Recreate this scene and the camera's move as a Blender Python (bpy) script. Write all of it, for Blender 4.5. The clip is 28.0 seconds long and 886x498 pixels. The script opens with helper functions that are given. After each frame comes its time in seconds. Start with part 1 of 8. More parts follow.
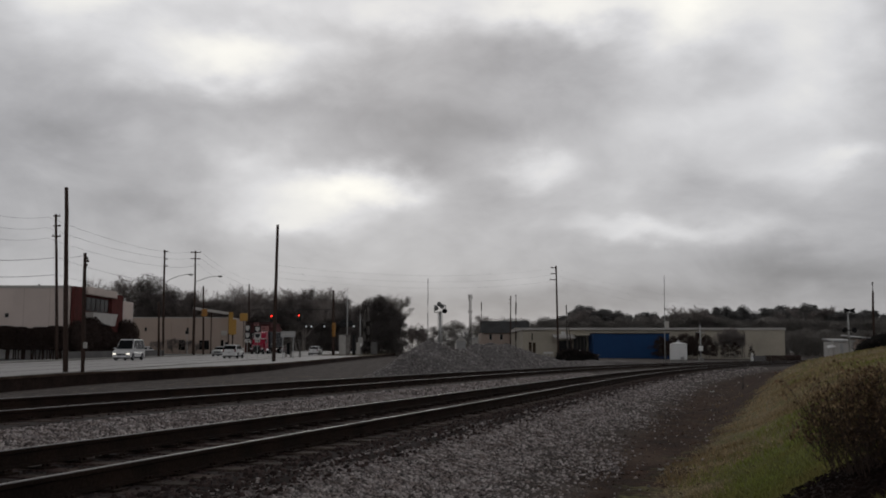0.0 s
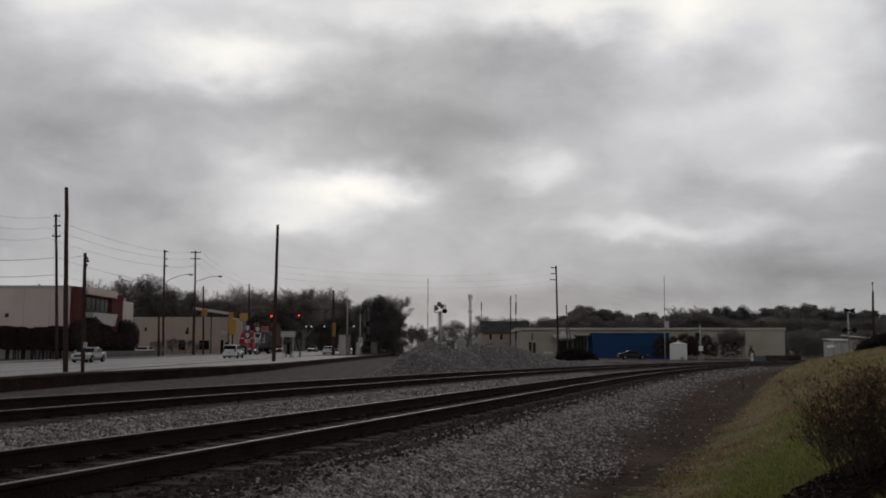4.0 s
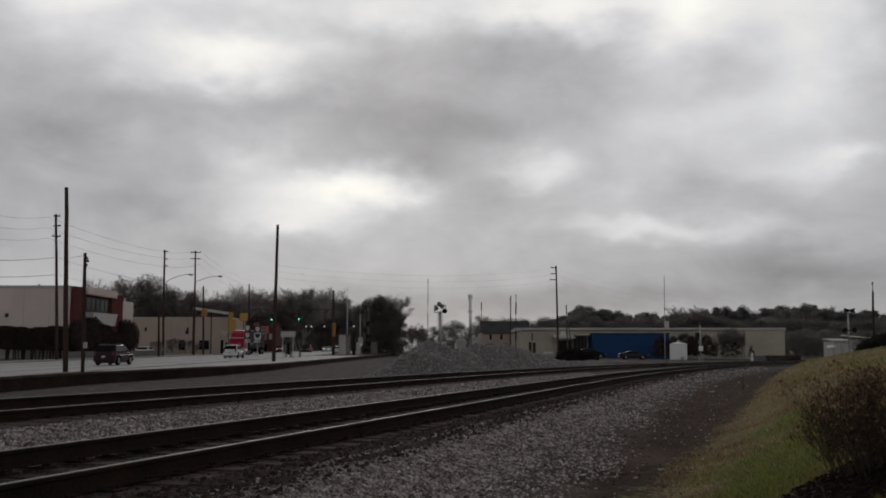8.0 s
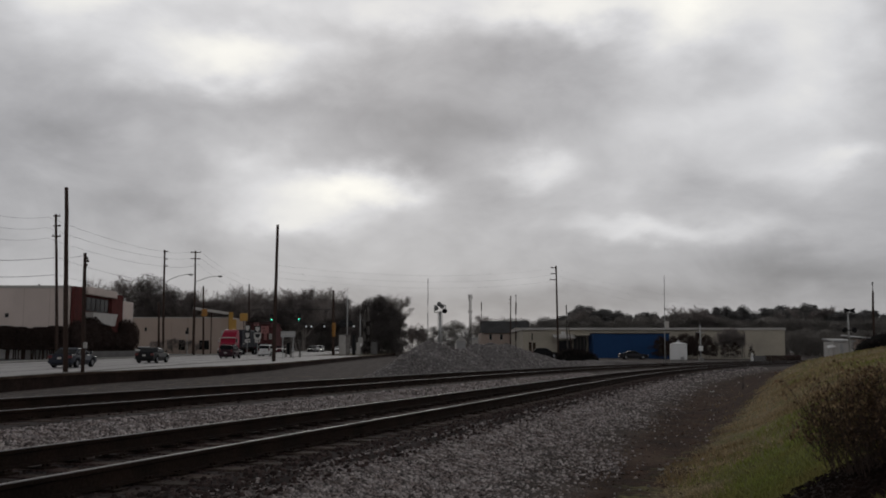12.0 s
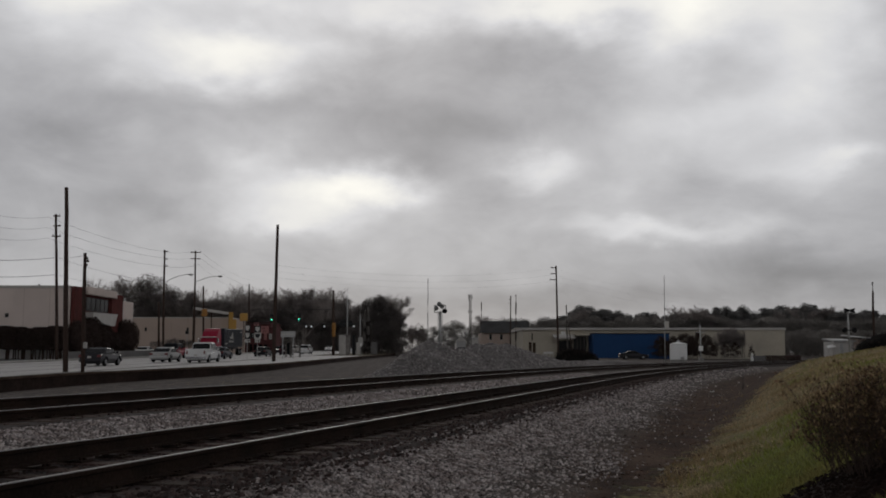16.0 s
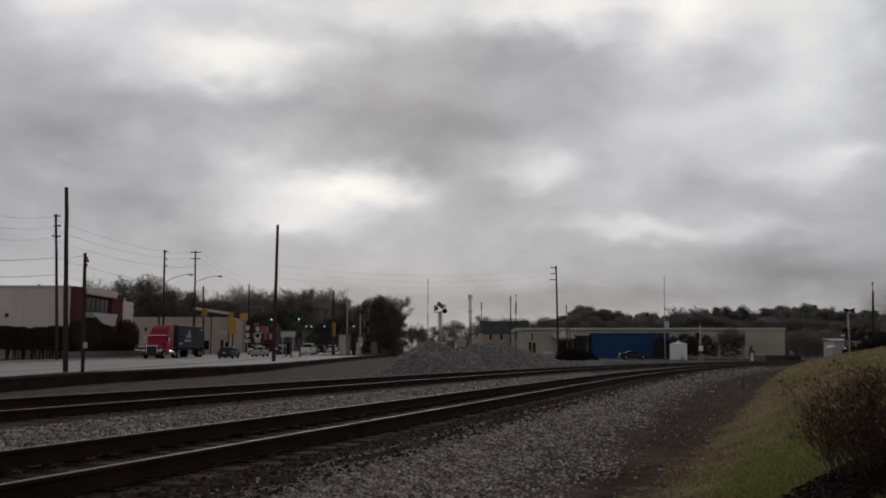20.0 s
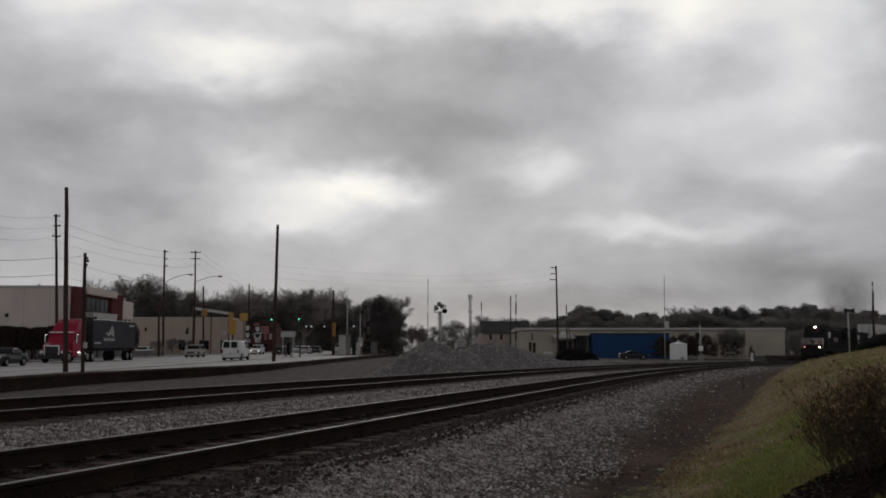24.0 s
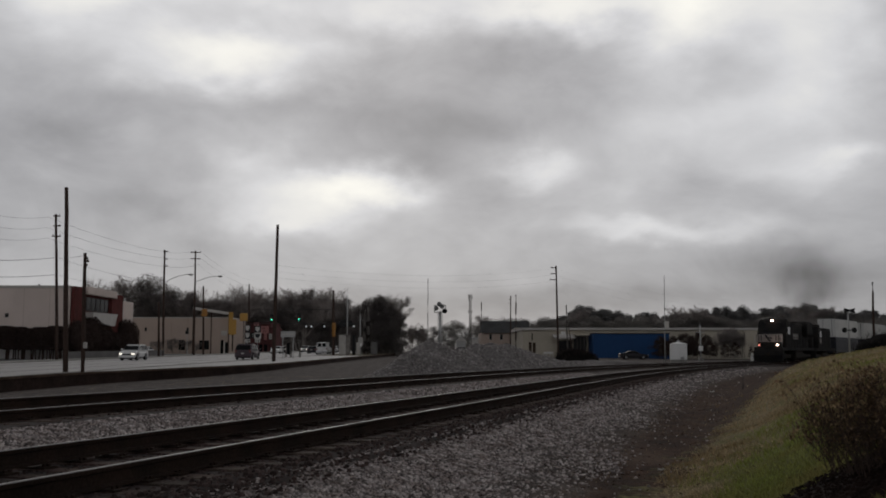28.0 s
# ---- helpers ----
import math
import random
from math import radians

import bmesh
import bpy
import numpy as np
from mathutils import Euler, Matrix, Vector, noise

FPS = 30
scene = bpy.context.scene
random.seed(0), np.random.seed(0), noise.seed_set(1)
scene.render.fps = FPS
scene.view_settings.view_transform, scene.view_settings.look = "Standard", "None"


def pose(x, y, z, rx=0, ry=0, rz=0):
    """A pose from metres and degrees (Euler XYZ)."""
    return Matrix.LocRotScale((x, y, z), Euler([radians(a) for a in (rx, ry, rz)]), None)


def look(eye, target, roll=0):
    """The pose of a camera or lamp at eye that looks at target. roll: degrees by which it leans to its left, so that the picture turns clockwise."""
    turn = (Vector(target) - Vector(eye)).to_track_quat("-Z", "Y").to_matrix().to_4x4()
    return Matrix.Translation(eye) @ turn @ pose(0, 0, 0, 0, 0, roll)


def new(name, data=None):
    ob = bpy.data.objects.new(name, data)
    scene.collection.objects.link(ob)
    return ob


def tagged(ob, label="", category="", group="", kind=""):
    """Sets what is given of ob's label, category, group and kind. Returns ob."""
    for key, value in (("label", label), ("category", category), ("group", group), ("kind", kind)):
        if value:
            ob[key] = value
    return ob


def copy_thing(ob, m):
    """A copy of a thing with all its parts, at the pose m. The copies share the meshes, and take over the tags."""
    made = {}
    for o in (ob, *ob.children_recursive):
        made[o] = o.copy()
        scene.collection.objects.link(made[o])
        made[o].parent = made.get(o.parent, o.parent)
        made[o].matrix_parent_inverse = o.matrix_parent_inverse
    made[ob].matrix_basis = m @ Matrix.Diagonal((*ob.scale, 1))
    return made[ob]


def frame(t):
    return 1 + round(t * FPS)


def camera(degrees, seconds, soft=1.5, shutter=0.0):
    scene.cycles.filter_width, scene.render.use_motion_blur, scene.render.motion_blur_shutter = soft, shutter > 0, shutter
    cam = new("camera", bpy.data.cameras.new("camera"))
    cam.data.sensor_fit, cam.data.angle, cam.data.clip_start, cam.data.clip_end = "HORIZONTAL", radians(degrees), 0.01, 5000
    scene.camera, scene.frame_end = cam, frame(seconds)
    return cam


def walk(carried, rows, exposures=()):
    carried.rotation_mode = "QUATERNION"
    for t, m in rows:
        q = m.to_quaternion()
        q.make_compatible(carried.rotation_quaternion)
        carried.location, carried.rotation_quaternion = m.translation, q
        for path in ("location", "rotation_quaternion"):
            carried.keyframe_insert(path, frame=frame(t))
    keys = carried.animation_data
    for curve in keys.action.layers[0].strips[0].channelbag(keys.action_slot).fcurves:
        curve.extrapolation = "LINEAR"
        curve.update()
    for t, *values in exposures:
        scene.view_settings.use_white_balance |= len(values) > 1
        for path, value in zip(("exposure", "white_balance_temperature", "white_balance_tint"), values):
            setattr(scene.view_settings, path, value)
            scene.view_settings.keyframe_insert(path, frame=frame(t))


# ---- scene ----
# Camera on a tripod beside the line: it stands still.
cam = camera(49.52, 28.0, soft=1.8)
EYE = pose(0, 0, 0.95, 96.11, 0, 0)
walk(cam, [(0.0, EYE), (28.0, EYE)], [(0.0, 0.05), (28.0, 0.0)])

# ---- sky and light ----
SUN_EL, SUN_AZ = radians(24), radians(-3)      # behind the thin cloud ahead, a little left


def build_world():
    world = bpy.data.worlds.new("overcast_sky")
    scene.world = world
    world.use_nodes = True
    nt = world.node_tree
    nt.nodes.clear()
    N, L = nt.nodes.new, nt.links.new

    def math_node(op, a, b=None, clamp=False):
        n = N("ShaderNodeMath")
        n.operation, n.use_clamp = op, clamp
        for i, v in enumerate((a, b)):
            if v is None:
                continue
            if isinstance(v, (int, float)):
                n.inputs[i].default_value = v
            else:
                L(v, n.inputs[i])
        return n.outputs[0]

    tc = N("ShaderNodeTexCoord")
    sep = N("ShaderNodeSeparateXYZ")
    L(tc.outputs["Generated"], sep.inputs[0])
    dx, dy, dz = sep.outputs
    # bearing and height over the horizon, in degrees
    az = math_node("MULTIPLY", math_node("ARCTAN2", dx, dy), 57.2958)
    el = math_node("MULTIPLY", math_node("ARCSINE", dz), 57.2958)

    def noise_tex(vec, scale, detail, rough, dist=0.0):
        n = N("ShaderNodeTexNoise")
        n.inputs["Scale"].default_value = scale
        n.inputs["Detail"].default_value = detail
        n.inputs["Roughness"].default_value = rough
        n.inputs["Distortion"].default_value = dist
        L(vec, n.inputs["Vector"])
        return n.outputs["Fac"]

    # clouds lie in flat layers: stretch them towards the horizon
    flat = N("ShaderNodeCombineXYZ")
    L(math_node("MULTIPLY", az, 0.050), flat.inputs[0])
    L(math_node("MULTIPLY", el, 0.085), flat.inputs[1])
    flat.inputs[2].default_value = 3.7
    big = noise_tex(flat.outputs[0], 1.1, 2, 0.5, 0.3)
    mid = noise_tex(flat.outputs[0], 2.6, 6, 0.58, 0.5)
    fine = noise_tex(flat.outputs[0], 6.5, 6, 0.55, 0.2)
    wob = N("ShaderNodeTexNoise")
    wob.inputs["Scale"].default_value, wob.inputs["Detail"].default_value = 4.5, 6
    L(flat.outputs[0], wob.inputs["Vector"])
    wsep = N("ShaderNodeSeparateColor")
    L(wob.outputs["Color"], wsep.inputs[0])
    waz = math_node("ADD", az, math_node("MULTIPLY", math_node("SUBTRACT", wsep.outputs[0], 0.5), 4.5))
    wel = math_node("ADD", el, math_node("MULTIPLY", math_node("SUBTRACT", wsep.outputs[1], 0.5), 3.5))

    # thin and thick places in the cloud deck: bearing, height, half widths, strength
    lobes = THIN_LOW + THIN_HIGH + THICK
    total = None
    for a, e, wa, we, s in lobes:
        u = math_node("DIVIDE", math_node("SUBTRACT", waz, a), wa)
        v = math_node("DIVIDE", math_node("SUBTRACT", wel, e), we)
        r = math_node("ADD", math_node("MULTIPLY", u, u), math_node("MULTIPLY", v, v))
        g = math_node("MULTIPLY", math_node("POWER", 2.718, math_node("MULTIPLY", r, -1.0)), s)
        total = g if total is None else math_node("ADD", total, g)
    tone = math_node("ADD", 0.482, total)
    tone = math_node("ADD", tone, math_node("MULTIPLY", math_node("SUBTRACT", big, 0.5), 0.12))
    tone = math_node("ADD", tone, math_node("MULTIPLY", math_node("SUBTRACT", mid, 0.5), 0.27))
    tone = math_node("ADD", tone, math_node("MULTIPLY", math_node("SUBTRACT", fine, 0.5), 0.09))
    # the deck thickens overhead and behind, away from the sun
    ahead = math_node("ADD", math_node("MULTIPLY", dy, 0.5), 0.5)
    high = math_node("SUBTRACT", 1.0, math_node("MULTIPLY", math_node("SUBTRACT", el, 24.0), 0.024, True), True)
    thick = math_node("MULTIPLY", math_node("MAXIMUM", ahead, 0.88), math_node("MAXIMUM", high, 0.30))
    tone = math_node("MULTIPLY", math_node("MAXIMUM", tone, 0.24), thick)
    ramp = N("ShaderNodeValToRGB")
    ramp.color_ramp.elements[0].position, ramp.color_ramp.elements[0].color = 0.05, (0.048, 0.048, 0.051, 1)
    ramp.color_ramp.elements[1].position, ramp.color_ramp.elements[1].color = 1.0, (1.02, 1.0, 0.93, 1)
    for p, c in ((0.4, (0.379, 0.377, 0.392, 1)), (0.7, (0.70, 0.70, 0.715, 1))):
        el_ = ramp.color_ramp.elements.new(p)
        el_.color = c
    L(tone, ramp.inputs[0])
    clouds = N("ShaderNodeBackground")
    L(ramp.outputs[0], clouds.inputs[0])
    clouds.inputs[1].default_value = 0.97
    sky = N("ShaderNodeTexSky")
    sky.sky_type, sky.sun_disc = "NISHITA", False
    sky.sun_elevation, sky.sun_rotation = SUN_EL, SUN_AZ
    blue = N("ShaderNodeBackground")
    L(sky.outputs[0], blue.inputs[0])
    blue.inputs[1].default_value = 0.05
    mix = N("ShaderNodeMixShader")
    mix.inputs[0].default_value = 0.96        # almost closed cloud
    L(blue.outputs[0], mix.inputs[1])
    L(clouds.outputs[0], mix.inputs[2])
    out = N("ShaderNodeOutputWorld")
    L(mix.outputs[0], out.inputs[0])


# the bright breaks round the hidden sun, low in the deck
THIN_LOW = [
    (-5.4, 9.7, 3.4, 1.0, 0.34), (-8.3, 8.8, 4.7, 1.5, 0.30), (-10.2, 7.7, 2.3, 0.6, 0.14), (-11.1, 11.2, 2.3, 1.0, 0.18),
    (-3.1, 9.3, 1.6, 1.0, 0.16), (5.7, 11.0, 2.0, 0.9, 0.24), (11.8, 7.2, 4.3, 0.7, 0.24), (17.9, 6.8, 3.6, 0.6, 0.10),
    (23.4, 10.9, 2.0, 0.7, 0.20), (20.3, 10.2, 3.9, 1.0, 0.12), (10.2, 9.5, 2.3, 1.3, 0.10), (-18.5, 11.9, 2.0, 1.0, 0.10),
]
# pale veils higher up
THIN_HIGH = [
    (-9.0, 22.0, 14.0, 4.5, 0.12), (-13.6, 16.9, 5.2, 1.7, 0.40), (-11.0, 17.8, 3.0, 1.0, 0.12), (7.0, 20.3, 6.2, 1.3, 0.42),
    (15.2, 19.6, 3.4, 2.2, 0.42), (13.4, 17.1, 2.0, 2.0, 0.14), (-9.9, 20.5, 6.6, 1.0, 0.14), (-20.8, 20.3, 4.9, 1.6, 0.26),
    (14.9, 12.9, 4.9, 2.0, 0.16), (21.7, 16.8, 3.8, 5.1, 0.32), (-22.5, 18.7, 3.6, 2.0, 0.20), (-2.7, 19.7, 3.4, 1.2, 0.22),
    (20.5, 20.5, 4.0, 2.2, 0.14),
]
# heavy folds
THICK = [
    (3.1, 16.8, 6.2, 2.0, -0.10), (0.5, 13.4, 5.9, 1.3, -0.13), (-21.6, 12.0, 4.9, 1.5, -0.12), (-14.5, 14.4, 6.0, 0.9, -0.10),
    (-4.7, 15.0, 3.9, 1.5, -0.06), (20.5, 4.4, 5.6, 1.4, -0.17), (3.1, 9.2, 3.0, 1.3, -0.07), (-0.8, 11.5, 2.6, 1.0, -0.08),
    (12.8, 3.0, 5.5, 0.9, -0.09), (-13.9, 10.5, 2.0, 1.3, -0.06), (-17.0, 8.5, 3.9, 0.7, -0.08), (2.5, 3.0, 7.0, 1.1, -0.16),
    (24.5, 3.0, 4.0, 2.0, -0.08),
]
build_world()

sun = new("sun", bpy.data.lights.new("sun", "SUN"))
sun.data.energy, sun.data.angle, sun.data.color = 0.5, radians(20), (1.0, 0.96, 0.9)
sun.matrix_world = look((0, 0, 60), Vector((0, 0, 60)) - Vector((math.sin(SUN_AZ) * math.cos(SUN_EL), math.cos(SUN_AZ) * math.cos(SUN_EL), math.sin(SUN_EL))))


# ---- materials ----
def material(name, color, rough=0.8, metal=0.0, vary=0.25, scale=2.0, fine=30.0, bump=0.0, tint=None, per_object=0.0, per_island=0.0, spec=None, leafy=0.0):
    """Base colour with variation at two scales, fine relief, and a second tint in patches."""
    m = bpy.data.materials.new(name)
    m.use_nodes = True
    nt = m.node_tree
    N, L = nt.nodes.new, nt.links.new
    b = nt.nodes["Principled BSDF"]
    b.inputs["Roughness"].default_value, b.inputs["Metallic"].default_value = rough, metal
    b.inputs["Specular IOR Level"].default_value = spec if spec is not None else 0.06 if rough >= 0.85 else 0.3
    tc = N("ShaderNodeTexCoord")

    def noise_tex(s, d):
        n = N("ShaderNodeTexNoise")
        n.inputs["Scale"].default_value, n.inputs["Detail"].default_value = s, d
        L(tc.outputs["Object"], n.inputs["Vector"])
        return n
    n1, n2 = noise_tex(scale, 4), noise_tex(fine, 3)
    tint = tint or tuple(c * (1 - vary) for c in color)
    mix = N("ShaderNodeMix")
    mix.data_type = "RGBA"
    ramp = N("ShaderNodeMapRange")
    ramp.inputs[1].default_value, ramp.inputs[2].default_value = 0.35, 0.65
    L(n1.outputs["Fac"], ramp.inputs[0])
    L(ramp.outputs[0], mix.inputs[0])
    mix.inputs[6].default_value, mix.inputs[7].default_value = (*color, 1), (*tint, 1)
    hsv = N("ShaderNodeHueSaturation")
    val = N("ShaderNodeMapRange")
    val.inputs[1].default_value, val.inputs[2].default_value = 0.25, 0.75
    val.inputs[3].default_value, val.inputs[4].default_value = 1 - vary * 0.8, 1 + vary * 0.8
    L(n2.outputs["Fac"], val.inputs[0])
    v = val.outputs[0]
    for amount, node, sock in ((per_object, "ShaderNodeObjectInfo", "Random"), (per_island, "ShaderNodeNewGeometry", "Random Per Island")):
        if amount:
            src = N(node)
            r = N("ShaderNodeMapRange")
            r.inputs[3].default_value, r.inputs[4].default_value = 1 - amount, 1 + amount
            L(src.outputs[sock], r.inputs[0])
            mul = N("ShaderNodeMath")
            mul.operation = "MULTIPLY"
            L(v, mul.inputs[0])
            L(r.outputs[0], mul.inputs[1])
            v = mul.outputs[0]
    L(v, hsv.inputs["Value"])
    L(mix.outputs[2], hsv.inputs["Color"])
    L(hsv.outputs[0], b.inputs["Base Color"])
    if leafy:
        # thin leaves and twigs let some daylight through
        tl = N("ShaderNodeBsdfTranslucent")
        L(hsv.outputs[0], tl.inputs[0])
        ms = N("ShaderNodeMixShader")
        ms.inputs[0].default_value = leafy
        L(b.outputs[0], ms.inputs[1])
        L(tl.outputs[0], ms.inputs[2])
        L(ms.outputs[0], nt.nodes["Material Output"].inputs[0])
    if bump:
        bn = N("ShaderNodeBump")
        bn.inputs["Strength"].default_value, bn.inputs["Distance"].default_value = min(1.0, bump), 0.02
        L(n2.outputs["Fac"], bn.inputs["Height"])
        L(bn.outputs[0], b.inputs["Normal"])
    return m


def glow(name, color, strength):
    m = bpy.data.materials.new(name)
    m.use_nodes = True
    b = m.node_tree.nodes["Principled BSDF"]
    b.inputs["Base Color"].default_value = (*color, 1)
    b.inputs["Emission Color"].default_value = (*color, 1)
    b.inputs["Emission Strength"].default_value = strength
    return m


M = {
    "ballast": material("ballast_gravel", (0.19, 0.178, 0.172), 0.95, vary=0.5, scale=0.5, fine=11, bump=0.9, tint=(0.13, 0.12, 0.115)),
    "stone": material("ballast_stone", (0.425, 0.385, 0.370), 0.9, vary=0.35, scale=6, fine=40, bump=0.3, tint=(0.19, 0.155, 0.142), per_island=0.8),
    "pile_stone": material("heap_stone", (0.30, 0.282, 0.274), 0.95, vary=0.3, scale=3, fine=30, bump=0.3, tint=(0.20, 0.18, 0.17), per_island=0.65),
    "fallen": material("brown_fallen_leaf", (0.075, 0.042, 0.026), 0.9, vary=0.4, scale=3, fine=20, per_island=0.5),
    "oily": material("oily_ballast", (0.054, 0.042, 0.041), 0.9, vary=0.5, scale=0.7, fine=14, bump=0.9, tint=(0.035, 0.03, 0.028)),
    "oily_stone": material("oily_stone", (0.060, 0.044, 0.041), 0.9, vary=0.35, scale=6, fine=40, bump=0.3, tint=(0.055, 0.038, 0.034), per_island=0.6),
    "turf": material("turf", (0.27, 0.205, 0.11), 0.95, vary=0.4, scale=0.5, fine=25, bump=0.8, tint=(0.17, 0.15, 0.055)),
    "mulch": material("dark_mulch", (0.024, 0.015, 0.012), 0.95, vary=0.5, scale=3, fine=40, bump=1.0),
    "concrete_road": material("road_concrete", (0.365, 0.352, 0.346), 0.8, vary=0.2, scale=0.15, fine=5, bump=0.2, tint=(0.29, 0.28, 0.275)),
    "pavement": material("pavement_concrete", (0.33, 0.32, 0.30), 0.85, vary=0.2, scale=0.4, fine=8, bump=0.2),
    "asphalt": material("old_asphalt", (0.10, 0.10, 0.10), 0.9, vary=0.3, scale=0.3, fine=20, bump=0.4),
    "tie": material("creosoted_tie", (0.052, 0.032, 0.029), 0.9, vary=0.5, scale=3, fine=28, bump=0.7, tint=(0.07, 0.055, 0.045), per_object=0.35),
    "rail_top": material("polished_rail_head", (0.34, 0.325, 0.32), 0.55, 1.0, vary=0.12, scale=0.5, fine=60),
    "rust": material("rusty_rail", (0.034, 0.022, 0.017), 0.85, 0.0, vary=0.4, scale=2, fine=40, bump=0.5, tint=(0.022, 0.016, 0.013)),
    "wall_timber": material("stained_retaining_wall", (0.034, 0.022, 0.018), 0.9, vary=0.5, scale=0.4, fine=7, bump=0.5, tint=(0.018, 0.012, 0.010)),
    "wall_cap": material("weathered_wall_cap", (0.085, 0.060, 0.045), 0.9, vary=0.4, scale=0.5, fine=8, bump=0.4),
    "pole": material("creosoted_pole", (0.060, 0.041, 0.034), 0.85, vary=0.35, scale=1.2, fine=18, bump=0.4, tint=(0.055, 0.038, 0.032)),
    "pole_grey": material("grey_weathered_pole", (0.12, 0.11, 0.10), 0.9, vary=0.3, scale=1.2, fine=18, bump=0.4),
    "aluminium": material("dull_aluminium", (0.42, 0.42, 0.41), 0.55, 0.35, vary=0.15, scale=2, fine=20),
    "black_steel": material("black_steel", (0.016, 0.016, 0.017), 0.6, 0.1, vary=0.3, scale=3, fine=30),
    "wire": material("dark_cable", (0.05, 0.05, 0.055), 0.7, vary=0.1),
    "stucco": material("beige_stucco", (0.67, 0.575, 0.52), 0.9, vary=0.10, scale=0.3, fine=9, bump=0.25, tint=(0.60, 0.515, 0.465)),
    "stucco_tan": material("tan_painted_block", (0.45, 0.365, 0.31), 0.9, vary=0.14, scale=0.3, fine=7, bump=0.25, tint=(0.42, 0.34, 0.29)),
    "brick_red": material("red_brick", (0.125, 0.040, 0.037), 0.9, vary=0.3, scale=1.2, fine=14, bump=0.4, tint=(0.09, 0.034, 0.03), per_object=0.25),
    "mortar": material("mortar", (0.12, 0.085, 0.075), 0.95, vary=0.2, scale=2, fine=20),
    "trim_white": material("off_white_trim", (0.50, 0.48, 0.45), 0.7, vary=0.12, scale=0.8, fine=12, bump=0.1),
    "white_paint": material("white_paint", (0.72, 0.72, 0.70), 0.5, vary=0.1, scale=0.8, fine=14, tint=(0.60, 0.59, 0.57)),
    "metal_siding": material("beige_metal_siding", (0.45, 0.405, 0.325), 0.6, vary=0.12, scale=0.25, fine=4, tint=(0.37, 0.335, 0.27)),
    "blue_paint": material("blue_painted_steel", (0.016, 0.066, 0.175), 0.8, vary=0.2, scale=0.3, fine=5, tint=(0.014, 0.056, 0.155)),
    "roof_dark": material("tar_roof", (0.06, 0.06, 0.06), 0.95, vary=0.3, scale=0.5, fine=8),
    "glass": material("dark_window_glass", (0.010, 0.011, 0.012), 0.16, 0.0, vary=0.2, scale=0.6, fine=2, spec=0.11),
    "hedge": material("clipped_hedge_leaf", (0.058, 0.043, 0.039), 0.95, vary=0.3, scale=1.5, fine=20, tint=(0.048, 0.034, 0.029), per_island=0.25, spec=0.02),
    # these two leaf colours are lifted to pale grey to carry distance haze
    "evergreen": material("hazed_evergreen_leaf", (0.205, 0.195, 0.182), 0.95, leafy=0.5, vary=0.25, scale=0.3, fine=10, tint=(0.215, 0.20, 0.185), per_island=0.3, per_object=0.15),
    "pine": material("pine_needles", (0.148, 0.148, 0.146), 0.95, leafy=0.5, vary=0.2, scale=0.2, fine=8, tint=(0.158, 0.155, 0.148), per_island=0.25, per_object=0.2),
    "bark": material("grey_bark", (0.25, 0.225, 0.205), 0.95, vary=0.4, scale=1, fine=15, per_object=0.2),
    "twig": material("winter_twigs", (0.285, 0.255, 0.242), 0.95, leafy=0.45, vary=0.3, scale=1, fine=12, per_object=0.2),
    "shrub_leaf": material("bronzed_shrub_leaf", (0.25, 0.185, 0.10), 0.8, leafy=0.45, vary=0.4, scale=4, fine=30, tint=(0.135, 0.082, 0.052), per_island=0.6),
    "shrub_twig": material("shrub_twig", (0.10, 0.072, 0.060), 0.9, vary=0.3, scale=5, fine=40),
    "grass": material("winter_grass_blade", (0.20, 0.235, 0.058), 0.85, leafy=0.45, vary=0.3, scale=0.8, fine=10, tint=(0.22, 0.19, 0.075), per_island=0.5),
    "dry_grass": material("dry_grass_blade", (0.38, 0.305, 0.19), 0.9, leafy=0.4, vary=0.3, scale=0.8, fine=10, tint=(0.24, 0.17, 0.09), per_island=0.5),
    "yellow": material("signal_yellow", (0.34, 0.165, 0.04), 0.55, vary=0.12, scale=2, fine=15),
    "orange_sign": material("orange_sign", (0.46, 0.265, 0.065), 0.55, vary=0.1),
    "black_paint": material("black_paint", (0.012, 0.012, 0.013), 0.45, vary=0.2, spec=0.4),
    "train_black": material("locomotive_black", (0.014, 0.014, 0.015), 0.86, vary=0.4, scale=0.8, fine=9, tint=(0.028, 0.026, 0.024)),
    "grime": material("grimy_underframe", (0.030, 0.026, 0.022), 0.85, vary=0.4, scale=1.5, fine=15),
    "rubber": material("tyre_rubber", (0.012, 0.012, 0.012), 0.85, vary=0.2),
    "rim": material("wheel_rim", (0.30, 0.30, 0.31), 0.4, 0.6, vary=0.15),
    "chrome": material("chrome", (0.72, 0.72, 0.74), 0.15, 1.0, vary=0.05),
    "tail": material("tail_lamp_red", (0.13, 0.008, 0.008), 0.3, vary=0.1, spec=0.6),
    "clear_lamp": material("clear_lamp_glass", (0.65, 0.66, 0.68), 0.15, vary=0.05, spec=0.7),
    "head_on": glow("lit_headlight", (1.0, 0.93, 0.8), 1.2),
    "train_light": glow("lit_locomotive_lamp", (1.0, 0.66, 0.52), 13.0),
    "red_on": glow("lit_red_signal", (1.0, 0.03, 0.02), 4.0),
    "dim_light": glow("dim_locomotive_lamp", (1.0, 0.30, 0.22), 1.2),
    "low_wall": material("grey_block_wall", (0.17, 0.165, 0.16), 0.9, vary=0.2, scale=0.5, fine=8, bump=0.2),
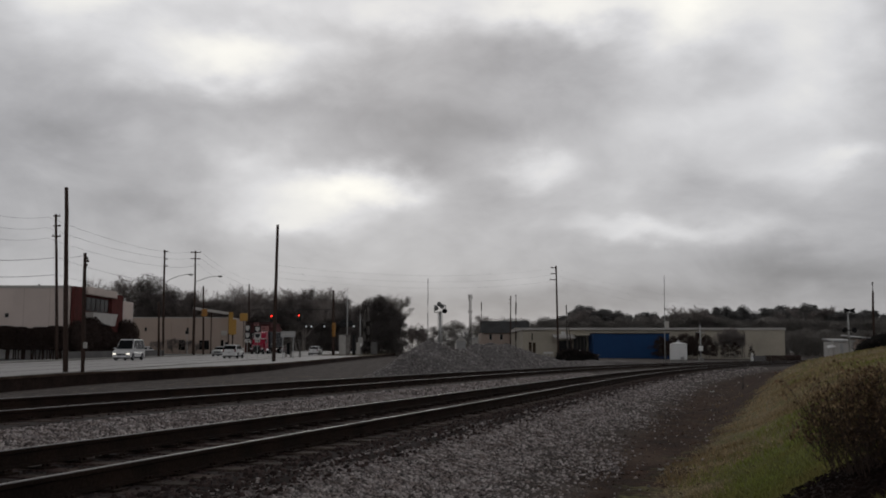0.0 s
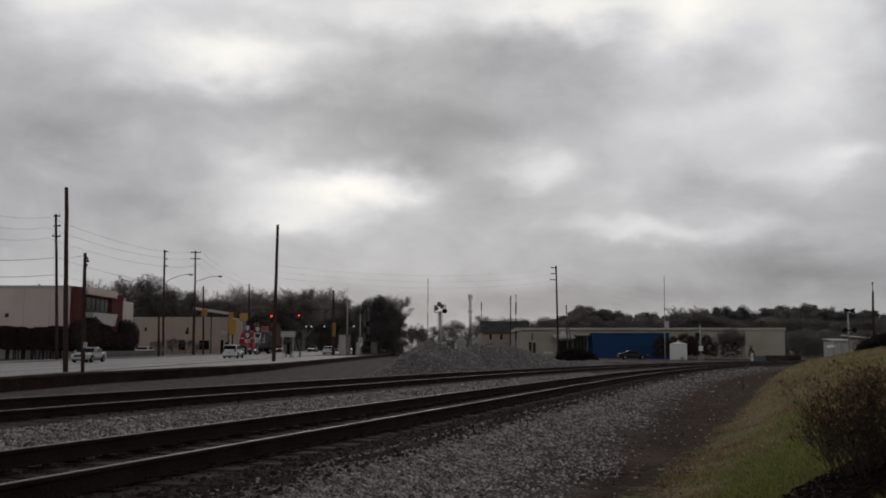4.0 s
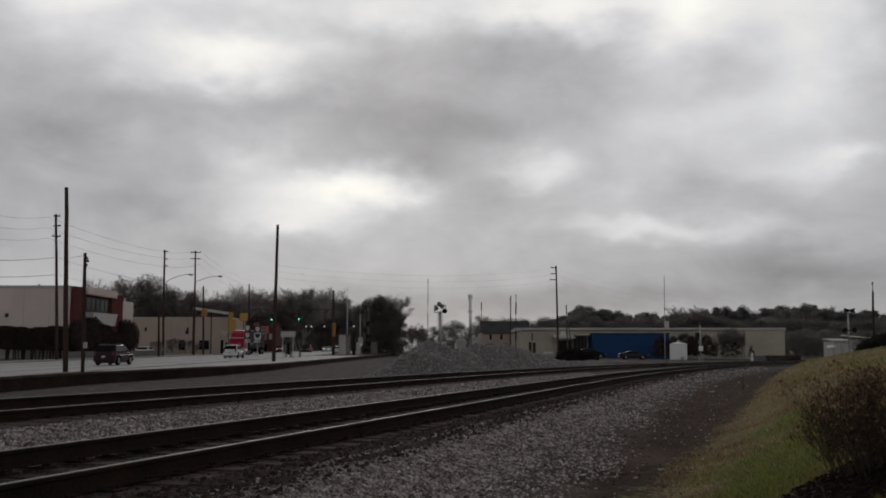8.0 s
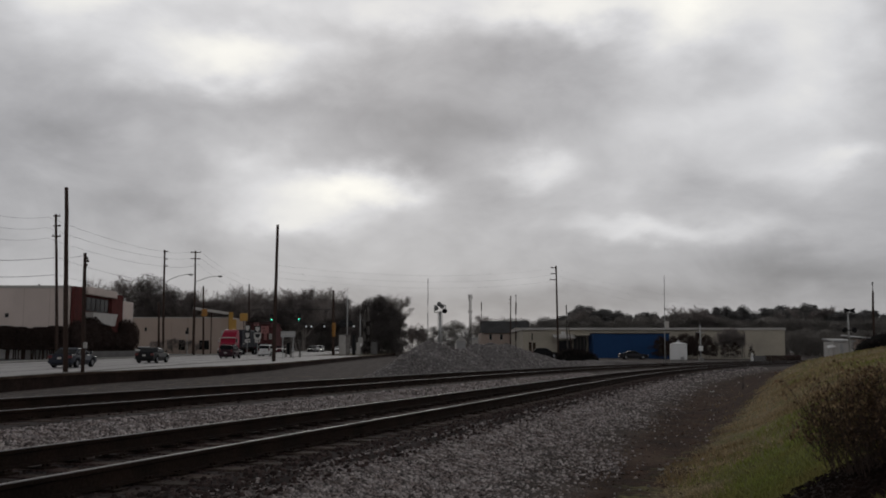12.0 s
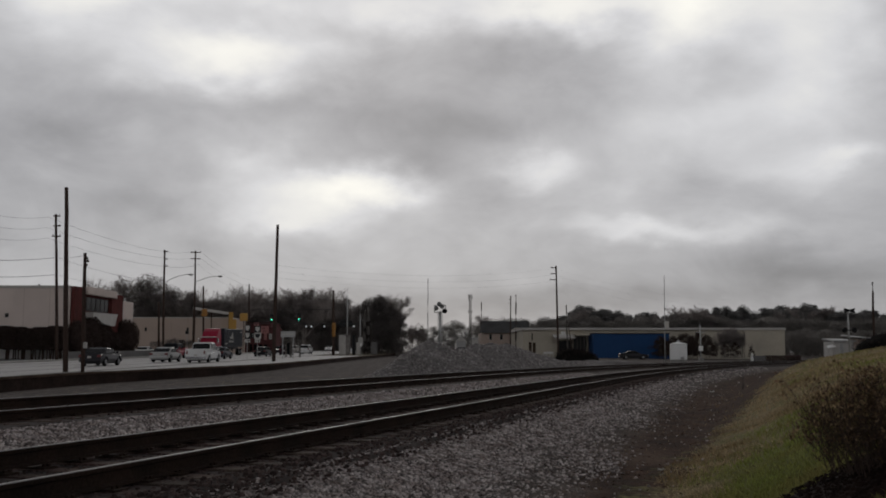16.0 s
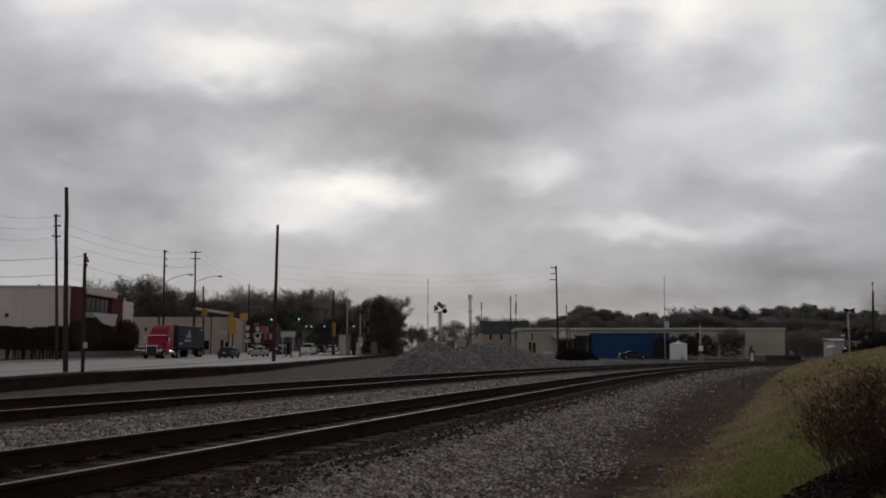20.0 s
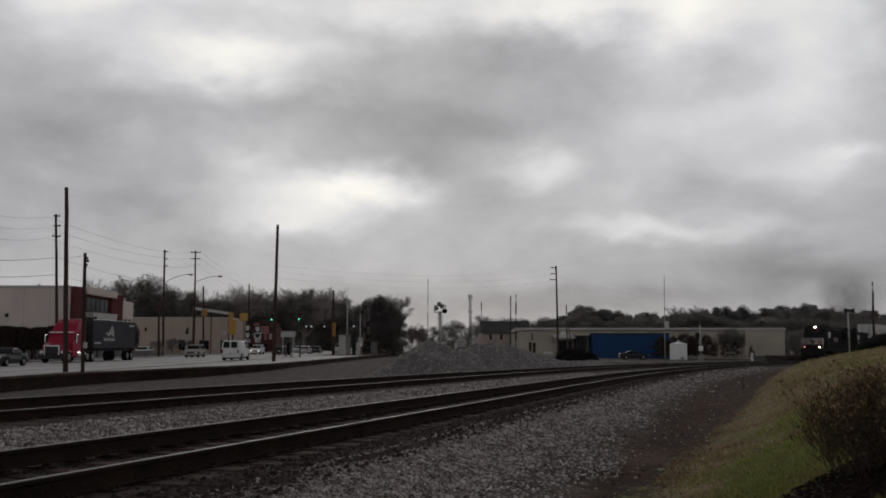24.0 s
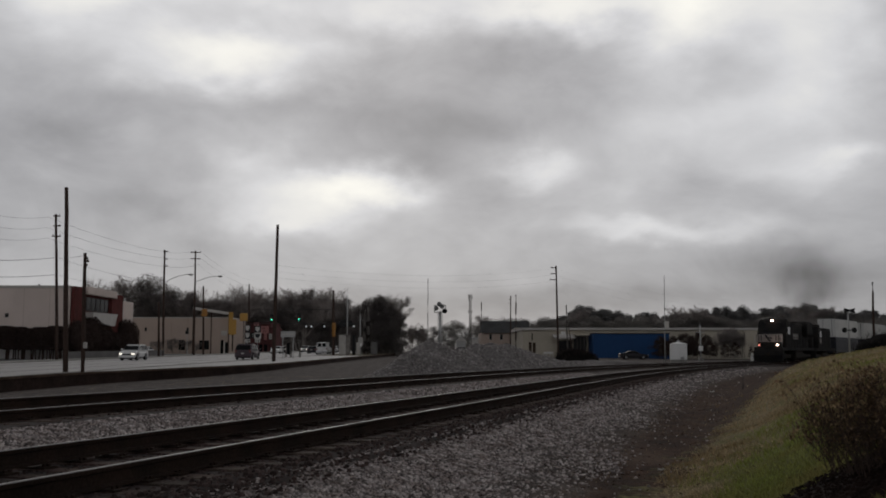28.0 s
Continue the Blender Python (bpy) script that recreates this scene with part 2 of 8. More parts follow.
    # leaf colour lifted too, with the haze before the far crowns in it
    "scrub": material("hazed_dark_scrub_leaf", (0.150, 0.136, 0.130), 0.95, leafy=0.3, vary=0.25, scale=0.5, fine=10, tint=(0.135, 0.12, 0.112), per_island=0.3, per_object=0.2, spec=0.02),
    "brush": material("dark_brushwood", (0.040, 0.032, 0.030), 0.95, vary=0.3, scale=2, fine=12, per_island=0.4, spec=0.02),
    "green_on": glow("lit_green_signal", (0.10, 1.0, 0.62), 1.6),
    "white_lamp": glow("lit_white_lamp", (0.8, 0.85, 0.85), 0.12),
    "sign_green": material("green_road_sign", (0.10, 0.16, 0.13), 0.5, vary=0.1),
    "mural_red": material("faded_red_wall", (0.12, 0.052, 0.052), 0.85, vary=0.3, scale=0.5, fine=6),
    "pink_sign": material("pink_sign", (0.45, 0.20, 0.19), 0.6, vary=0.15),
    "shed_white": material("signal_hut_paint", (0.80, 0.80, 0.78), 0.5, vary=0.08, scale=0.8, fine=8),
    "nose_grey": material("dirty_white_paint", (0.27, 0.255, 0.235), 0.8, vary=0.35, scale=1.5, fine=10, tint=(0.16, 0.145, 0.135)),
    "heap": material("black_heap", (0.012, 0.011, 0.010), 0.95, vary=0.5, scale=1.2, fine=10, bump=0.8),
}


def ground_material():
    """Ballast, fouled ballast, bare dirt and turf that run into one another across the line (attribute "across", metres from the near track)."""
    m = bpy.data.materials.new("trackside_ground")
    m.use_nodes = True
    nt = m.node_tree
    N, L = nt.nodes.new, nt.links.new
    b = nt.nodes["Principled BSDF"]
    b.inputs["Roughness"].default_value, b.inputs["Specular IOR Level"].default_value = 0.95, 0.05
    tc = N("ShaderNodeTexCoord")
    at = N("ShaderNodeAttribute")
    at.attribute_name = "across"

    def noise_tex(s, d):
        n = N("ShaderNodeTexNoise")
        n.inputs["Scale"].default_value, n.inputs["Detail"].default_value = s, d
        L(tc.outputs["Object"], n.inputs["Vector"])
        return n.outputs["Fac"]

    def op(kind, a, c):
        n = N("ShaderNodeMath")
        n.operation = kind
        for i, v in enumerate((a, c)):
            if isinstance(v, (int, float)):
                n.inputs[i].default_value = v
            else:
                L(v, n.inputs[i])
        return n.outputs[0]

    def mixed(fac, a, c):
        n = N("ShaderNodeMix")
        n.data_type = "RGBA"
        for i, v in ((0, fac), (6, a), (7, c)):
            if isinstance(v, tuple):
                n.inputs[i].default_value = (*v, 1)
            else:
                L(v, n.inputs[i])
        return n.outputs[2]

    def step(v, lo, hi):
        n = N("ShaderNodeMapRange")
        n.interpolation_type = "SMOOTHSTEP"
        n.inputs[1].default_value, n.inputs[2].default_value = lo, hi
        L(v, n.inputs[0])
        return n.outputs[0]
    big, mid, small, tiny = noise_tex(0.35, 4), noise_tex(1.6, 4), noise_tex(9, 3), noise_tex(34, 3)
    edge = op("ADD", at.outputs["Fac"], op("ADD", op("MULTIPLY", op("SUBTRACT", mid, 0.5), 1.8), op("MULTIPLY", op("SUBTRACT", small, 0.5), 0.9)))
    gravel = mixed(step(tiny, 0.35, 0.65), (0.078, 0.067, 0.060), (0.18, 0.162, 0.150))
    fouled = mixed(step(mid, 0.35, 0.65), (0.058, 0.049, 0.045), (0.118, 0.101, 0.095))
    crumb = noise_tex(22, 6)
    dirt = mixed(step(crumb, 0.38, 0.66), (0.032, 0.016, 0.010), (0.094, 0.052, 0.034))
    dirt = mixed(step(mid, 0.40, 0.66), dirt, (0.028, 0.017, 0.013))
    dirt = mixed(step(big, 0.48, 0.70), dirt, (0.088, 0.056, 0.041))
    turf = mixed(step(mid, 0.38, 0.6), (0.235, 0.185, 0.115), (0.15, 0.14, 0.06))
    verge = mixed(step(big, 0.35, 0.65), (0.20, 0.175, 0.13), (0.13, 0.115, 0.08))
    c = mixed(step(edge, -7.6, -6.2), fouled, gravel)
    br = N("ShaderNodeAttribute")
    br.attribute_name = "bare"
    worn = op("ADD", br.outputs["Fac"], op("SUBTRACT", edge, at.outputs["Fac"]))
    c = mixed(step(worn, -1.4, 0.0), c, dirt)
    tf = N("ShaderNodeAttribute")
    tf.attribute_name = "turf"
    rough_edge = op("ADD", tf.outputs["Fac"], op("SUBTRACT", edge, at.outputs["Fac"]))
    c = mixed(step(rough_edge, -0.35, 0.3), c, turf)
    # the nearest part of the bank is still green
    place = N("ShaderNodeSeparateXYZ")
    L(tc.outputs["Object"], place.inputs[0])
    green = op("MULTIPLY", step(rough_edge, 0.35, 1.1), op("SUBTRACT", 1.0, step(place.outputs[1], 10.0, 17.0)))
    c = mixed(green, c, (0.115, 0.125, 0.044))
    c = mixed(step(at.outputs["Fac"], 30.0, 45.0), c, verge)
    c = mixed(step(at.outputs["Fac"], -52.0, -50.0), verge, c)
    hsv = N("ShaderNodeHueSaturation")
    v = N("ShaderNodeMapRange")
    v.inputs[1].default_value, v.inputs[2].default_value, v.inputs[3].default_value, v.inputs[4].default_value = 0.3, 0.7, 0.7, 1.3
    L(small, v.inputs[0])
    L(v.outputs[0], hsv.inputs["Value"])
    L(c, hsv.inputs["Color"])
    L(hsv.outputs[0], b.inputs["Base Color"])
    bn = N("ShaderNodeBump")
    bn.inputs["Strength"].default_value, bn.inputs["Distance"].default_value = 0.9, 0.02
    L(op("ADD", op("MULTIPLY", crumb, 1.2), tiny), bn.inputs["Height"])
    L(bn.outputs[0], b.inputs["Normal"])
    return m


M["trackside"] = ground_material()


def paint(name, color, rough=0.35):
    return material(name, color, rough, vary=0.08, scale=1.0, fine=8, spec=0.16)


# ---- mesh helpers ----
def part(name, bm, mat, parent=None, label="", smooth=False):
    me = bpy.data.meshes.new(name)
    bm.to_mesh(me)
    bm.free()
    me.materials.append(M[mat] if isinstance(mat, str) else mat)
    if smooth:
        me.polygons.foreach_set("use_smooth", [True] * len(me.polygons))
    ob = new(name, me)
    if parent:
        ob.parent = parent
    if label:
        ob["label"] = label
    return ob


def raw(name, verts, faces, mat, parent=None, label=""):
    me = bpy.data.meshes.new(name)
    me.from_pydata(verts, [], faces)
    me.materials.append(M[mat] if isinstance(mat, str) else mat)
    ob = new(name, me)
    if parent:
        ob.parent = parent
    if label:
        ob["label"] = label
    return ob


def thing(name, at=(0, 0, 0), rz=0, label="", category="", group="", kind=""):
    ob = new(name)
    ob.matrix_basis = pose(*at, 0, 0, rz)
    ob.empty_display_size = 0.2
    return tagged(ob, label, category, group, kind)


def box(bm, x0, x1, y0, y1, z0, z1, bevel=0.0):
    r = bmesh.ops.create_cube(bm, size=1, matrix=Matrix.LocRotScale(((x0 + x1) / 2, (y0 + y1) / 2, (z0 + z1) / 2), None, (x1 - x0, y1 - y0, z1 - z0)))
    if bevel:
        es = list({e for v in r["verts"] for e in v.link_edges})
        bmesh.ops.bevel(bm, geom=es, offset=bevel, segments=1, affect="EDGES")
    return bm


def sweep(bm, pts, radii, n=8):
    """One connected round bar through the points."""
    rows = []
    for i, (p, r) in enumerate(zip(pts, radii)):
        d = (Vector(pts[min(i + 1, len(pts) - 1)]) - Vector(pts[max(i - 1, 0)])).normalized()
        q = d.to_track_quat("Z", "Y").to_matrix()
        rows.append([bm.verts.new(Vector(p) + q @ Vector((math.cos(6.2832 * k / n) * r, math.sin(6.2832 * k / n) * r, 0))) for k in range(n)])
    for a, b in zip(rows, rows[1:]):
        for k in range(n):
            bm.faces.new((a[k], a[(k + 1) % n], b[(k + 1) % n], b[k]))
    bm.faces.new(rows[0][::-1])
    bm.faces.new(rows[-1])
    return bm


def boxed(*a, bevel=0.0):
    return box(bmesh.new(), *a, bevel=bevel)


def tube(bm, a, b, r0, r1=None, n=8):
    a, b = Vector(a), Vector(b)
    r1 = r0 if r1 is None else r1
    d = b - a
    m = Matrix.Translation((a + b) / 2) @ d.to_track_quat("Z", "Y").to_matrix().to_4x4()
    bmesh.ops.create_cone(bm, cap_ends=True, segments=n, radius1=r0, radius2=r1, depth=d.length, matrix=m)
    return bm


def tubed(*a, **k):
    return tube(bmesh.new(), *a, **k)


def outline(bm, pts, x0, x1, inset=None):
    """A side outline in (y, z) drawn out along x; inset narrows points by their height."""
    rows = []
    for x, s in ((x0, 1), (x1, -1)):
        rows.append([bm.verts.new((x + s * (inset(z) if inset else 0), y, z)) for y, z in pts])
    n = len(pts)
    bm.faces.new(rows[0])
    bm.faces.new(rows[1][::-1])
    for i in range(n):
        j = (i + 1) % n
        bm.faces.new((rows[0][j], rows[0][i], rows[1][i], rows[1][j]))
    bmesh.ops.recalc_face_normals(bm, faces=bm.faces[:])
    return bm


def panel(bm, pts, out, t=0.012):
    """A thin slab on four or more points, thickened along out."""
    o = Vector(out).normalized() * t
    a = [bm.verts.new(Vector(p) + o) for p in pts]
    b = [bm.verts.new(Vector(p) - o) for p in pts]
    n = len(pts)
    bm.faces.new(a)
    bm.faces.new(b[::-1])
    for i in range(n):
        bm.faces.new((a[i], b[i], b[(i + 1) % n], a[(i + 1) % n]))
    bmesh.ops.recalc_face_normals(bm, faces=bm.faces[:])
    return bm


def lerp(x, table):
    if x <= table[0][0]:
        return table[0][1]
    for (a, va), (b, vb) in zip(table, table[1:]):
        if x <= b:
            return va + (vb - va) * (x - a) / (b - a)
    return table[-1][1]


# ---- the lie of the land ----
def track_x(y):
    """Centre line of the near track: straight, then curving to the right."""
    k = min(max(0.0, y - 30.0), 165.0)
    return -6.2 + 0.321 * y + 0.00143 * k * k + (y - 195.0) * 2 * 0.00143 * 165 * (y > 195)


def track_way(y):
    return 0.321 + 0.00286 * min(max(0.0, y - 30.0), 165.0)


def track_z(y):
    return -0.0026 * (min(max(y, 0.0), 210.0) - 10.0)


FAR_U = -4.5


def far_rise(y):
    return lerp(y, [(20, 0.20), (60, 0.16), (120, 0.04), (160, 0.0)])


def road_z(y):
    return -0.12 + 0.0068 * (min(max(y, 15.0), 260.0) - 83.0)


ROAD_SLANT = 31.0 / 1700.0
WALL_X = [(-60, -24.1), (20, -22.6), (49, -22.05), (57, -21.2), (62, -20.2), (72, -17.3), (84, -14.8), (104, -13.7), (123, -12.9), (172, -10.3), (260, -4.0)]


def wall_x(y):
    return lerp(y, WALL_X)


BANK = [(1.75, -0.22), (3.0, -0.55), (4.0, -0.68), (5.2, -0.70), (6.2, -0.42), (7.2, 0.05), (8.2, 0.46), (10.0, 0.82), (13.6, 1.42), (20, 1.7), (45, 1.3), (120, 0.8)]


# where the ballast shoulder gives way to bare dirt, metres from the near track
GRAVEL_EDGE = [(8, 4.65), (10, 4.55), (16, 4.3), (31, 4.05), (60, 3.95), (120, 3.6)]
TURF_EDGE = [(8, 4.8), (14, 5.15), (20, 5.65), (32, 6.45), (50, 7.0), (80, 6.6), (120, 6.0)]


def ground_z(x, y):
    u = x - track_x(y)
    wx = wall_x(y)
    if x <= wx:
        return road_z(y) - 0.02
    left = -6.6
    if u < left:
        a, b = wx, track_x(y) + left
        f = (x - a) / max(b - a, 0.01)
        lo = road_z(y) - lerp(y, [(40, 0.72), (70, 0.68), (90, 0.48), (170, 0.40)])
        return lo + (track_z(y) - 0.24 + far_rise(y) - lo) * f ** 1.3
    if u < 1.75:
        return track_z(y) - 0.22 + far_rise(y) * lerp(u, [(-3.0, 1), (-1.9, 0)])
    z = lerp(u, BANK)
    f = lerp(y, [(95, 1.0), (150, 0.12)])
    return track_z(y) + (z if z < -0.3 else -0.3 + (z + 0.3) * f)


# ---- ground: one sheet to the horizon, in strips of its own surface ----
def build_ground():
    ys = [-60, -30, -10, -4] + [y * 0.75 for y in range(0, 54)] + [41 + 1.5 * i for i in range(60)] + [133 + 4 * i for i in range(24)] + [240, 270, 310, 380, 500, 800, 1300, 2000]
    us = [-6.6, -6.0, -5.0, -4.0, -3.3, -3.0, -2.6, -1.9, -1.5, 0, 1.5, 1.75, 2.2, 2.6, 3.0, 3.5, 4.0, 4.6, 5.2, 5.7, 6.2, 6.7, 7.2, 7.7, 8.2, 9, 10, 11, 12, 13.6, 16, 20, 30, 45, 70, 120, 300, 1500]
    verts, faces, across, turf, bare = [], [], [], [], []
    cols = None
    for y in ys:
        wx, tx = wall_x(y), track_x(y)
        xs = [-1500, -400, -150, -90, -60, -50, -44, -40, -36, -32, -28, -26, wx - 1.2 if wx < -24 else -24.0 + (wx + 24) * 0.5, wx - 0.3, wx, wx + 0.02]
        xs = sorted(xs)
        a, b = wx + 0.02, tx + us[0]
        xs += [a + (b - a) * f for f in (0.06, 0.15, 0.25, 0.35, 0.45, 0.55, 0.65, 0.75, 0.85, 0.93)]
        xs += [tx + u for u in us]
        cols = len(xs)
        for x in xs:
            n = noise.noise((x * 0.5, y * 0.5, 0)) * 0.05 + noise.noise((x * 1.7, y * 1.7, 3)) * 0.03
            u = x - tx
            rough = 0 if x <= wx + 0.02 or -6.6 <= u <= 1.7 else 0.12 if u < 3.3 else min(1.0, 0.12 + (u - 3.3) * 0.6) if u > 1.7 else 0.8
            if u > 60 or x < -60 or y > 400:
                rough = 0
            verts.append((x, y, ground_z(x, y) + n * rough))
            turf.append(u - lerp(y, TURF_EDGE))
            bare.append(max(-40.0, min(40.0, u - lerp(y, GRAVEL_EDGE))))
            across.append(-60.0 if x <= wx - 0.2 else max(-49.0, min(60.0, u)))
    for r in range(len(ys) - 1):
        for c in range(cols - 1):
            i = r * cols + c
            faces.append((i, i + 1, i + cols + 1, i + cols))
    ob = raw("ground", verts, faces, "trackside")
    at = ob.data.attributes.new("across", "FLOAT", "POINT")
    at.data.foreach_set("value", across)
    at = ob.data.attributes.new("turf", "FLOAT", "POINT")
    at.data.foreach_set("value", turf)
    at = ob.data.attributes.new("bare", "FLOAT", "POINT")
    at.data.foreach_set("value", bare)
    ob.data.polygons.foreach_set("use_smooth", [True] * len(faces))
    tagged(ob, "grey crushed-stone ballast, bare dirt ditch and grassy bank", "ground", kind="structure")


build_ground()


def strip(name, left, right, ys, lift, mat, label, category, thick=0.12, zf=road_z, kind="structure"):
    bm = bmesh.new()
    rows = []
    for y in ys:
        z = zf(y) + lift
        rows.append([bm.verts.new(p) for p in ((left(y), y, z - thick), (left(y), y, z), (right(y), y, z), (right(y), y, z - thick))])
    for a, b in zip(rows, rows[1:]):
        for i in range(3):
            bm.faces.new((a[i], a[i + 1], b[i + 1], b[i]))
    bm.faces.new(rows[0])
    bm.faces.new(rows[-1][::-1])
    bmesh.ops.recalc_face_normals(bm, faces=bm.faces[:])
    return tagged(part(name, bm, mat), label, category, kind=kind)


def lane(x0):
    return lambda y: x0 + ROAD_SLANT * y


YS = [-60, 0, 15, 40, 70, 100, 130, 160, 200, 260, 330]
strip("road", lane(-40.6), lane(-23.25), YS, 0.03, "concrete_road", "pale worn concrete main road with two lanes each way", "road")
strip("road_shoulder", lane(-23.03), lambda y: max(lane(-22.98)(y), wall_x(y) - 0.36), [-60, 0, 15, 30, 40, 49, 61, 72, 84, 104, 123, 150], 0.02, "concrete_road", "pale concrete shoulder between the road and the wall", "shoulder", 0.04)
for x0 in (-27.4, -31.9, -36.4):
    strip("road_joint", lane(x0 - 0.09), lane(x0 + 0.09), YS, 0.034, "asphalt", "thin dark tarred joint along the concrete road", "joint", 0.02)
strip("pavement", lane(-43.4), lane(-40.75), YS, 0.15, "pavement", "raised grey concrete pavement along the main road", "pavement", 0.2)
strip("kerb_near", lane(-23.23), lane(-23.05), YS[:9], 0.07, "pavement", "low concrete kerb at the edge of the road", "kerb", 0.2)
strip("car_park", lane(-58), lane(-43.45), [20, 60, 100, 140, 180], 0.02, "asphalt", "dark asphalt car park in front of the buildings", "car park", 0.05)


def build_wall():
    root = thing("retaining_wall", label="low dark stained retaining wall below the road", category="retaining wall", kind="structure")
    bm, cap = bmesh.new(), bmesh.new()
    ys = [-40 + 3 * i for i in range(78)]
    rows, caps = [], []
    for y in ys:
        x, top = wall_x(y), road_z(y) + 0.02
        w = noise.noise((y * 0.3, 0, 0)) * 0.03
        foot = ground_z(x + 0.2, y) - 0.25
        rows.append([bm.verts.new(p) for p in ((x - 0.3, y, top - 0.1), (x + 0.06 + w, y, top - 0.1), (x + 0.22 + w, y, foot), (x - 0.3, y, foot))])
        caps.append([cap.verts.new(p) for p in ((x - 0.35, y, top + 0.03 + w), (x + 0.12 + w, y, top + 0.02 + w), (x + 0.12 + w, y, top - 0.1), (x - 0.35, y, top - 0.1))])
    for b, rr in ((bm, rows), (cap, caps)):
        for p, q in zip(rr, rr[1:]):
            for i in range(4):
                b.faces.new((p[i], p[(i + 1) % 4], q[(i + 1) % 4], q[i]))
        bmesh.ops.recalc_face_normals(b, faces=b.faces[:])
    part("wall_face", bm, "wall_timber", root)
    part("wall_cap", cap, "wall_cap", root, "weathered tan top edge of the wall")


build_wall()


# ---- tracks ----
def rail_section(bm, line, head):
    """Sweeps a rail section along line; head: only the bright running surface."""
    sec = [(-0.013, 0.0), (-0.010, 0.004), (0.010, 0.004), (0.013, 0.0), (0.013, -0.004), (-0.013, -0.004)] if head else \
        [(-0.036, -0.004), (0.036, -0.004), (0.034, -0.036), (0.009, -0.05), (0.009, -0.14), (0.07, -0.155), (0.07, -0.17), (-0.07, -0.17), (-0.07, -0.155), (-0.009, -0.14), (-0.009, -0.05), (-0.034, -0.036)]
    rows = []
    for (x, y, z), (nx_, ny_) in line:
        rows.append([bm.verts.new((x + nx_ * a, y + ny_ * a, z + b)) for a, b in sec])
    n = len(sec)
    for p, q in zip(rows, rows[1:]):
        for i in range(n):
            bm.faces.new((p[i], p[(i + 1) % n], q[(i + 1) % n], q[i]))
    bmesh.ops.recalc_face_normals(bm, faces=bm.faces[:])


def rail_line(u, rise):
    out = []
    y = -14.0
    while y < 215:
        s = track_way(y)
        k = math.hypot(1, s)
        n = (1 / k, -s / k)
        out.append(((track_x(y) + n[0] * u, y + n[1] * u, track_z(y) + rise(y)), n))
        y += 2.0
    return out


def build_track(label, u, rise, tie_from, tie_to):
    root = thing("railway_track", label=label, category="railway track", group="the two tracks")
    for side, lift in ((0.753, 0.0 if u == 0 else -0.035), (-0.753, 0.035)):
        line = rail_line(u + side, lambda y: rise(y) + lift)
        bm = bmesh.new()
        rail_section(bm, line, False)
        rail = part("rail", bm, "rust", root, "rust-brown steel rail")
        bm = bmesh.new()
        rail_section(bm, line, True)
        part("rail_head", bm, "rail_top", rail, "bright worn running surface")
    # sleepers, each with two plates
    tie = boxed(-1.3, 1.3, -0.115, 0.115, -0.17, 0.0, bevel=0.012)
    me_tie = bpy.data.meshes.new("tie")
    tie.to_mesh(me_tie)
    tie.free()
    me_tie.materials.append(M["tie"])
    bm = bmesh.new()
    box(bm, -0.17, 0.17, -0.09, 0.09, 0.0, 0.02)
    for a in (-0.11, 0.11):
        box(bm, a - 0.014, a + 0.014, -0.045, -0.015, 0.015, 0.045)
        box(bm, a - 0.014, a + 0.014, 0.02, 0.05, 0.015, 0.045)
    me_plate = bpy.data.meshes.new("tie_plate")
    bm.to_mesh(me_plate)
    bm.free()
    me_plate.materials.append(M["rust"])
    rng = random.Random(int(abs(u) * 10) + 5)
    y = tie_from
    while y < tie_to:
        s = track_way(y)
        k = math.hypot(1, s)
        x, yy = track_x(y) + u / k, y - s * u / k
        m = Matrix.Translation((x, yy, track_z(y) + rise(y) - 0.175)) @ Matrix.Rotation(-math.atan(s) + rng.uniform(-0.02, 0.02), 4, "Z") @ Matrix.Translation((rng.uniform(-0.06, 0.06), 0, rng.uniform(-0.012, 0.004)))
        ob = new("tie", me_tie)
        ob.parent, ob.matrix_basis = root, m
        if y < 40:
            for side in (-0.753, 0.753):
                pl = new("tie_plate", me_plate)
                pl.parent, pl.matrix_basis = ob, pose(side, 0, 0)
        y += 0.54 / k
    return root


build_track("near railway track with bright rail heads on dark timber ties", 0.0, lambda y: 0.0, -2.0, 75.0)
build_track("second railway track slightly higher on dark timber ties", FAR_U, far_rise, 2.0, 75.0)


def oily_bed(u, rise, w, wr):
    bm = bmesh.new()
    rows = []
    y = -8.0
    while y < 212:
        s = track_way(y)
        k = math.hypot(1, s)
        row = []
        for a in (-w - 0.25, -w, -0.4, 0.4, wr, wr + 0.2):
            e = a + 0.12 * noise.noise((y * 1.3, a, u))
            x, yy = track_x(y) + (u + e) / k, y - s * (u + e) / k
            z = track_z(y) + rise(y) - (0.19 if -w <= a <= 1.6 else 0.205 + 0.1 * max(0, a - 1.75) if 0 < a <= wr else 0.33 if a < 0 else 0.42) + 0.012 * noise.noise((x * 5, y * 5, 1))
            row.append(bm.verts.new((x, yy, z)))
        rows.append(row)
        y += 0.7 if y < 60 else 3.0
    for p, q in zip(rows, rows[1:]):
        for i in range(5):
            bm.faces.new((p[i], p[i + 1], q[i + 1], q[i]))
    bmesh.ops.recalc_face_normals(bm, faces=bm.faces[:])
    tagged(part("track_bed", bm, "oily", smooth=True), "dark oil-stained ballast bed under the rails", "track bed", kind="structure")


oily_bed(0.0, lambda y: 0.0, 1.55, 1.75)
oily_bed(FAR_U, far_rise, 1.5, 1.35)


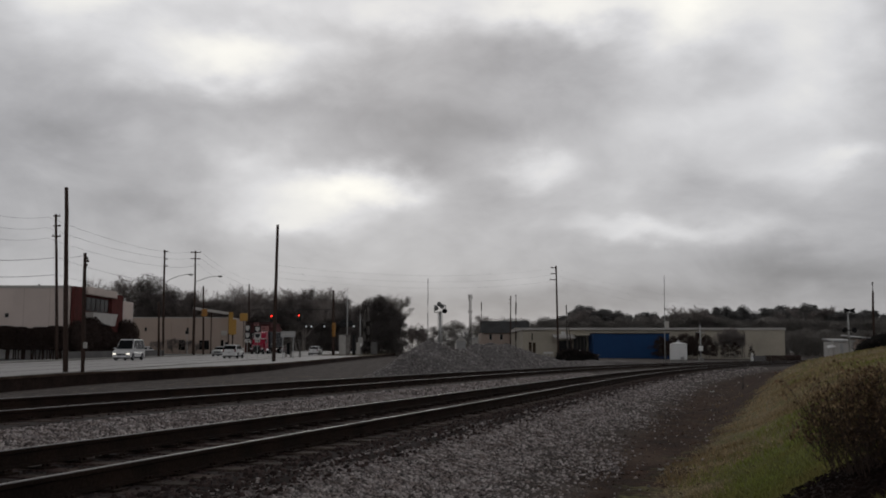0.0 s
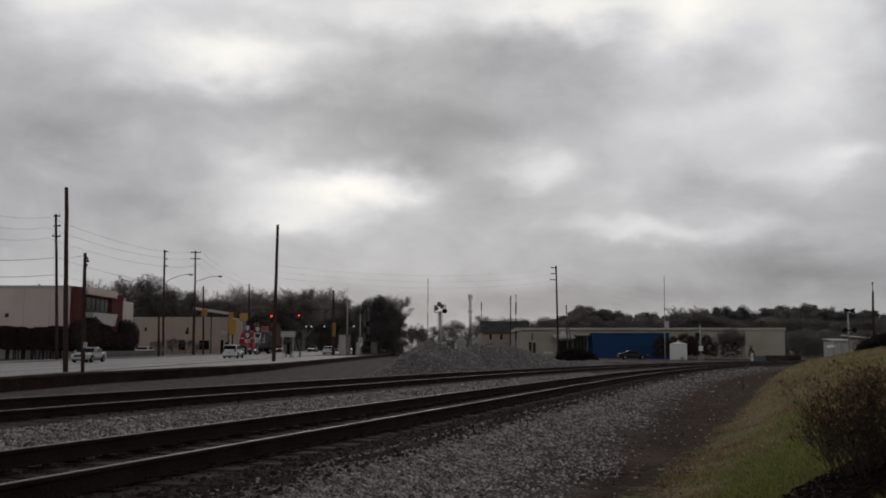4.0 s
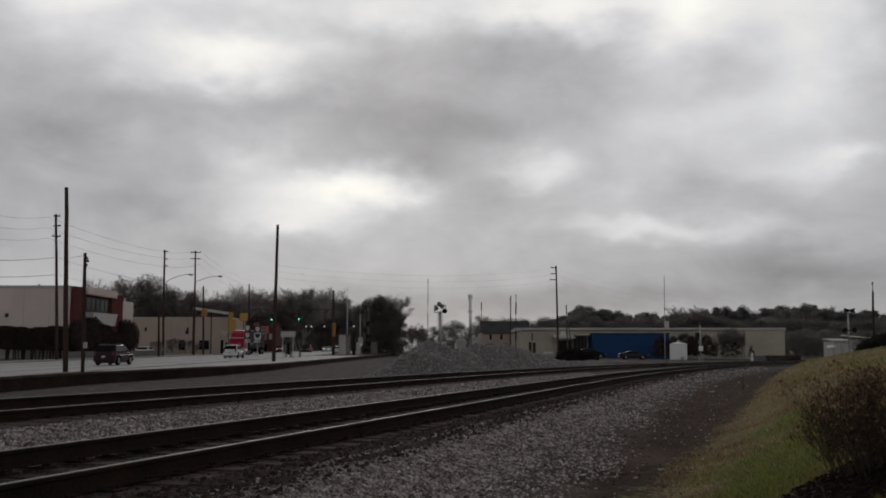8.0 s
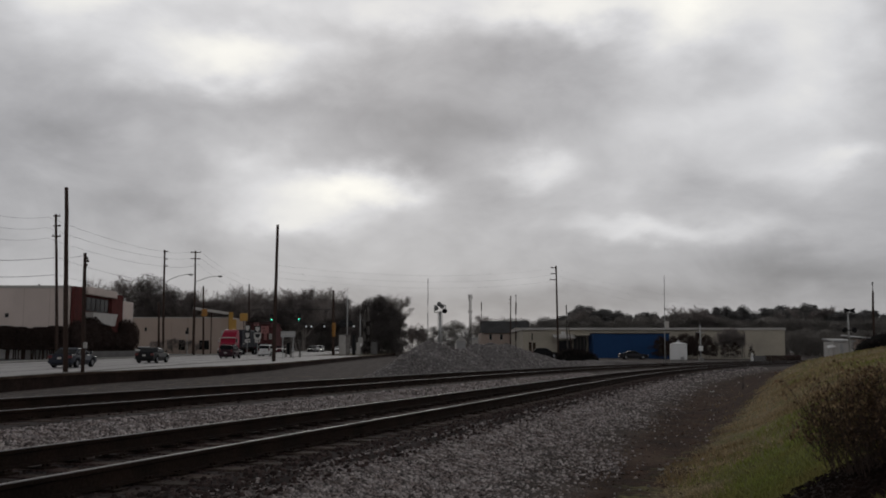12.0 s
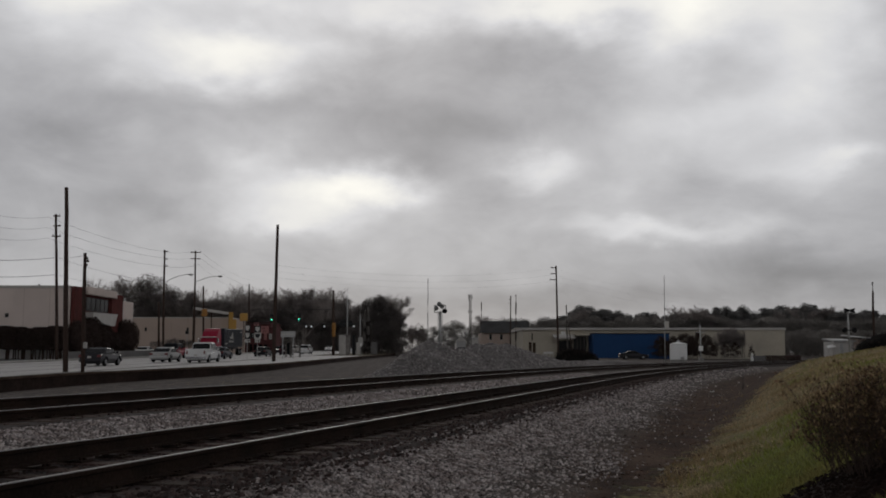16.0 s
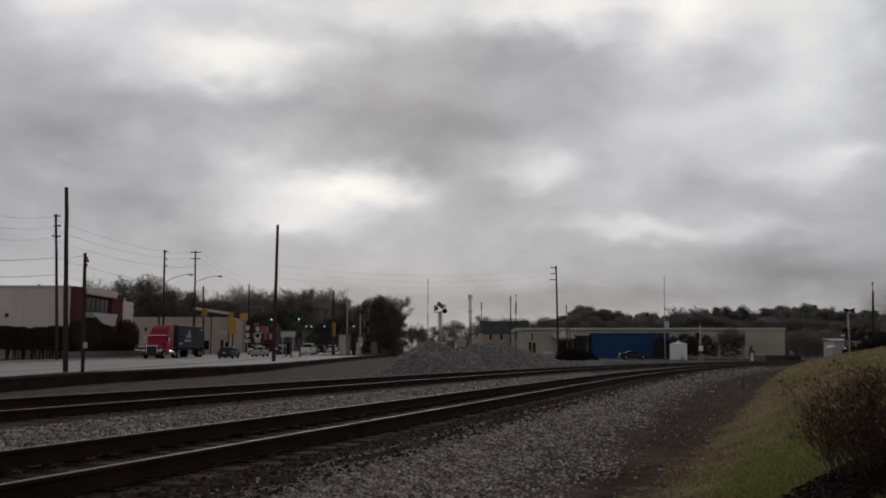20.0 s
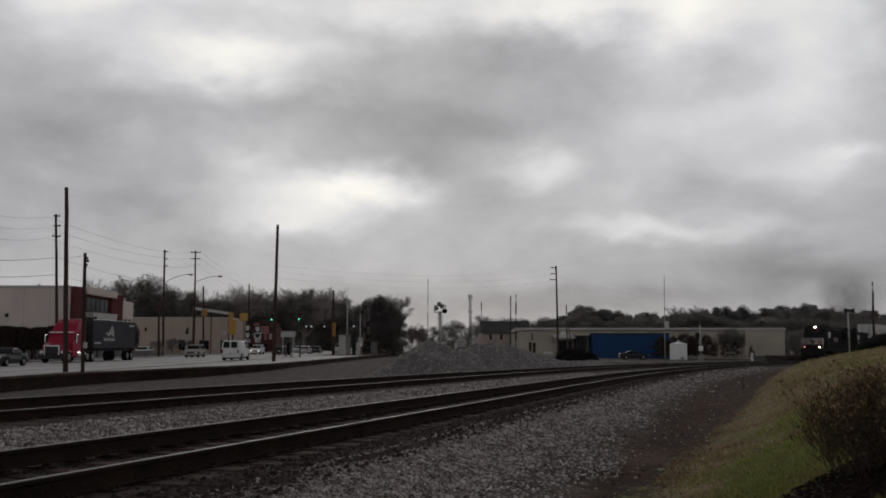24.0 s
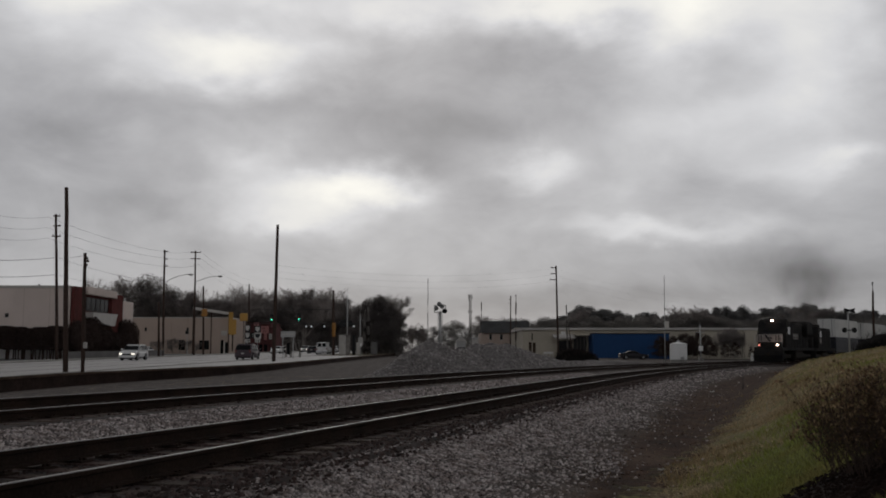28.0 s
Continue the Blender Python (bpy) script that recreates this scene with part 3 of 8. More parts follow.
# ---- loose stones ----
def stones(name, spots, label, mat="stone"):
    """Many small angular stones in one mesh. spots: x, y, z, radius."""
    rng = np.random.default_rng(11)
    base = np.array([(1, 0, 0), (-0.5, 0.87, 0), (-0.5, -0.87, 0), (0.35, 0.5, 0.75), (0.2, -0.6, 0.7), (-0.6, 0.1, 0.65)])
    tri = np.array([(0, 1, 3), (1, 5, 3), (1, 2, 5), (2, 4, 5), (2, 0, 4), (0, 3, 4), (3, 5, 4)])
    n = len(spots)
    S = np.array(spots)
    V = base[None] * (1 + rng.uniform(-0.35, 0.35, (n, 6, 3)))
    a = rng.uniform(0, 6.283, n)
    c, s = np.cos(a), np.sin(a)
    R = np.zeros((n, 3, 3))
    R[:, 0, 0], R[:, 0, 1], R[:, 1, 0], R[:, 1, 1], R[:, 2, 2] = c, -s, s, c, 1
    V = np.einsum("nij,nkj->nki", R, V) * S[:, None, 3:4] * rng.uniform((0.8, 0.7, 0.7), (1.2, 1.0, 1.3), (n, 3))[:, None] + S[:, None, :3]
    Fc = (tri[None] + 6 * np.arange(n)[:, None, None]).reshape(-1, 3)
    me = bpy.data.meshes.new(name)
    me.vertices.add(n * 6)
    me.vertices.foreach_set("co", V.reshape(-1))
    me.loops.add(len(Fc) * 3)
    me.loops.foreach_set("vertex_index", Fc.reshape(-1).astype(np.int32))
    me.polygons.add(len(Fc))
    me.polygons.foreach_set("loop_start", np.arange(0, len(Fc) * 3, 3, dtype=np.int32))
    me.update(calc_edges=True)
    me.validate()
    me.materials.append(M[mat])
    return tagged(new(name, me), label, "gravel", kind="stuff")


def ballast_spots():
    rng = random.Random(3)
    out = []
    # near shoulder, thinning with distance
    for y0, y1, dens, r in ((5.5, 14, 1700, 0.0185), (14, 24, 820, 0.0215), (24, 45, 220, 0.030), (45, 90, 24, 0.05)):
        for _ in range(int((y1 - y0) * 4.0 * dens)):
            y = rng.uniform(y0, y1)
            u = rng.uniform(1.6, 5.4)
            patch = 0.9 * noise.noise((u * 1.1, y * 0.5, 6))
            if u < 2.0 and rng.random() > (u - 1.55) / 0.45:
                continue
            thin = max(0.0, min(1.0, (u - lerp(y, GRAVEL_EDGE) + 1.7 + patch * 0.9) / 2.1))
            if rng.random() < min(0.994, 1 - (1 - thin) ** 3):
                continue
            x = track_x(y) + u
            out.append((x, y, ground_z(x, y) + 0.008, r * rng.uniform(0.6, 1.5)))
    # between the tracks
    for y0, y1, dens, r in ((6, 24, 900, 0.0185), (24, 50, 200, 0.028)):
        for _ in range(int((y1 - y0) * 2.0 * dens)):
            y, u = rng.uniform(y0, y1), rng.uniform(-3.1, -1.45)
            x = track_x(y) + u
            out.append((x, y, ground_z(x, y) + 0.016, r * rng.uniform(0.6, 1.5)))
    # beyond the far track
    for _ in range(14000):
        y = rng.uniform(13, 60)
        u = rng.uniform(-16, -5.9)
        x = track_x(y) + u
        if x < wall_x(y) + 0.4:
            continue
        out.append((x, y, ground_z(x, y) + 0.01, 0.04 * rng.uniform(0.6, 1.5)))
    return out


def oily_spots():
    rng = random.Random(14)
    out = []
    for u0, rise, n in ((0.0, lambda y: 0.0, 22000), (FAR_U, far_rise, 6000)):
        for _ in range(n):
            y = 5 + 45 * rng.random() ** 1.7
            u = rng.uniform(-1.75, 2.05)
            if u > (1.4 if u0 else 1.75) and (u0 or rng.random() < (u - 1.75) / 0.5):
                continue
            s = track_way(y)
            k = math.hypot(1, s)
            x, yy = track_x(y) + (u0 + u) / k, y - s * (u0 + u) / k
            over = 0.035 if abs(u) > 1.25 else 0.0
            out.append((x, yy, track_z(y) + rise(y) - 0.205 + over - max(0, u - 1.7) * 0.26, 0.026 * rng.uniform(0.6, 1.4)))
    return out


stones("oily_stones", oily_spots(), "dark oil-stained stones between and beside the ties", "oily_stone")
stones("ballast_stones", ballast_spots(), "loose angular grey ballast stones beside the tracks")


# ---- heap of gravel behind the far track ----
PILE_RIDGE = [(37.5, 0), (40, 0.45), (43, 1.2), (46, 1.80), (49.5, 1.40), (55, 1.88), (60, 1.45), (66, 0.80), (80, 0.35), (92, 0)]


def pile_z(y, a):
    """Height of the heap over the ground; a: metres from its ridge."""
    h = lerp(y, PILE_RIDGE)
    w = 0.8 + h * 1.35
    f = max(0.0, 1 - abs(a + 0.4 * noise.noise((y * 0.25, 0, 2))) / w)
    lump = noise.noise((y * 0.55, a * 0.55, 5)) * 0.28 + noise.noise((y * 1.6, a * 1.6, 8)) * 0.10
    return h * (f ** 0.85) * (1 + lump * 0.6) + (lump * 0.25 if f > 0 else 0) * min(1, h)


def build_pile():
    bm = bmesh.new()
    rows, spots = [], []
    rng = random.Random(9)
    y = 33.0
    while y < 93:
        row = []
        for i in range(31):
            a = -4.9 + 9.8 * i / 30
            x = track_x(y) - 9.4 + a * 0.95
            yy = y - a * 0.3
            row.append(bm.verts.new((x, yy, ground_z(x, yy) - 0.06 + pile_z(y, a))))
        rows.append(row)
        y += 0.5
    for p, q in zip(rows, rows[1:]):
        for i in range(30):
            bm.faces.new((p[i], p[i + 1], q[i + 1], q[i]))
    bmesh.ops.recalc_face_normals(bm, faces=bm.faces[:])
    tagged(part("gravel_mound", bm, "ballast", smooth=True), "long grey heap of crushed stone beside the track", "heap")
    for _ in range(30000):
        y = rng.uniform(34, 75)
        a = rng.uniform(-1.5, 4.5)
        x, yy = track_x(y) - 9.4 + a * 0.95, y - a * 0.3
        h = pile_z(y, a)
        if h > 0.03:
            spots.append((x, yy, ground_z(x, yy) - 0.06 + h, rng.uniform(0.025, 0.055)))
    stones("pile_stones", spots, "loose crushed stones on the gravel heap", "pile_stone")


build_pile()


# ---- poles, wires and signals ----
def pole(name, foot, top, r, mat, label, arms=(), group="", category="utility pole"):
    """arms: metres below the top, half length to each side."""
    x, y, z = foot
    z = min(z, ground_z(x, y))
    root = thing(name, (x, y, z), 0, label, category, group)
    d = Vector(top) - Vector((x, y, z))
    n = 7
    pts = [d * (i / n) + Vector((noise.noise((x, i, 1)), noise.noise((y, i, 2)), -0.3 if i == 0 else 0)) * (r * 0.5 if 0 < i < n else 1 if i == 0 else 0) for i in range(n + 1)]
    pts[0] = Vector((0, 0, -0.3))
    bm = sweep(bmesh.new(), pts, [r * (1.15 - 0.35 * i / n) for i in range(n + 1)], 9)
    part("shaft", bm, mat, root, smooth=True)
    for drop, l0, l1 in arms:
        c = d * (1 - drop / d.length)
        arm = part("crossarm", boxed(c.x - l0, c.x + l1, c.y - r - 0.1, c.y - r + 0.02, c.z - 0.06, c.z + 0.06, bevel=0.01), mat, root)
        for e in (-l0 + 0.08, l1 - 0.08):
            if abs(e) > 0.2:
                bm = bmesh.new()
                tube(bm, (c.x + e, c.y - r - 0.04, c.z + 0.06), (c.x + e, c.y - r - 0.04, c.z + 0.2), 0.05, 0.03, 6)
                part("insulator", bm, "black_steel", arm)
    return root


POLES = "wooden poles along the line"
pole("utility_pole", (-22.22, 57.00, -0.27), (-22.63, 57.00, 10.77), 0.135, "pole", "tall dark wooden pole at the edge of the road", group=POLES)
pole("utility_pole", (-21.78, 58.50, -0.24), (-21.91, 58.50, 6.97), 0.12, "pole", "short dark wooden pole with small insulators and a meter", [(0.32, 0.0, 0.22), (0.52, 0.0, 0.30), (0.75, 0.0, 0.22)], POLES)
pole("utility_pole", (-40.33, 101.00, 0.42), (-41.09, 101.00, 15.50), 0.15, "pole", "tall wooden utility pole with three short crossarms beside the pavement", [(0.25, 0.2, 0.55), (1.3, 0.2, 0.55), (2.4, 0.35, 0.55)], POLES)
pole("utility_pole", (-39.44, 136.00, 0.55), (-39.62, 136.00, 15.35), 0.15, "pole", "wooden utility pole with short crossarms and a street lamp", [(0.25, 0.1, 0.5), (1.3, 0.1, 0.5), (2.3, 0.1, 0.5)], POLES)
pole("utility_pole", (-38.82, 132.00, 0.64), (-39.05, 132.00, 7.74), 0.14, "pole", "plain brown wooden pole before the tan building", (), POLES)
pole("utility_pole", (-38.69, 150.00, 0.78), (-38.86, 150.00, 16.74), 0.14, "pole", "wooden utility pole with crossarms and a street lamp", [(0.3, 0.7, 0.9), (1.3, 0.6, 0.8)], POLES)
pole("utility_pole", (-38.68, 156.00, 0.77), (-38.97, 156.00, 11.55), 0.16, "pole", "plain wooden pole at the street corner", (), POLES)
pole("utility_pole", (-17.00, 97.00, -0.01), (-16.83, 97.00, 13.82), 0.17, "pole", "tall dark pole leaning slightly beside the retaining wall", (), POLES)
pole("utility_pole", (-41.15, 205.00, 2.26), (-41.44, 205.00, 15.36), 0.16, "pole", "wooden pole in front of bare trees", (), POLES)
pole("utility_pole", (-18.15, 160.00, 0.48), (-18.28, 160.00, 11.16), 0.22, "pole", "stout wooden pole beside the crossing", (), POLES)
pole("utility_pole", (17.90, 150.00, 1.04), (17.71, 150.00, 14.34), 0.15, "pole", "tall wooden utility pole with crossarms near the warehouse", [(0.3, 0.85, 0.1), (1.25, 0.85, 0.1), (2.2, 1.0, 0.1)], POLES)
pole("utility_pole", (19.38, 150.00, 0.51), (19.23, 150.00, 8.23), 0.10, "pole_grey", "thin grey pole near the warehouse", (), POLES)
pole("utility_pole", (20.44, 152.00, 0.68), (19.80, 152.00, 5.29), 0.08, "pole", "slim leaning post near the warehouse", (), POLES)
pole("utility_pole", (13.92, 200.00, 1.53), (14.12, 200.00, 12.54), 0.13, "pole", "wooden pole with hardware near the brick building", [(0.8, 0.4, 0.0), (1.5, 0.4, 0.0)], POLES)
pole("utility_pole", (14.72, 195.00, 1.29), (14.81, 195.00, 12.48), 0.15, "pole", "plain wooden pole near the brick building", (), POLES)
pole("utility_pole", (8.76, 220.00, 2.36), (8.80, 220.00, 12.27), 0.13, "pole", "far wooden pole above the gravel heap", (), POLES)
pole("utility_pole", (62.49, 140.00, 1.19), (62.71, 140.00, 11.04), 0.17, "pole", "tall dark pole beyond the grassy bank", (), POLES)
pole("mast", (-1.74, 110.00, 1.14), (-1.72, 110.00, 9.33), 0.05, "aluminium", "thin grey radio mast behind the gravel heap", category="mast")
pole("mast", (28.48, 124.00, -0.06), (28.63, 124.00, 10.77), 0.045, "aluminium", "thin grey radio mast beside the signal hut", category="mast")
pole("sign_post", (-38.93, 147.00, 0.44), (-39.03, 147.00, 3.78), 0.06, "aluminium", "light grey post with a small dark box on top", category="post")
pole("marker_post", (13.61, 44.00, -0.76), (13.63, 44.00, -0.02), 0.02, "black_steel", "thin dark marker stake in the ballast shoulder", category="post")
pole("marker_post", (40.92, 128.00, -0.09), (40.95, 128.00, 0.80), 0.17, "white_paint", "short white marker post beside the track", category="post")

x0, y0, z0 = (-39.03, 147.00, 3.78)
tagged(part("signal_box", boxed(x0 - 0.2, x0 + 0.2, y0 - 0.2, y0 + 0.2, z0 - 0.1, z0 + 0.35, bevel=0.03), "black_steel"), "small dark box on top of a light post", "box")
x0, y0, z0 = (-21.60, 58.30, 1.32)
meter = tagged(part("electric_meter", boxed(x0 - 0.08, x0 + 0.14, y0 - 0.18, y0 - 0.03, z0 - 0.16, z0 + 0.2, bevel=0.03), "trim_white"), "small white electric meter box on a wooden pole", "meter")


def lattice():
    foot, top = Vector((6.53, 230.00, 2.42)), Vector((6.57, 230.00, 14.68))
    foot.z = ground_z(foot.x, foot.y) - 0.1
    root = thing("lattice_tower", foot, 0, "slim grey lattice tower with antennas", "tower")
    h = top.z - foot.z
    bm = bmesh.new()
    for a, b in ((-0.3, -0.3), (0.3, -0.3), (0, 0.35)):
        tube(bm, (a, b, 0), (a * 0.7, b * 0.7, h), 0.07, 0.06, 5)
    for i in range(16):
        z0_, z1_ = h * i / 16, h * (i + 1) / 16
        s = 1 if i % 2 else -1
        tube(bm, (0.3 * s, -0.3, z0_), (-0.3 * s, -0.3, z1_), 0.035, n=4)
        tube(bm, (0.3 * s, -0.3, z1_), (-0.3 * s, -0.3, z1_), 0.03, n=4)
    part("frame", bm, "pole_grey", root)
    for z in (h * 0.98, h * 0.94, h * 0.72):
        bm = bmesh.new()
        for s in (-1, 1):
            box(bm, s * 0.42 - 0.07, s * 0.42 + 0.07, -0.5, -0.35, z - 0.5, z + 0.15, bevel=0.02)
        part("antenna", bm, "pole_grey", root)


lattice()


def wire(a, b, sag, r=0.011, label="thin dark overhead cable", n=18):
    a, b = Vector(a), Vector(b)
    bm = bmesh.new()
    side = Vector((b.y - a.y, a.x - b.x, 0)).normalized() * r
    rows = []
    for i in range(n + 1):
        t = i / n
        p = a.lerp(b, t) - Vector((0, 0, 4 * sag * t * (1 - t)))
        rows.append([bm.verts.new(p + o) for o in (side, Vector((0, 0, r)), -side, Vector((0, 0, -r)))])
    for p, q in zip(rows, rows[1:]):
        for i in range(4):
            bm.faces.new((p[i], p[(i + 1) % 4], q[(i + 1) % 4], q[i]))
    tagged(part("overhead_cable", bm, "wire"), label, "cable", "overhead cables")


# along the far side of the road
for y0_, yl, y1_ in ((382, 369, 446), (401, 391, 457), (420, 413, 472)):
    wire((-41.91, 101.00, 39.02)[:1] + (101.0, 0.95 + (623 - y0_) * 101 / 1710), (-34.56, 70.0, 0.95 + (623 - yl) * 70 / 1710), 0.35)
    wire((-41.91, 101.00, 39.02)[:1] + (101.0, 0.95 + (623 - y0_) * 101 / 1710), (-39.06, 136.0, 0.95 + (623 - y1_) * 136 / 1710), 0.5)
    wire((-39.06, 136.0, 0.95 + (623 - y1_) * 136 / 1710), (-38.34, 150.0, 0.95 + (623 - y1_ + 4) * 150 / 1710), 0.25)
    wire((-38.34, 150.0, 0.95 + (623 - y1_ + 4) * 150 / 1710), (-38.12, 190.0, 0.95 + (623 - y1_ - 50) * 190 / 1710), 0.7)
wire((-40.83, 101.00, 10.86), (-34.91, 70.00, 7.65), 0.15, 0.022, "thick dark overhead cable")
wire((-40.75, 101.00, 9.07), (-34.85, 70.00, 6.45), 0.15, 0.022, "thick dark overhead cable")
wire((-40.83, 101.00, 10.86), (-39.76, 136.00, 10.75), 0.4)
wire((-40.75, 101.00, 9.07), (-39.71, 136.00, 9.15), 0.4)
wire((-21.82, 58.40, 6.82), (-40.95, 101.00, 10.86), 0.1)
for dy in (0, 11, 22):
    wire((*(17.18, 150.00, 13.98)[:2], 0.95 + (623 - 475 - dy) * 150 / 1710), (*(-16.73, 97.00, 9.89)[:2], 0.95 + (623 - 470 - dy) * 97 / 1710), 1.1, 0.0045)
    wire((*(17.18, 150.00, 13.98)[:2], 0.95 + (623 - 475 - dy) * 150 / 1710), (*(78.98, 260.00, 16.62)[:2], 0.95 + (623 - 530 - dy) * 260 / 1710), 1.5, 0.0045)


def street_lamp(a, b, label):
    """An arm from a on a pole to the lamp head at b."""
    a, b = Vector(a), Vector(b)
    root = thing("street_lamp", a, 0, label, "street lamp", "street lamps")
    d = b - a
    bm = bmesh.new()
    prev = Vector((0, 0, 0))
    for i in range(1, 9):
        t = i / 8
        p = Vector((d.x * t, d.y * t, d.z * (1 - (1 - t) ** 1.8)))
        tube(bm, prev, p, 0.045, n=6)
        prev = p
    part("arm", bm, "aluminium", root)
    bm = bmesh.new()
    bmesh.ops.create_uvsphere(bm, u_segments=10, v_segments=6, radius=1, matrix=Matrix.LocRotScale(d + Vector((0.3, 0, -0.02)), None, (0.42, 0.2, 0.13)))
    head = part("lamp_head", bm, "aluminium", root, smooth=True)
    bm = bmesh.new()
    bmesh.ops.create_uvsphere(bm, u_segments=8, v_segments=5, radius=1, matrix=Matrix.LocRotScale(d + Vector((0.34, 0, -0.12)), None, (0.2, 0.13, 0.1)))
    part("lens", bm, "clear_lamp", head)


street_lamp((-39.44, 136.00, 10.75), (-36.10, 136.00, 11.88), "grey cobra-head street lamp on a long arm")
street_lamp((-38.64, 150.00, 11.85), (-35.21, 150.00, 12.74), "grey cobra-head street lamp on a long arm")


# ---- railway signals ----
def signal_mast():
    foot = Vector((-0.26, 88.00, 1.05))
    root = thing("railway_signal", foot, 0, "silver railway signal mast with angled black-faced heads", "signal")
    top = 4.65 - foot.z
    part("mast", tubed((0, 0, 0), (0, 0, top), 0.13, 0.11, 10), "aluminium", root, smooth=True)
    part("base", boxed(-0.45, 0.45, -0.45, 0.45, -0.2, 0.35, bevel=0.04), "pavement", root)
    bm = bmesh.new()
    for z in (top - 0.15, top + 0.5):
        box(bm, -0.5, 0.5, -0.3, -0.2, z, z + 0.06)
    for x in (-0.5, 0.5):
        box(bm, x - 0.04, x + 0.04, -0.3, -0.2, top - 0.15, top + 0.55)
    part("platform", bm, "aluminium", root)
    for i, (x, z, a) in enumerate(((-0.36, 0.25, 28), (0.18, 0.4, -20), (0.42, 0.0, -35), (-0.08, 0.62, 10))):
        m = Matrix.Translation((x, -0.35, top + z)) @ Matrix.Rotation(radians(a), 4, "Y")
        bm = bmesh.new()
        bmesh.ops.create_cone(bm, cap_ends=True, segments=14, radius1=0.22, radius2=0.22, depth=0.06, matrix=m @ Matrix.Rotation(radians(90), 4, "X"))
        hd = part("signal_head", bm, "aluminium" if i != 2 else "black_steel", root)
        bm = bmesh.new()
        for k in (-0.11, 0.11):
            bmesh.ops.create_cone(bm, cap_ends=False, segments=10, radius1=0.09, radius2=0.085, depth=0.22, matrix=m @ Matrix.Translation((0, -0.15, k)) @ Matrix.Rotation(radians(90), 4, "X"))
        part("hood", bm, "black_steel", hd)
    bm = bmesh.new()
    for x in (-0.2, 0.2):
        tube(bm, (x, 0.3, 0), (x * 0.9, 0.2, top), 0.03, n=5)
    for i in range(14):
        z = 0.3 + i * (top - 0.3) / 14
        tube(bm, (-0.2, 0.3, z), (0.2, 0.3, z), 0.02, n=4)
    part("ladder", bm, "aluminium", root)


signal_mast()


def crossing_signal(foot, height, label, lights=True):
    root = thing("crossing_signal", foot, 0, label, "crossing signal", "crossing signals")
    part("mast", tubed((0, 0, -0.2), (0, 0, height), 0.09, 0.08, 10), "aluminium", root, smooth=True)
    part("base", boxed(-0.3, 0.3, -0.3, 0.3, -0.2, 0.25, bevel=0.03), "pavement", root)
    if lights:
        part("light_bar", boxed(-0.6, 0.6, -0.14, -0.06, height - 2.2, height - 2.1), "black_steel", root)
        for s in (-1, 1):
            bm = bmesh.new()
            bmesh.ops.create_cone(bm, cap_ends=True, segments=16, radius1=0.27, radius2=0.27, depth=0.04, matrix=Matrix.Translation((s * 0.5, -0.18, height - 2.15)) @ Matrix.Rotation(radians(90), 4, "X"))
            bmesh.ops.create_cone(bm, cap_ends=False, segments=12, radius1=0.12, radius2=0.11, depth=0.28, matrix=Matrix.Translation((s * 0.5, -0.32, height - 2.15)) @ Matrix.Rotation(radians(90), 4, "X"))
            part("flasher", bm, "black_steel", root)
        bm = bmesh.new()
        for a in (32, -32):
            bmesh.ops.create_cube(bm, size=1, matrix=Matrix.Translation((0.1, -0.15, height - 0.15)) @ Matrix.Rotation(radians(90 - a * 0.5), 4, "Y") @ Matrix.Diagonal((0.22, 0.03, 1.2, 1)))
        part("crossbuck", bm, "black_steel", root, "crossbuck seen from its dark back")
    else:
        part("relay_box", boxed(-0.25, 0.25, -0.3, 0.0, 1.1, 1.75, bevel=0.03), "shed_white", root)
        part("finial", tubed((0, 0, height), (0, 0, height + 0.5), 0.04, 0.02, 6), "aluminium", root)
        part("arm", boxed(-0.5, 0.5, -0.05, 0.05, height - 0.9, height - 0.82), "aluminium", root)
    return root


crossing_signal((41.68, 99.00, 0.66), 4.65, "silver level crossing signal with dark flashers behind the bank")
crossing_signal((32.55, 122.00, -0.04), 4.3, "silver mast with a white relay box beside the signal hut", False)
crossing_signal((-16.40, 165.00, 0.66), 9.6, "pale grey gantry mast at the road crossing", False)
crossing_signal((-14.18, 165.00, 0.66), 6.6, "pale grey crossing mast with a relay box", False)


def signal_hut():
    x, y, z = (29.48, 121.00, -0.10)
    root = thing("signal_hut", (x, y, z), -10, "white metal railway signal hut with a shallow roof", "hut")
    w, d, h = 1.0, 1.0, 2.0
    part("body", boxed(-w, w, -d, d, 0.08, h, bevel=0.02), "shed_white", root)
    bm = bmesh.new()
    v = [bm.verts.new(p) for p in ((-w - .1, -d - .1, h), (w + .1, -d - .1, h), (w + .1, d + .1, h), (-w - .1, d + .1, h), (0, -0.2, h + 0.33), (0, 0.2, h + 0.33))]
    for f in ((0, 1, 4), (1, 2, 5, 4), (2, 3, 5), (3, 0, 4, 5), (3, 2, 1, 0)):
        bm.faces.new([v[i] for i in f])
    roof = part("roof", bm, "shed_white", root)
    part("vent", tubed((0, 0, h + 0.25), (0, 0, h + 0.5), 0.2, 0.16, 10), "aluminium", roof)
    part("plinth", boxed(-w + .05, w - .05, -d + .05, d - .05, -0.3, 0.08), "pavement", root)
    door = part("door", boxed(-w - 0.03, -w, -0.45, 0.45, 0.12, 1.85, bevel=0.01), "shed_white", root)
    part("equipment_box", boxed(0.2, 0.6, -d - 0.2, -d, 0.12, 0.42, bevel=0.02), "aluminium", root, "small grey box on the front")
    for i in range(4):
        part("seam", boxed(-w + 0.4 + i * 0.4, -w + 0.43 + i * 0.4, -d - 0.012, -d, 0.1, h - 0.05), "shed_white", root)


signal_hut()


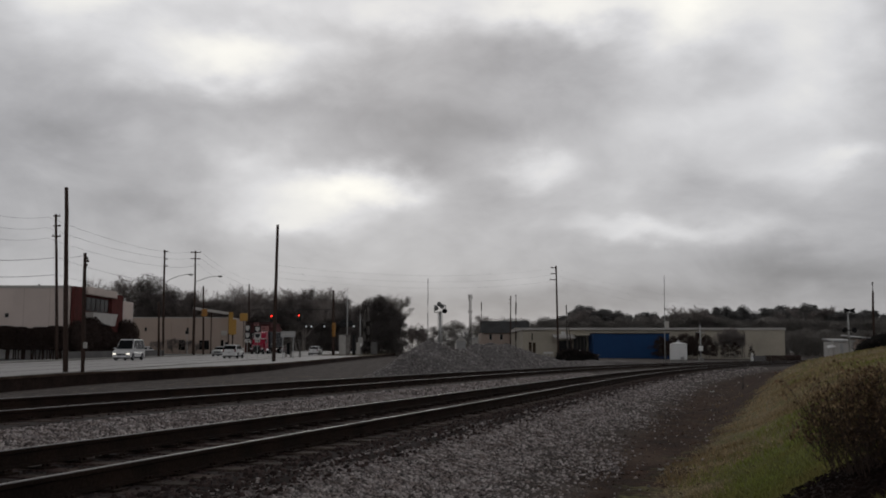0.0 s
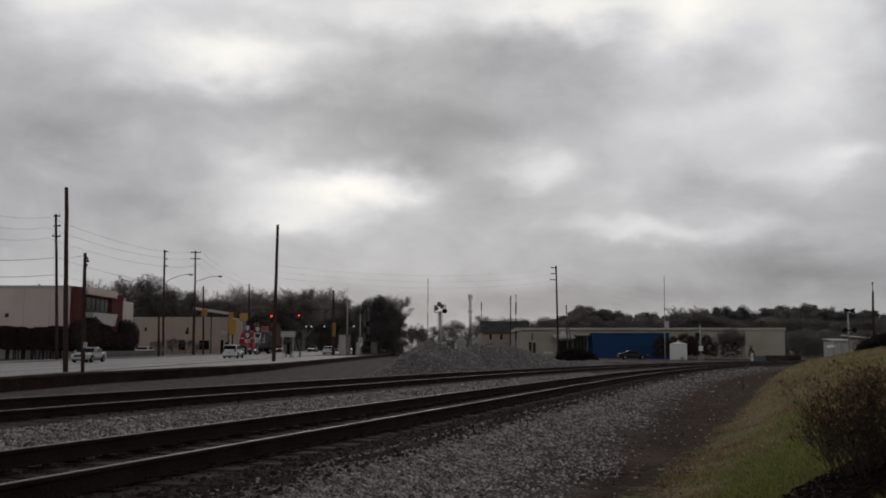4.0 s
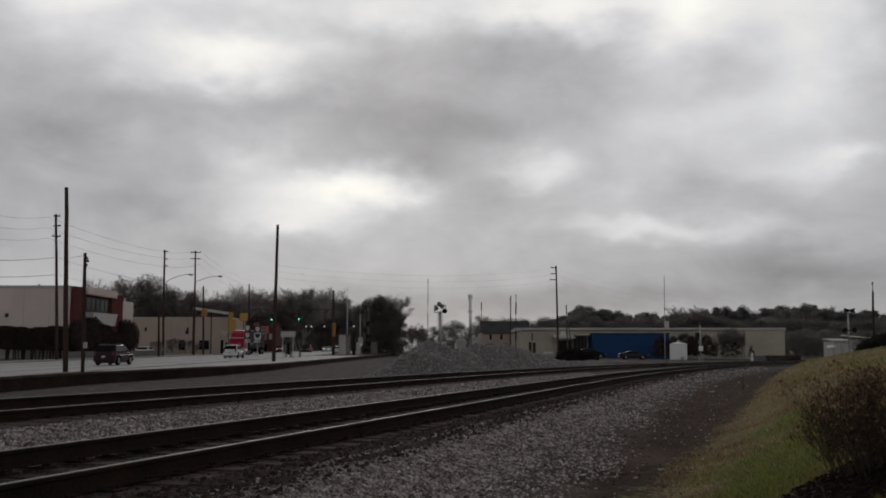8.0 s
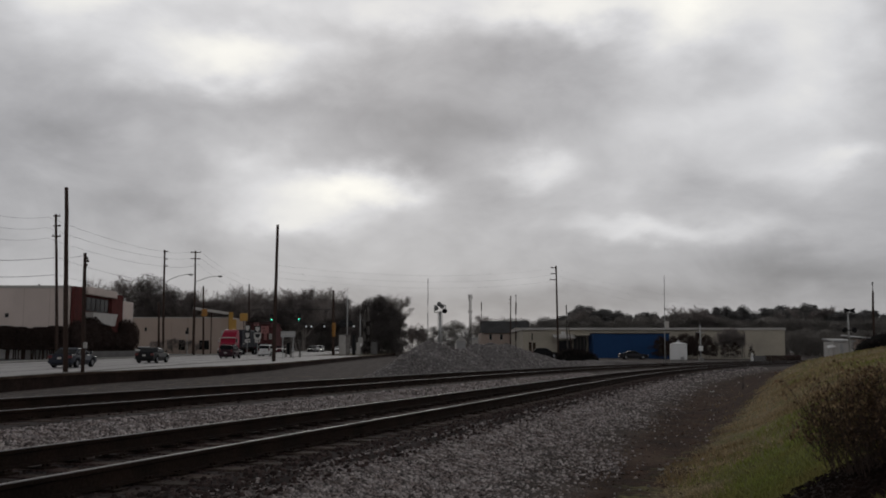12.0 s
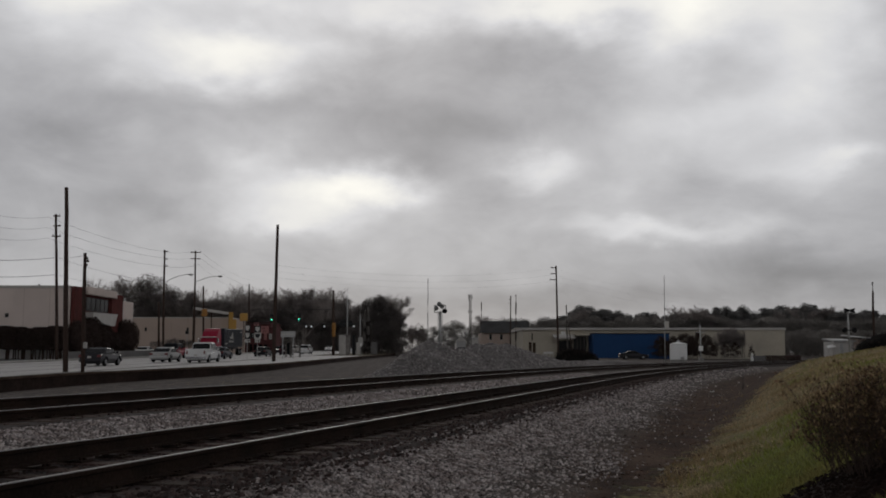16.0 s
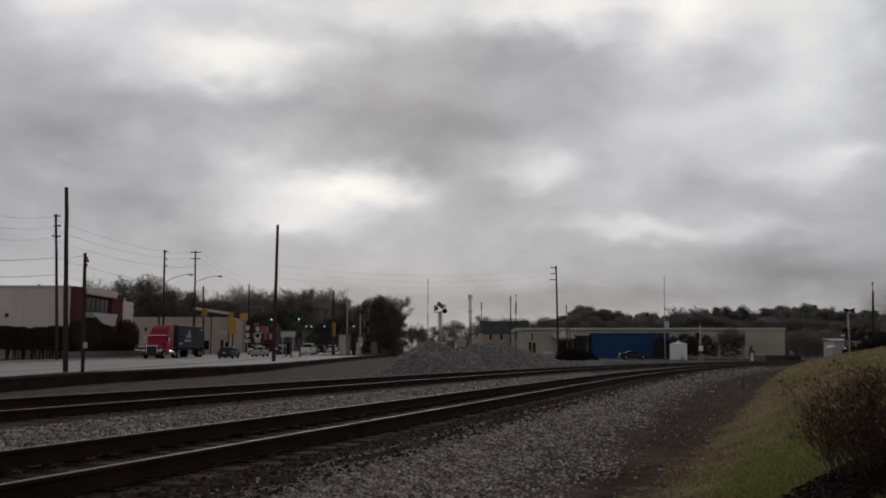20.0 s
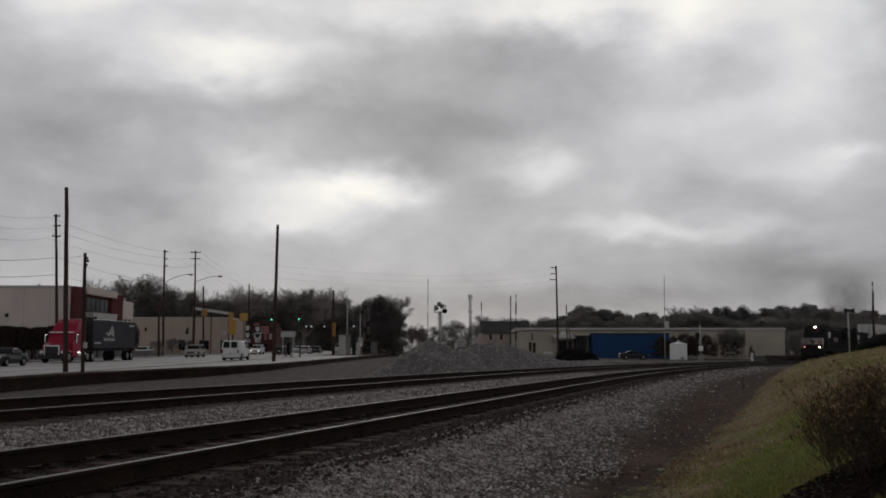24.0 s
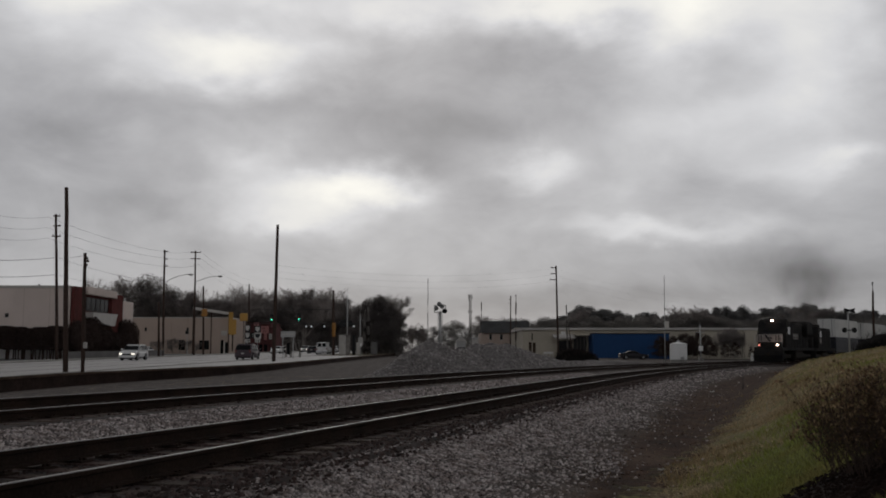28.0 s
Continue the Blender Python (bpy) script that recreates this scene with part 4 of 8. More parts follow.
# ---- traffic signals over the road ----
SHUTTERS = []


def traffic_signal(at, label, lit=True, hang=1.75):
    root = thing("traffic_signal", at, 0, label, "traffic light", "traffic lights")
    part("housing", boxed(-0.19, 0.19, -0.12, 0.14, -0.55, 0.55, bevel=0.03), "black_steel", root)
    part("back_plate", boxed(-0.34, 0.34, 0.05, 0.08, -0.72, 0.72), "black_steel", root)
    for z, mat in ((0.36, "red_on" if lit else "tail"), (0.0, "clear_lamp"), (-0.36, "green_on" if lit else "black_paint")):
        if z == 0.0:
            mat = "yellow"
        bm = bmesh.new()
        bmesh.ops.create_cone(bm, cap_ends=True, segments=14, radius1=0.13, radius2=0.13, depth=0.03, matrix=Matrix.Translation((0, -0.135, z)) @ Matrix.Rotation(radians(90), 4, "X"))
        part("lens", bm, mat, root)
    # added plate blocks the glow of one lens; real heads have none
    if lit:
        sh = part("shutter", boxed(-0.17, 0.17, -0.20, -0.16, -0.17, 0.17, bevel=0.01), "black_paint", root)
        SHUTTERS.append(sh)
    part("hanger", tubed((0, 0, 0.55), (0, 0, hang), 0.03, n=6), "black_steel", root)


traffic_signal((-33.92, 190.70, 7.63), "black traffic light hanging over the junction", True, 1.74)
traffic_signal((-26.32, 175.80, 7.21), "black traffic light hanging over the junction", True, 1.52)
wire((-41.32, 205.00, 9.93), (-18.24, 160.00, 7.96), 0.0, 0.025, "dark span wire carrying the traffic lights")


def yellow_signal(at, label, w=0.34):
    root = thing("traffic_signal", at, 0, label, "traffic light", "traffic lights")
    part("housing", boxed(-w, w, -0.2, 0.2, -0.6, 0.6, bevel=0.05), "yellow", root)
    for z in (-0.37, 0.0, 0.37):
        bm = bmesh.new()
        bmesh.ops.create_cone(bm, cap_ends=True, segments=12, radius1=0.16, radius2=0.14, depth=0.25, matrix=Matrix.Translation((-w - 0.1, -0.05, z)) @ Matrix.Rotation(radians(90), 4, "Y"))
        part("visor", bm, "yellow", root)
    part("hanger", tubed((0, 0, 0.6), (0, 0, 0.9), 0.03, n=6), "black_steel", root)


yellow_signal((-38.53, 155.80, 7.23), "yellow traffic light housing at the street corner")
yellow_signal((-17.98, 159.70, 5.14), "yellow traffic light by the crossing", 0.2)
yellow_signal((-17.97, 159.70, 4.02), "yellow warning signal by the crossing", 0.16)
for at in ((-25.86, 182.20, 5.73), (-24.67, 180.50, 5.69), (-21.68, 176.00, 5.57), (-15.46, 166.80, 5.33)):
    lamp = thing("pedestrian_signal", at, 0, "small dark signal with a pale lit face", "signal", "pedestrian signals")
    part("housing", boxed(-0.32, 0.32, -0.1, 0.2, -0.35, 0.35, bevel=0.04), "black_steel", lamp)
    part("face", boxed(-0.16, 0.16, -0.13, -0.1, -0.16, 0.16), "white_lamp", lamp)
    part("hanger", tubed((0, 0, 0.3), (0, 0, 0.62), 0.03, n=6), "black_steel", lamp)
wire((-41.26, 205.00, 6.93), (-14.23, 165.00, 5.76), 0.0, 0.03, "dark span wire over the crossing")
for at, w, h in (((-17.65, 170.00, 5.91), 0.55, 0.6), ((-16.26, 168.00, 5.85), 0.5, 0.5)):
    tagged(part("crossing_light", boxed(at[0] - w, at[0] + w, at[1] - 0.1, at[1] + 0.1, at[2] - h, at[2] + h, bevel=0.1), "black_steel"), "black crossing light panel on the gantry", "crossing light", "crossing lights")


# ---- buildings ----
def window(name, parent, x0, x1, y, z0, z1, mullions=0, frame_mat="trim_white"):
    """A window in a wall that faces the railway (towards -y)."""
    w = part(name, boxed(x0, x1, y - 0.05, y + 0.02, z0, z1), frame_mat, parent)
    n = mullions + 1
    step = (x1 - x0) / n
    for i in range(n):
        part("pane", boxed(x0 + i * step + 0.05, x0 + (i + 1) * step - 0.05, y - 0.06, y - 0.04, z0 + 0.06, z1 - 0.06), "glass", w)
    return w


def face_window(parent, x, y0, y1, z0, z1, mat="black_steel"):
    """A window in a wall that faces the road (towards +x)."""
    w = part("window", boxed(x - 0.02, x + 0.05, y0, y1, z0, z1), mat, parent)
    part("pane", boxed(x + 0.04, x + 0.06, y0 + 0.06, y1 - 0.06, z0 + 0.08, z1 - 0.08), "glass", w)


def office_building():
    """Beige office block; its long side, with brick and a slanted canopy, runs back along the road."""
    root = thing("office_building", (0, 0, 0), 0, "beige stucco office building with red brick side and slanted canopy", "building")
    zt, X = 8.75, -44.3
    part("wall", boxed(-90, X - 0.3, 115, 132, -0.6, zt, bevel=0.02), "stucco", root)
    part("parapet", boxed(-90.1, X - 0.25, 114.88, 132.02, zt - 0.18, zt + 0.1, bevel=0.02), "trim_white", root)
    part("roof", boxed(-89.8, X - 0.5, 115.2, 131.8, zt + 0.101, zt + 0.13), "roof_dark", root)
    for px in (38, 84):
        x = (px - 784) * 115 / 1710
        part("joint", boxed(x - 0.02, x + 0.02, 114.985, 115.0, 0, zt - 0.2), "stucco_tan", root)
    part("vent", boxed(-52.33, -51.93, 114.9, 115, 5.05, 5.52), "black_steel", root)
    part("plinth", boxed(-89, X - 0.4, 114.8, 115, -0.4, 1.55), "white_paint", root, "white painted plinth")
    part("roof_vent", tubed((-49.26, 117, zt), (-49.26, 117, zt + 0.4), 0.12, n=8), "black_steel", root)
    # brick stair tower at the corner
    part("brick_tower", boxed(X - 0.1, X + 0.35, 114.7, 118.0, -0.6, zt + 0.02, bevel=0.02), "brick_red", root, "red brick corner tower")
    part("brick_wall", boxed(X - 0.3, X, 118.01, 132.0, -0.6, zt - 0.7), "brick_red", root, "red brick wall round the windows")
    for i in range(5):
        y0 = 119.2 + i * 1.62
        face_window(root, X, y0, y0 + 1.45, 6.0, 7.75)
    part("fascia", boxed(X - 0.28, X + 0.7, 118.01, 128.6, zt - 0.72, zt + 0.2, bevel=0.03), "stucco", root, "projecting beige roof fascia")
    bm = bmesh.new()
    outline(bm, [(118.1, 5.78), (126.9, 5.85), (126.0, 4.29), (123.1, 4.26), (120.2, 4.81), (118.1, 5.16)], X + 0.01, X + 1.4)
    part("canopy", bm, "trim_white", root, "pale slanted entrance canopy")
    part("brick_pier", boxed(X - 0.3, X + 0.35, 127.6, 132.0, -0.6, zt - 0.15), "brick_red", root, "red brick pier")
    part("end_wall", boxed(X - 12, X - 0.05, 132.05, 137.7, -0.6, 7.95, bevel=0.02), "stucco", root)


office_building()


def shop_building():
    y = 192.0
    root = thing("shop_building", (0, y, 0), 0, "long low tan block building with a flat roof", "building")
    x0, x1 = -61.76, -42.67
    zt = 7.67
    part("wall", boxed(x0, x1, 0, 16, -0.5, zt, bevel=0.02), "stucco_tan", root)
    part("coping", boxed(x0 - .08, x1 + .08, -0.1, 16.1, zt, zt + 0.15, bevel=0.02), "trim_white", root)
    part("roof", boxed(x0 + .1, x1 - .1, 0.2, 15.8, zt + 0.151, zt + 0.17), "roof_dark", root)
    for px in (300, 330, 372, 388):
        part("pilaster", boxed((px - 2 - 784) * 192 / 1710, (px + 2 - 784) * 192 / 1710, -0.15, 0, 0, zt - 0.05), "stucco_tan", root)
    window("window", root, -52.56, -51.32, 0, 1.29, 3.30, 1, "black_steel")
    window("window", root, -48.51, -46.16, 0, 1.40, 3.19, 2, "black_steel")
    for px in (257, 331):
        part("wall_lamp", boxed((px - 1.5 - 784) * 192 / 1710, (px + 1.5 - 784) * 192 / 1710, -0.3, 0, 4.98, 5.76, bevel=0.03), "black_steel", root)
    d = part("door", boxed(-44.36, -43.68, -0.05, 0.02, 0.39, 3.30), "glass", root, "dark glazed shop door")
    part("door_frame", boxed(-44.47, -44.36, -0.07, 0.0, 0.39, 3.41), "trim_white", d)
    d = part("door", boxed(-43.35, -42.79, -0.05, 0.02, 0.39, 2.85), "glass", root, "dark glazed shop door")
    part("door_frame", boxed(-43.52, -43.35, -0.07, 0.0, 0.39, 2.96), "trim_white", d)
    part("sign", boxed(-44.13, -43.01, -0.2, 0, 4.19, 5.09, bevel=0.02), "trim_white", root, "small pale sign board")


shop_building()
strip("planter_wall", lambda y: lane(-43.80)(y), lambda y: lane(-43.55)(y), [107.5, 115, 122, 129, 136, 142], 0.92, "low_wall", "low grey block wall before the office bushes", "wall", 1.1)


def canopy_sign():
    """White slanted beam on posts with an orange board at its end."""
    root = thing("roof_canopy", (0, 0, 0), 0, "long slanted white roof beam with dark underside", "canopy")
    a, b = Vector((-48.33, 186.00, 9.65)), Vector((-42.53, 191.00, 8.76))
    bm = bmesh.new()
    v = []
    for p, h in ((a, 0.55), (b, 0.5)):
        for dy in (0, 0.5):
            v.append([bm.verts.new((p.x, p.y + dy, p.z)), bm.verts.new((p.x, p.y + dy, p.z - h))])
    for f in (((0, 0), (0, 1), (2, 1), (2, 0)), ((1, 1), (1, 0), (3, 0), (3, 1)), ((0, 0), (2, 0), (3, 0), (1, 0)), ((0, 1), (1, 1), (3, 1), (2, 1)), ((0, 0), (1, 0), (1, 1), (0, 1)), ((2, 0), (2, 1), (3, 1), (3, 0))):
        bm.faces.new([v[i][j] for i, j in f])
    bmesh.ops.recalc_face_normals(bm, faces=bm.faces[:])
    part("beam", bm, "trim_white", root)
    for p in (a, b, a.lerp(b, 0.5)):
        part("post", tubed((p.x, p.y + 0.3, -0.3), (p.x, p.y + 0.3, p.z - 0.4), 0.1, n=8), "pole", root)
    s = thing("pylon_sign", (-41.67, 191.00, 1.06), 0, "tall orange-yellow shop sign tower", "sign")
    zz = Vector((-41.67, 191.00, 1.06)).z
    bm = bmesh.new()
    for i, (p0, p1, q0, q1) in enumerate(((404, 411, 553, 590), (411, 417, 566, 592), (405, 414, 580, 593))):
        box(bm, (p0 - 411) * 191 / 1710, (p1 - 411) * 191 / 1710, -0.3 - 0.05 * i, 0.3, 0.95 + (623 - q1) * 191 / 1710 - zz, 0.95 + (623 - q0) * 191 / 1710 - zz, bevel=0.03)
    part("panel", bm, "orange_sign", s)
    part("post", tubed((0, 0, 0), (0, 0, 4.40 - zz), 0.14, n=8), "pole", s)
    s = thing("square_sign", (-40.58, 196.00, 1.06), 0, "square orange sign board on a post", "sign")
    zz = Vector((-40.58, 196.00, 1.06)).z
    part("board", boxed(-0.8, 0.8, -0.1, 0.1, 7.19 - zz, 8.76 - zz, bevel=0.05), "orange_sign", s)
    part("post", tubed((0, 0, 0), (0, 0, 7.19 - zz), 0.07, n=8), "black_steel", s)


canopy_sign()


def corner_shop():
    """Faded red shop wall hung with signs, dark awning below."""
    y = 232.0
    root = thing("corner_shop", (0, y, 0), 0, "faded red corner shop covered in black, white and pink signs", "building")
    k = y / 1710
    x0, x1 = (405 - 784) * k, (478 - 784) * k
    part("wall", boxed(x0, x1, 0, 14, -0.3, 7.99, bevel=0.02), "mural_red", root)
    part("roof", boxed(x0 - .1, x1 + .1, -0.2, 14.2, 7.99, 7.99 + 0.14), "roof_dark", root)
    part("side_wing", boxed((470 - 784) * k, (486 - 784) * k, 0.5, 10, -0.3, 6.77), "mural_red", root)
    rng = random.Random(4)
    for cx, cy, w, h, m in ((453, 574, 9, 6, "pink_sign"), (468, 584, 14, 13, "pink_sign"), (469, 596, 5, 12, "pink_sign"), (446, 594, 6, 10, "black_paint"), (478, 596, 5, 10, "trim_white")):
        bx = (cx - 784) * k
        bz = 0.95 + (623 - cy) * k
        s = part("sign", boxed(bx - w * k / 2, bx + w * k / 2, -0.12, 0, bz - h * k / 2, bz + h * k / 2, bevel=0.02), m, root)
        for i in range(2):
            o = (rng.uniform(-0.25, 0.25)) * w * k
            q = (i - 0.5) * 0.4 * h * k
            part("lettering", boxed(bx + o - 0.18 * w * k, bx + o + 0.22 * w * k, -0.135, -0.12, bz + q - 0.07, bz + q + 0.07), "trim_white" if m == "black_paint" else "black_paint", s)
    bm = bmesh.new()
    a0, a1 = (404 - 784) * k, (436 - 784) * k
    outline(bm, [(0, 4.60), (0, 2.71), (-1.6, 2.57), (-1.6, 2.98)], a0, a1)
    part("awning", bm, "black_paint", root, "dark shop awning")
    for i in range(4):
        xx = (440 + i * 9 - 784) * k
        part("window", boxed(xx, xx + 6 * k, -0.05, 0.02, 1.08, 2.71), "glass", root)


corner_shop()


def road_sign(at, w, h, label, mat="sign_green", posts=2):
    x, y, z = at
    g = road_z(y)
    root = thing("road_sign", (x, y, g), 0, label, "road sign")
    part("board", boxed(-w / 2, w / 2, -0.06, 0.0, z - g - h / 2, z - g + h / 2, bevel=0.02), mat, root)
    part("border", boxed(-w / 2 + 0.1, w / 2 - 0.1, -0.075, -0.06, z - g - 0.05, z - g + 0.07), "trim_white", root, "pale band of lettering")
    for s in ((-0.35, 0.35) if posts == 2 else (0,)):
        part("post", tubed((s * w, 0.05, -0.2), (s * w, 0.05, z - g + h / 2), 0.06, n=6), "aluminium", root)


road_sign((-18.47, 115.00, 3.03), 1.75, 0.7, "pale grey road sign board on two posts", "aluminium")
road_sign((-17.52, 170.00, 3.13), 1.5, 1.2, "pale board beside the crossing", "trim_white")
road_sign((-14.70, 172.00, 2.75), 0.8, 1.5, "pale equipment panel beside the crossing", "trim_white", 1)
road_sign((-12.81, 178.00, 2.09), 1.0, 0.8, "weathered grey panel beside the crossing", "aluminium")


def route_signs(at, panels, label):
    """Route markers one above the other on a single post. panels: width, height, plate, emblem."""
    x, y = at
    g = road_z(y)
    root = thing("route_sign", (x, y, g), 0, label, "road sign", "route signs")
    z = 1.95
    for w, h, plate, emblem in panels:
        p = part("plate", boxed(-w / 2, w / 2, -0.05, -0.03, z, z + h, bevel=0.008), plate, root)
        bm = bmesh.new()
        if h > 0.5:
            # shield outline
            panel(bm, [(-w * 0.36, -0.055, z + h * 0.85), (w * 0.36, -0.055, z + h * 0.85), (w * 0.30, -0.055, z + h * 0.35), (0, -0.055, z + h * 0.12), (-w * 0.30, -0.055, z + h * 0.35)], (0, -1, 0), 0.004)
        else:
            panel(bm, [(-w * 0.4, -0.055, z + h * 0.42), (w * 0.15, -0.055, z + h * 0.42), (w * 0.15, -0.055, z + h * 0.2), (w * 0.42, -0.055, z + h * 0.5), (w * 0.15, -0.055, z + h * 0.8), (w * 0.15, -0.055, z + h * 0.58), (-w * 0.4, -0.055, z + h * 0.58)], (0, -1, 0), 0.004)
        part("emblem", bm, emblem, p)
        z += h + 0.04
    part("post", tubed((0, 0, -0.2), (0, 0, z), 0.03, n=6), "aluminium", root)


route_signs((-22.3, 110.0), [(0.62, 0.36, "trim_white", "black_paint"), (0.66, 0.78, "black_paint", "trim_white"), (0.66, 0.78, "black_paint", "trim_white")], "stacked black and white route markers on a thin post")
route_signs((-21.15, 110.0), [(0.62, 0.36, "trim_white", "black_paint"), (0.80, 0.70, "trim_white", "black_paint"), (0.72, 0.72, "black_paint", "trim_white")], "stacked white and black route markers on a thin post")


def bus_shelter():
    x, y = -20.2, 130.0
    g = road_z(y)
    root = thing("bus_shelter", (x, y, g), 0, "small dark roadside shelter with a flat roof", "shelter")
    part("roof", boxed(-1.05, 1.05, -0.6, 0.6, 2.05, 2.25, bevel=0.03), "pole_grey", root)
    for sx in (-0.95, -0.3, 0.95):
        for sy in (-0.5, 0.5):
            part("post", boxed(sx - 0.05, sx + 0.05, sy - 0.05, sy + 0.05, -0.2, 2.05), "pole_grey", root)
    part("back_panel", boxed(-0.9, -0.35, 0.5, 0.54, 0.4, 1.95), "glass", root)


bus_shelter()


def cabinet(px, q0, q1, w, y, mat, label):
    """A roadside equipment cabinet whose top and foot lie at the given sight lines."""
    x, g = (px - 784) * y / 1710, road_z(y)
    h = 0.95 + (623 - q0) * y / 1710 - g
    root = thing("equipment_cabinet", (x, y, g), 0, label, "cabinet", "crossing equipment")
    part("body", boxed(-w / 2, w / 2, -0.3, 0.3, -0.1, h, bevel=0.03), mat, root)
    part("lid", boxed(-w / 2 - 0.05, w / 2 + 0.05, -0.35, 0.35, h, h + 0.06, bevel=0.01), mat, root)
    part("door", boxed(-w * 0.4, w * 0.4, -0.33, -0.3, 0.15, h - 0.15), mat, root)


cabinet(604.5, 594, 606, 0.9, 166.0, "trim_white", "white crossing equipment cabinet")
cabinet(615.5, 594, 620, 0.75, 164.0, "nose_grey", "pale grey crossing equipment cabinet")
cabinet(626, 594, 622, 0.55, 168.0, "black_steel", "tall black crossing equipment cabinet")
cabinet(608, 609, 624, 0.6, 160.0, "trim_white", "small white crossing gate mechanism")
cabinet(634, 607, 624, 0.6, 163.0, "trim_white", "small white crossing gate mechanism")
cabinet(662, 606, 622, 1.1, 172.0, "low_wall", "weathered grey cabinet beside the crossing")
for px, top in ((644.5, 541), (651, 544)):
    pole("gantry_column", ((px - 784) * 174 / 1710, 174.0, road_z(174)), ((px - 784) * 174 / 1710, 174.0, 0.95 + (623 - top) * 174 / 1710), 0.23, "pole_grey", "stout grey-brown column at the crossing", category="column")


def warehouse():
    y = 182.0
    k = y / 1710
    root = thing("warehouse", (0, y, 0), 0, "long beige metal warehouse with white eaves and a blue bay", "building")

    def X(p):
        return (p - 784) * k

    def Z(q):
        return 0.95 + (623 - q) * k
    part("wall", boxed(X(925), X(1390), 0, 30, -0.6, Z(583)), "metal_siding", root)
    part("eaves", boxed(X(922), X(1391), -0.5, 30.2, Z(584.5), Z(580.5), bevel=0.03), "trim_white", root, "long white eaves line")
    bm = bmesh.new()
    outline(bm, [(-0.5, Z(580.5)), (15, Z(577)), (30.2, Z(580.5))], X(922), X(1391))
    part("roof", bm, "metal_siding", root)
    for i in range(64):
        px = 926 + i * 7.3
        if px < 1389:
            part("siding_rib", boxed(X(px), X(px) + 0.06, -0.04, 0, -0.4, Z(584.6)), "metal_siding", root)
    # entrance porch: white-edged roof on columns over dark panels that paint its shade
    part("porch_roof", boxed(X(1014), X(1039), -4.0, 0, Z(595), Z(592), bevel=0.03), "metal_siding", root)
    bm = bmesh.new()
    outline(bm, [(-3.4, Z(600)), (-3.4, Z(597.5)), (0, Z(592)), (0, Z(594.5))], X(978), X(1015))
    part("porch_awning", bm, "trim_white", root, "white sloping awning")
    for px in (1016, 1022, 1028, 1035):
        part("column", boxed(X(px), X(px) + 0.16, -3.9, -3.74, -0.5, Z(595)), "pole_grey", root)
    # both panels are coloured dark for the shade under the porch roof
    part("porch_front", boxed(X(988), X(1013), -0.06, 0.02, Z(630), Z(603)), "glass", root, "dark entrance panel with the porch shade painted in")
    part("porch_side", boxed(X(1015), X(1037), -0.06, 0.02, Z(630), Z(596)), "roof_dark", root, "dark back of the porch with its shade painted in")
    for p0, p1, q0, q1 in ((936, 941, 606, 627), (943, 948, 607, 627), (1003, 1006, 588, 595), (941, 943, 590, 603)):
        part("door" if q1 - q0 > 18 else "window", boxed(X(p0), X(p1), -0.06, 0.02, Z(q1), Z(q0)), "wall_cap" if q1 - q0 > 18 else "glass", root)
    part("sign", boxed(X(993), X(1001), -0.25, 0, Z(594), Z(587)), "white_paint", root, "white sign board under the eaves")
    part("step_rail", boxed(X(961), X(978), -1.2, -1.0, Z(626), Z(623)), "white_paint", root, "white loading step rail")
    for px in (961, 966, 972, 977):
        part("step_post", boxed(X(px), X(px) + 0.1, -1.2, -1.0, -0.5, Z(626)), "white_paint", root)
    bay = part("blue_bay", boxed(X(1042), X(1172), -6.0, 0, -0.5, Z(592.5), bevel=0.04), "blue_paint", root, "big blue corrugated metal bay")
    for i in range(43):
        px = 1043 + i * 3
        part("rib", boxed(X(px), X(px) + 0.1, -6.05, -6.0, -0.4, Z(593.5)), "blue_paint", bay)
    part("bay_roof", boxed(X(1041), X(1173), -6.2, 0, Z(592.4), Z(591)), "black_steel", bay)
    part("chimney", boxed(X(1196), X(1203), 8, 9, Z(579), Z(567), bevel=0.03), "trim_white", root, "white roof vent")
    part("end_bay", boxed(X(1318), X(1389), -0.3, 0, -0.4, Z(584.6)), "metal_siding", root)


warehouse()


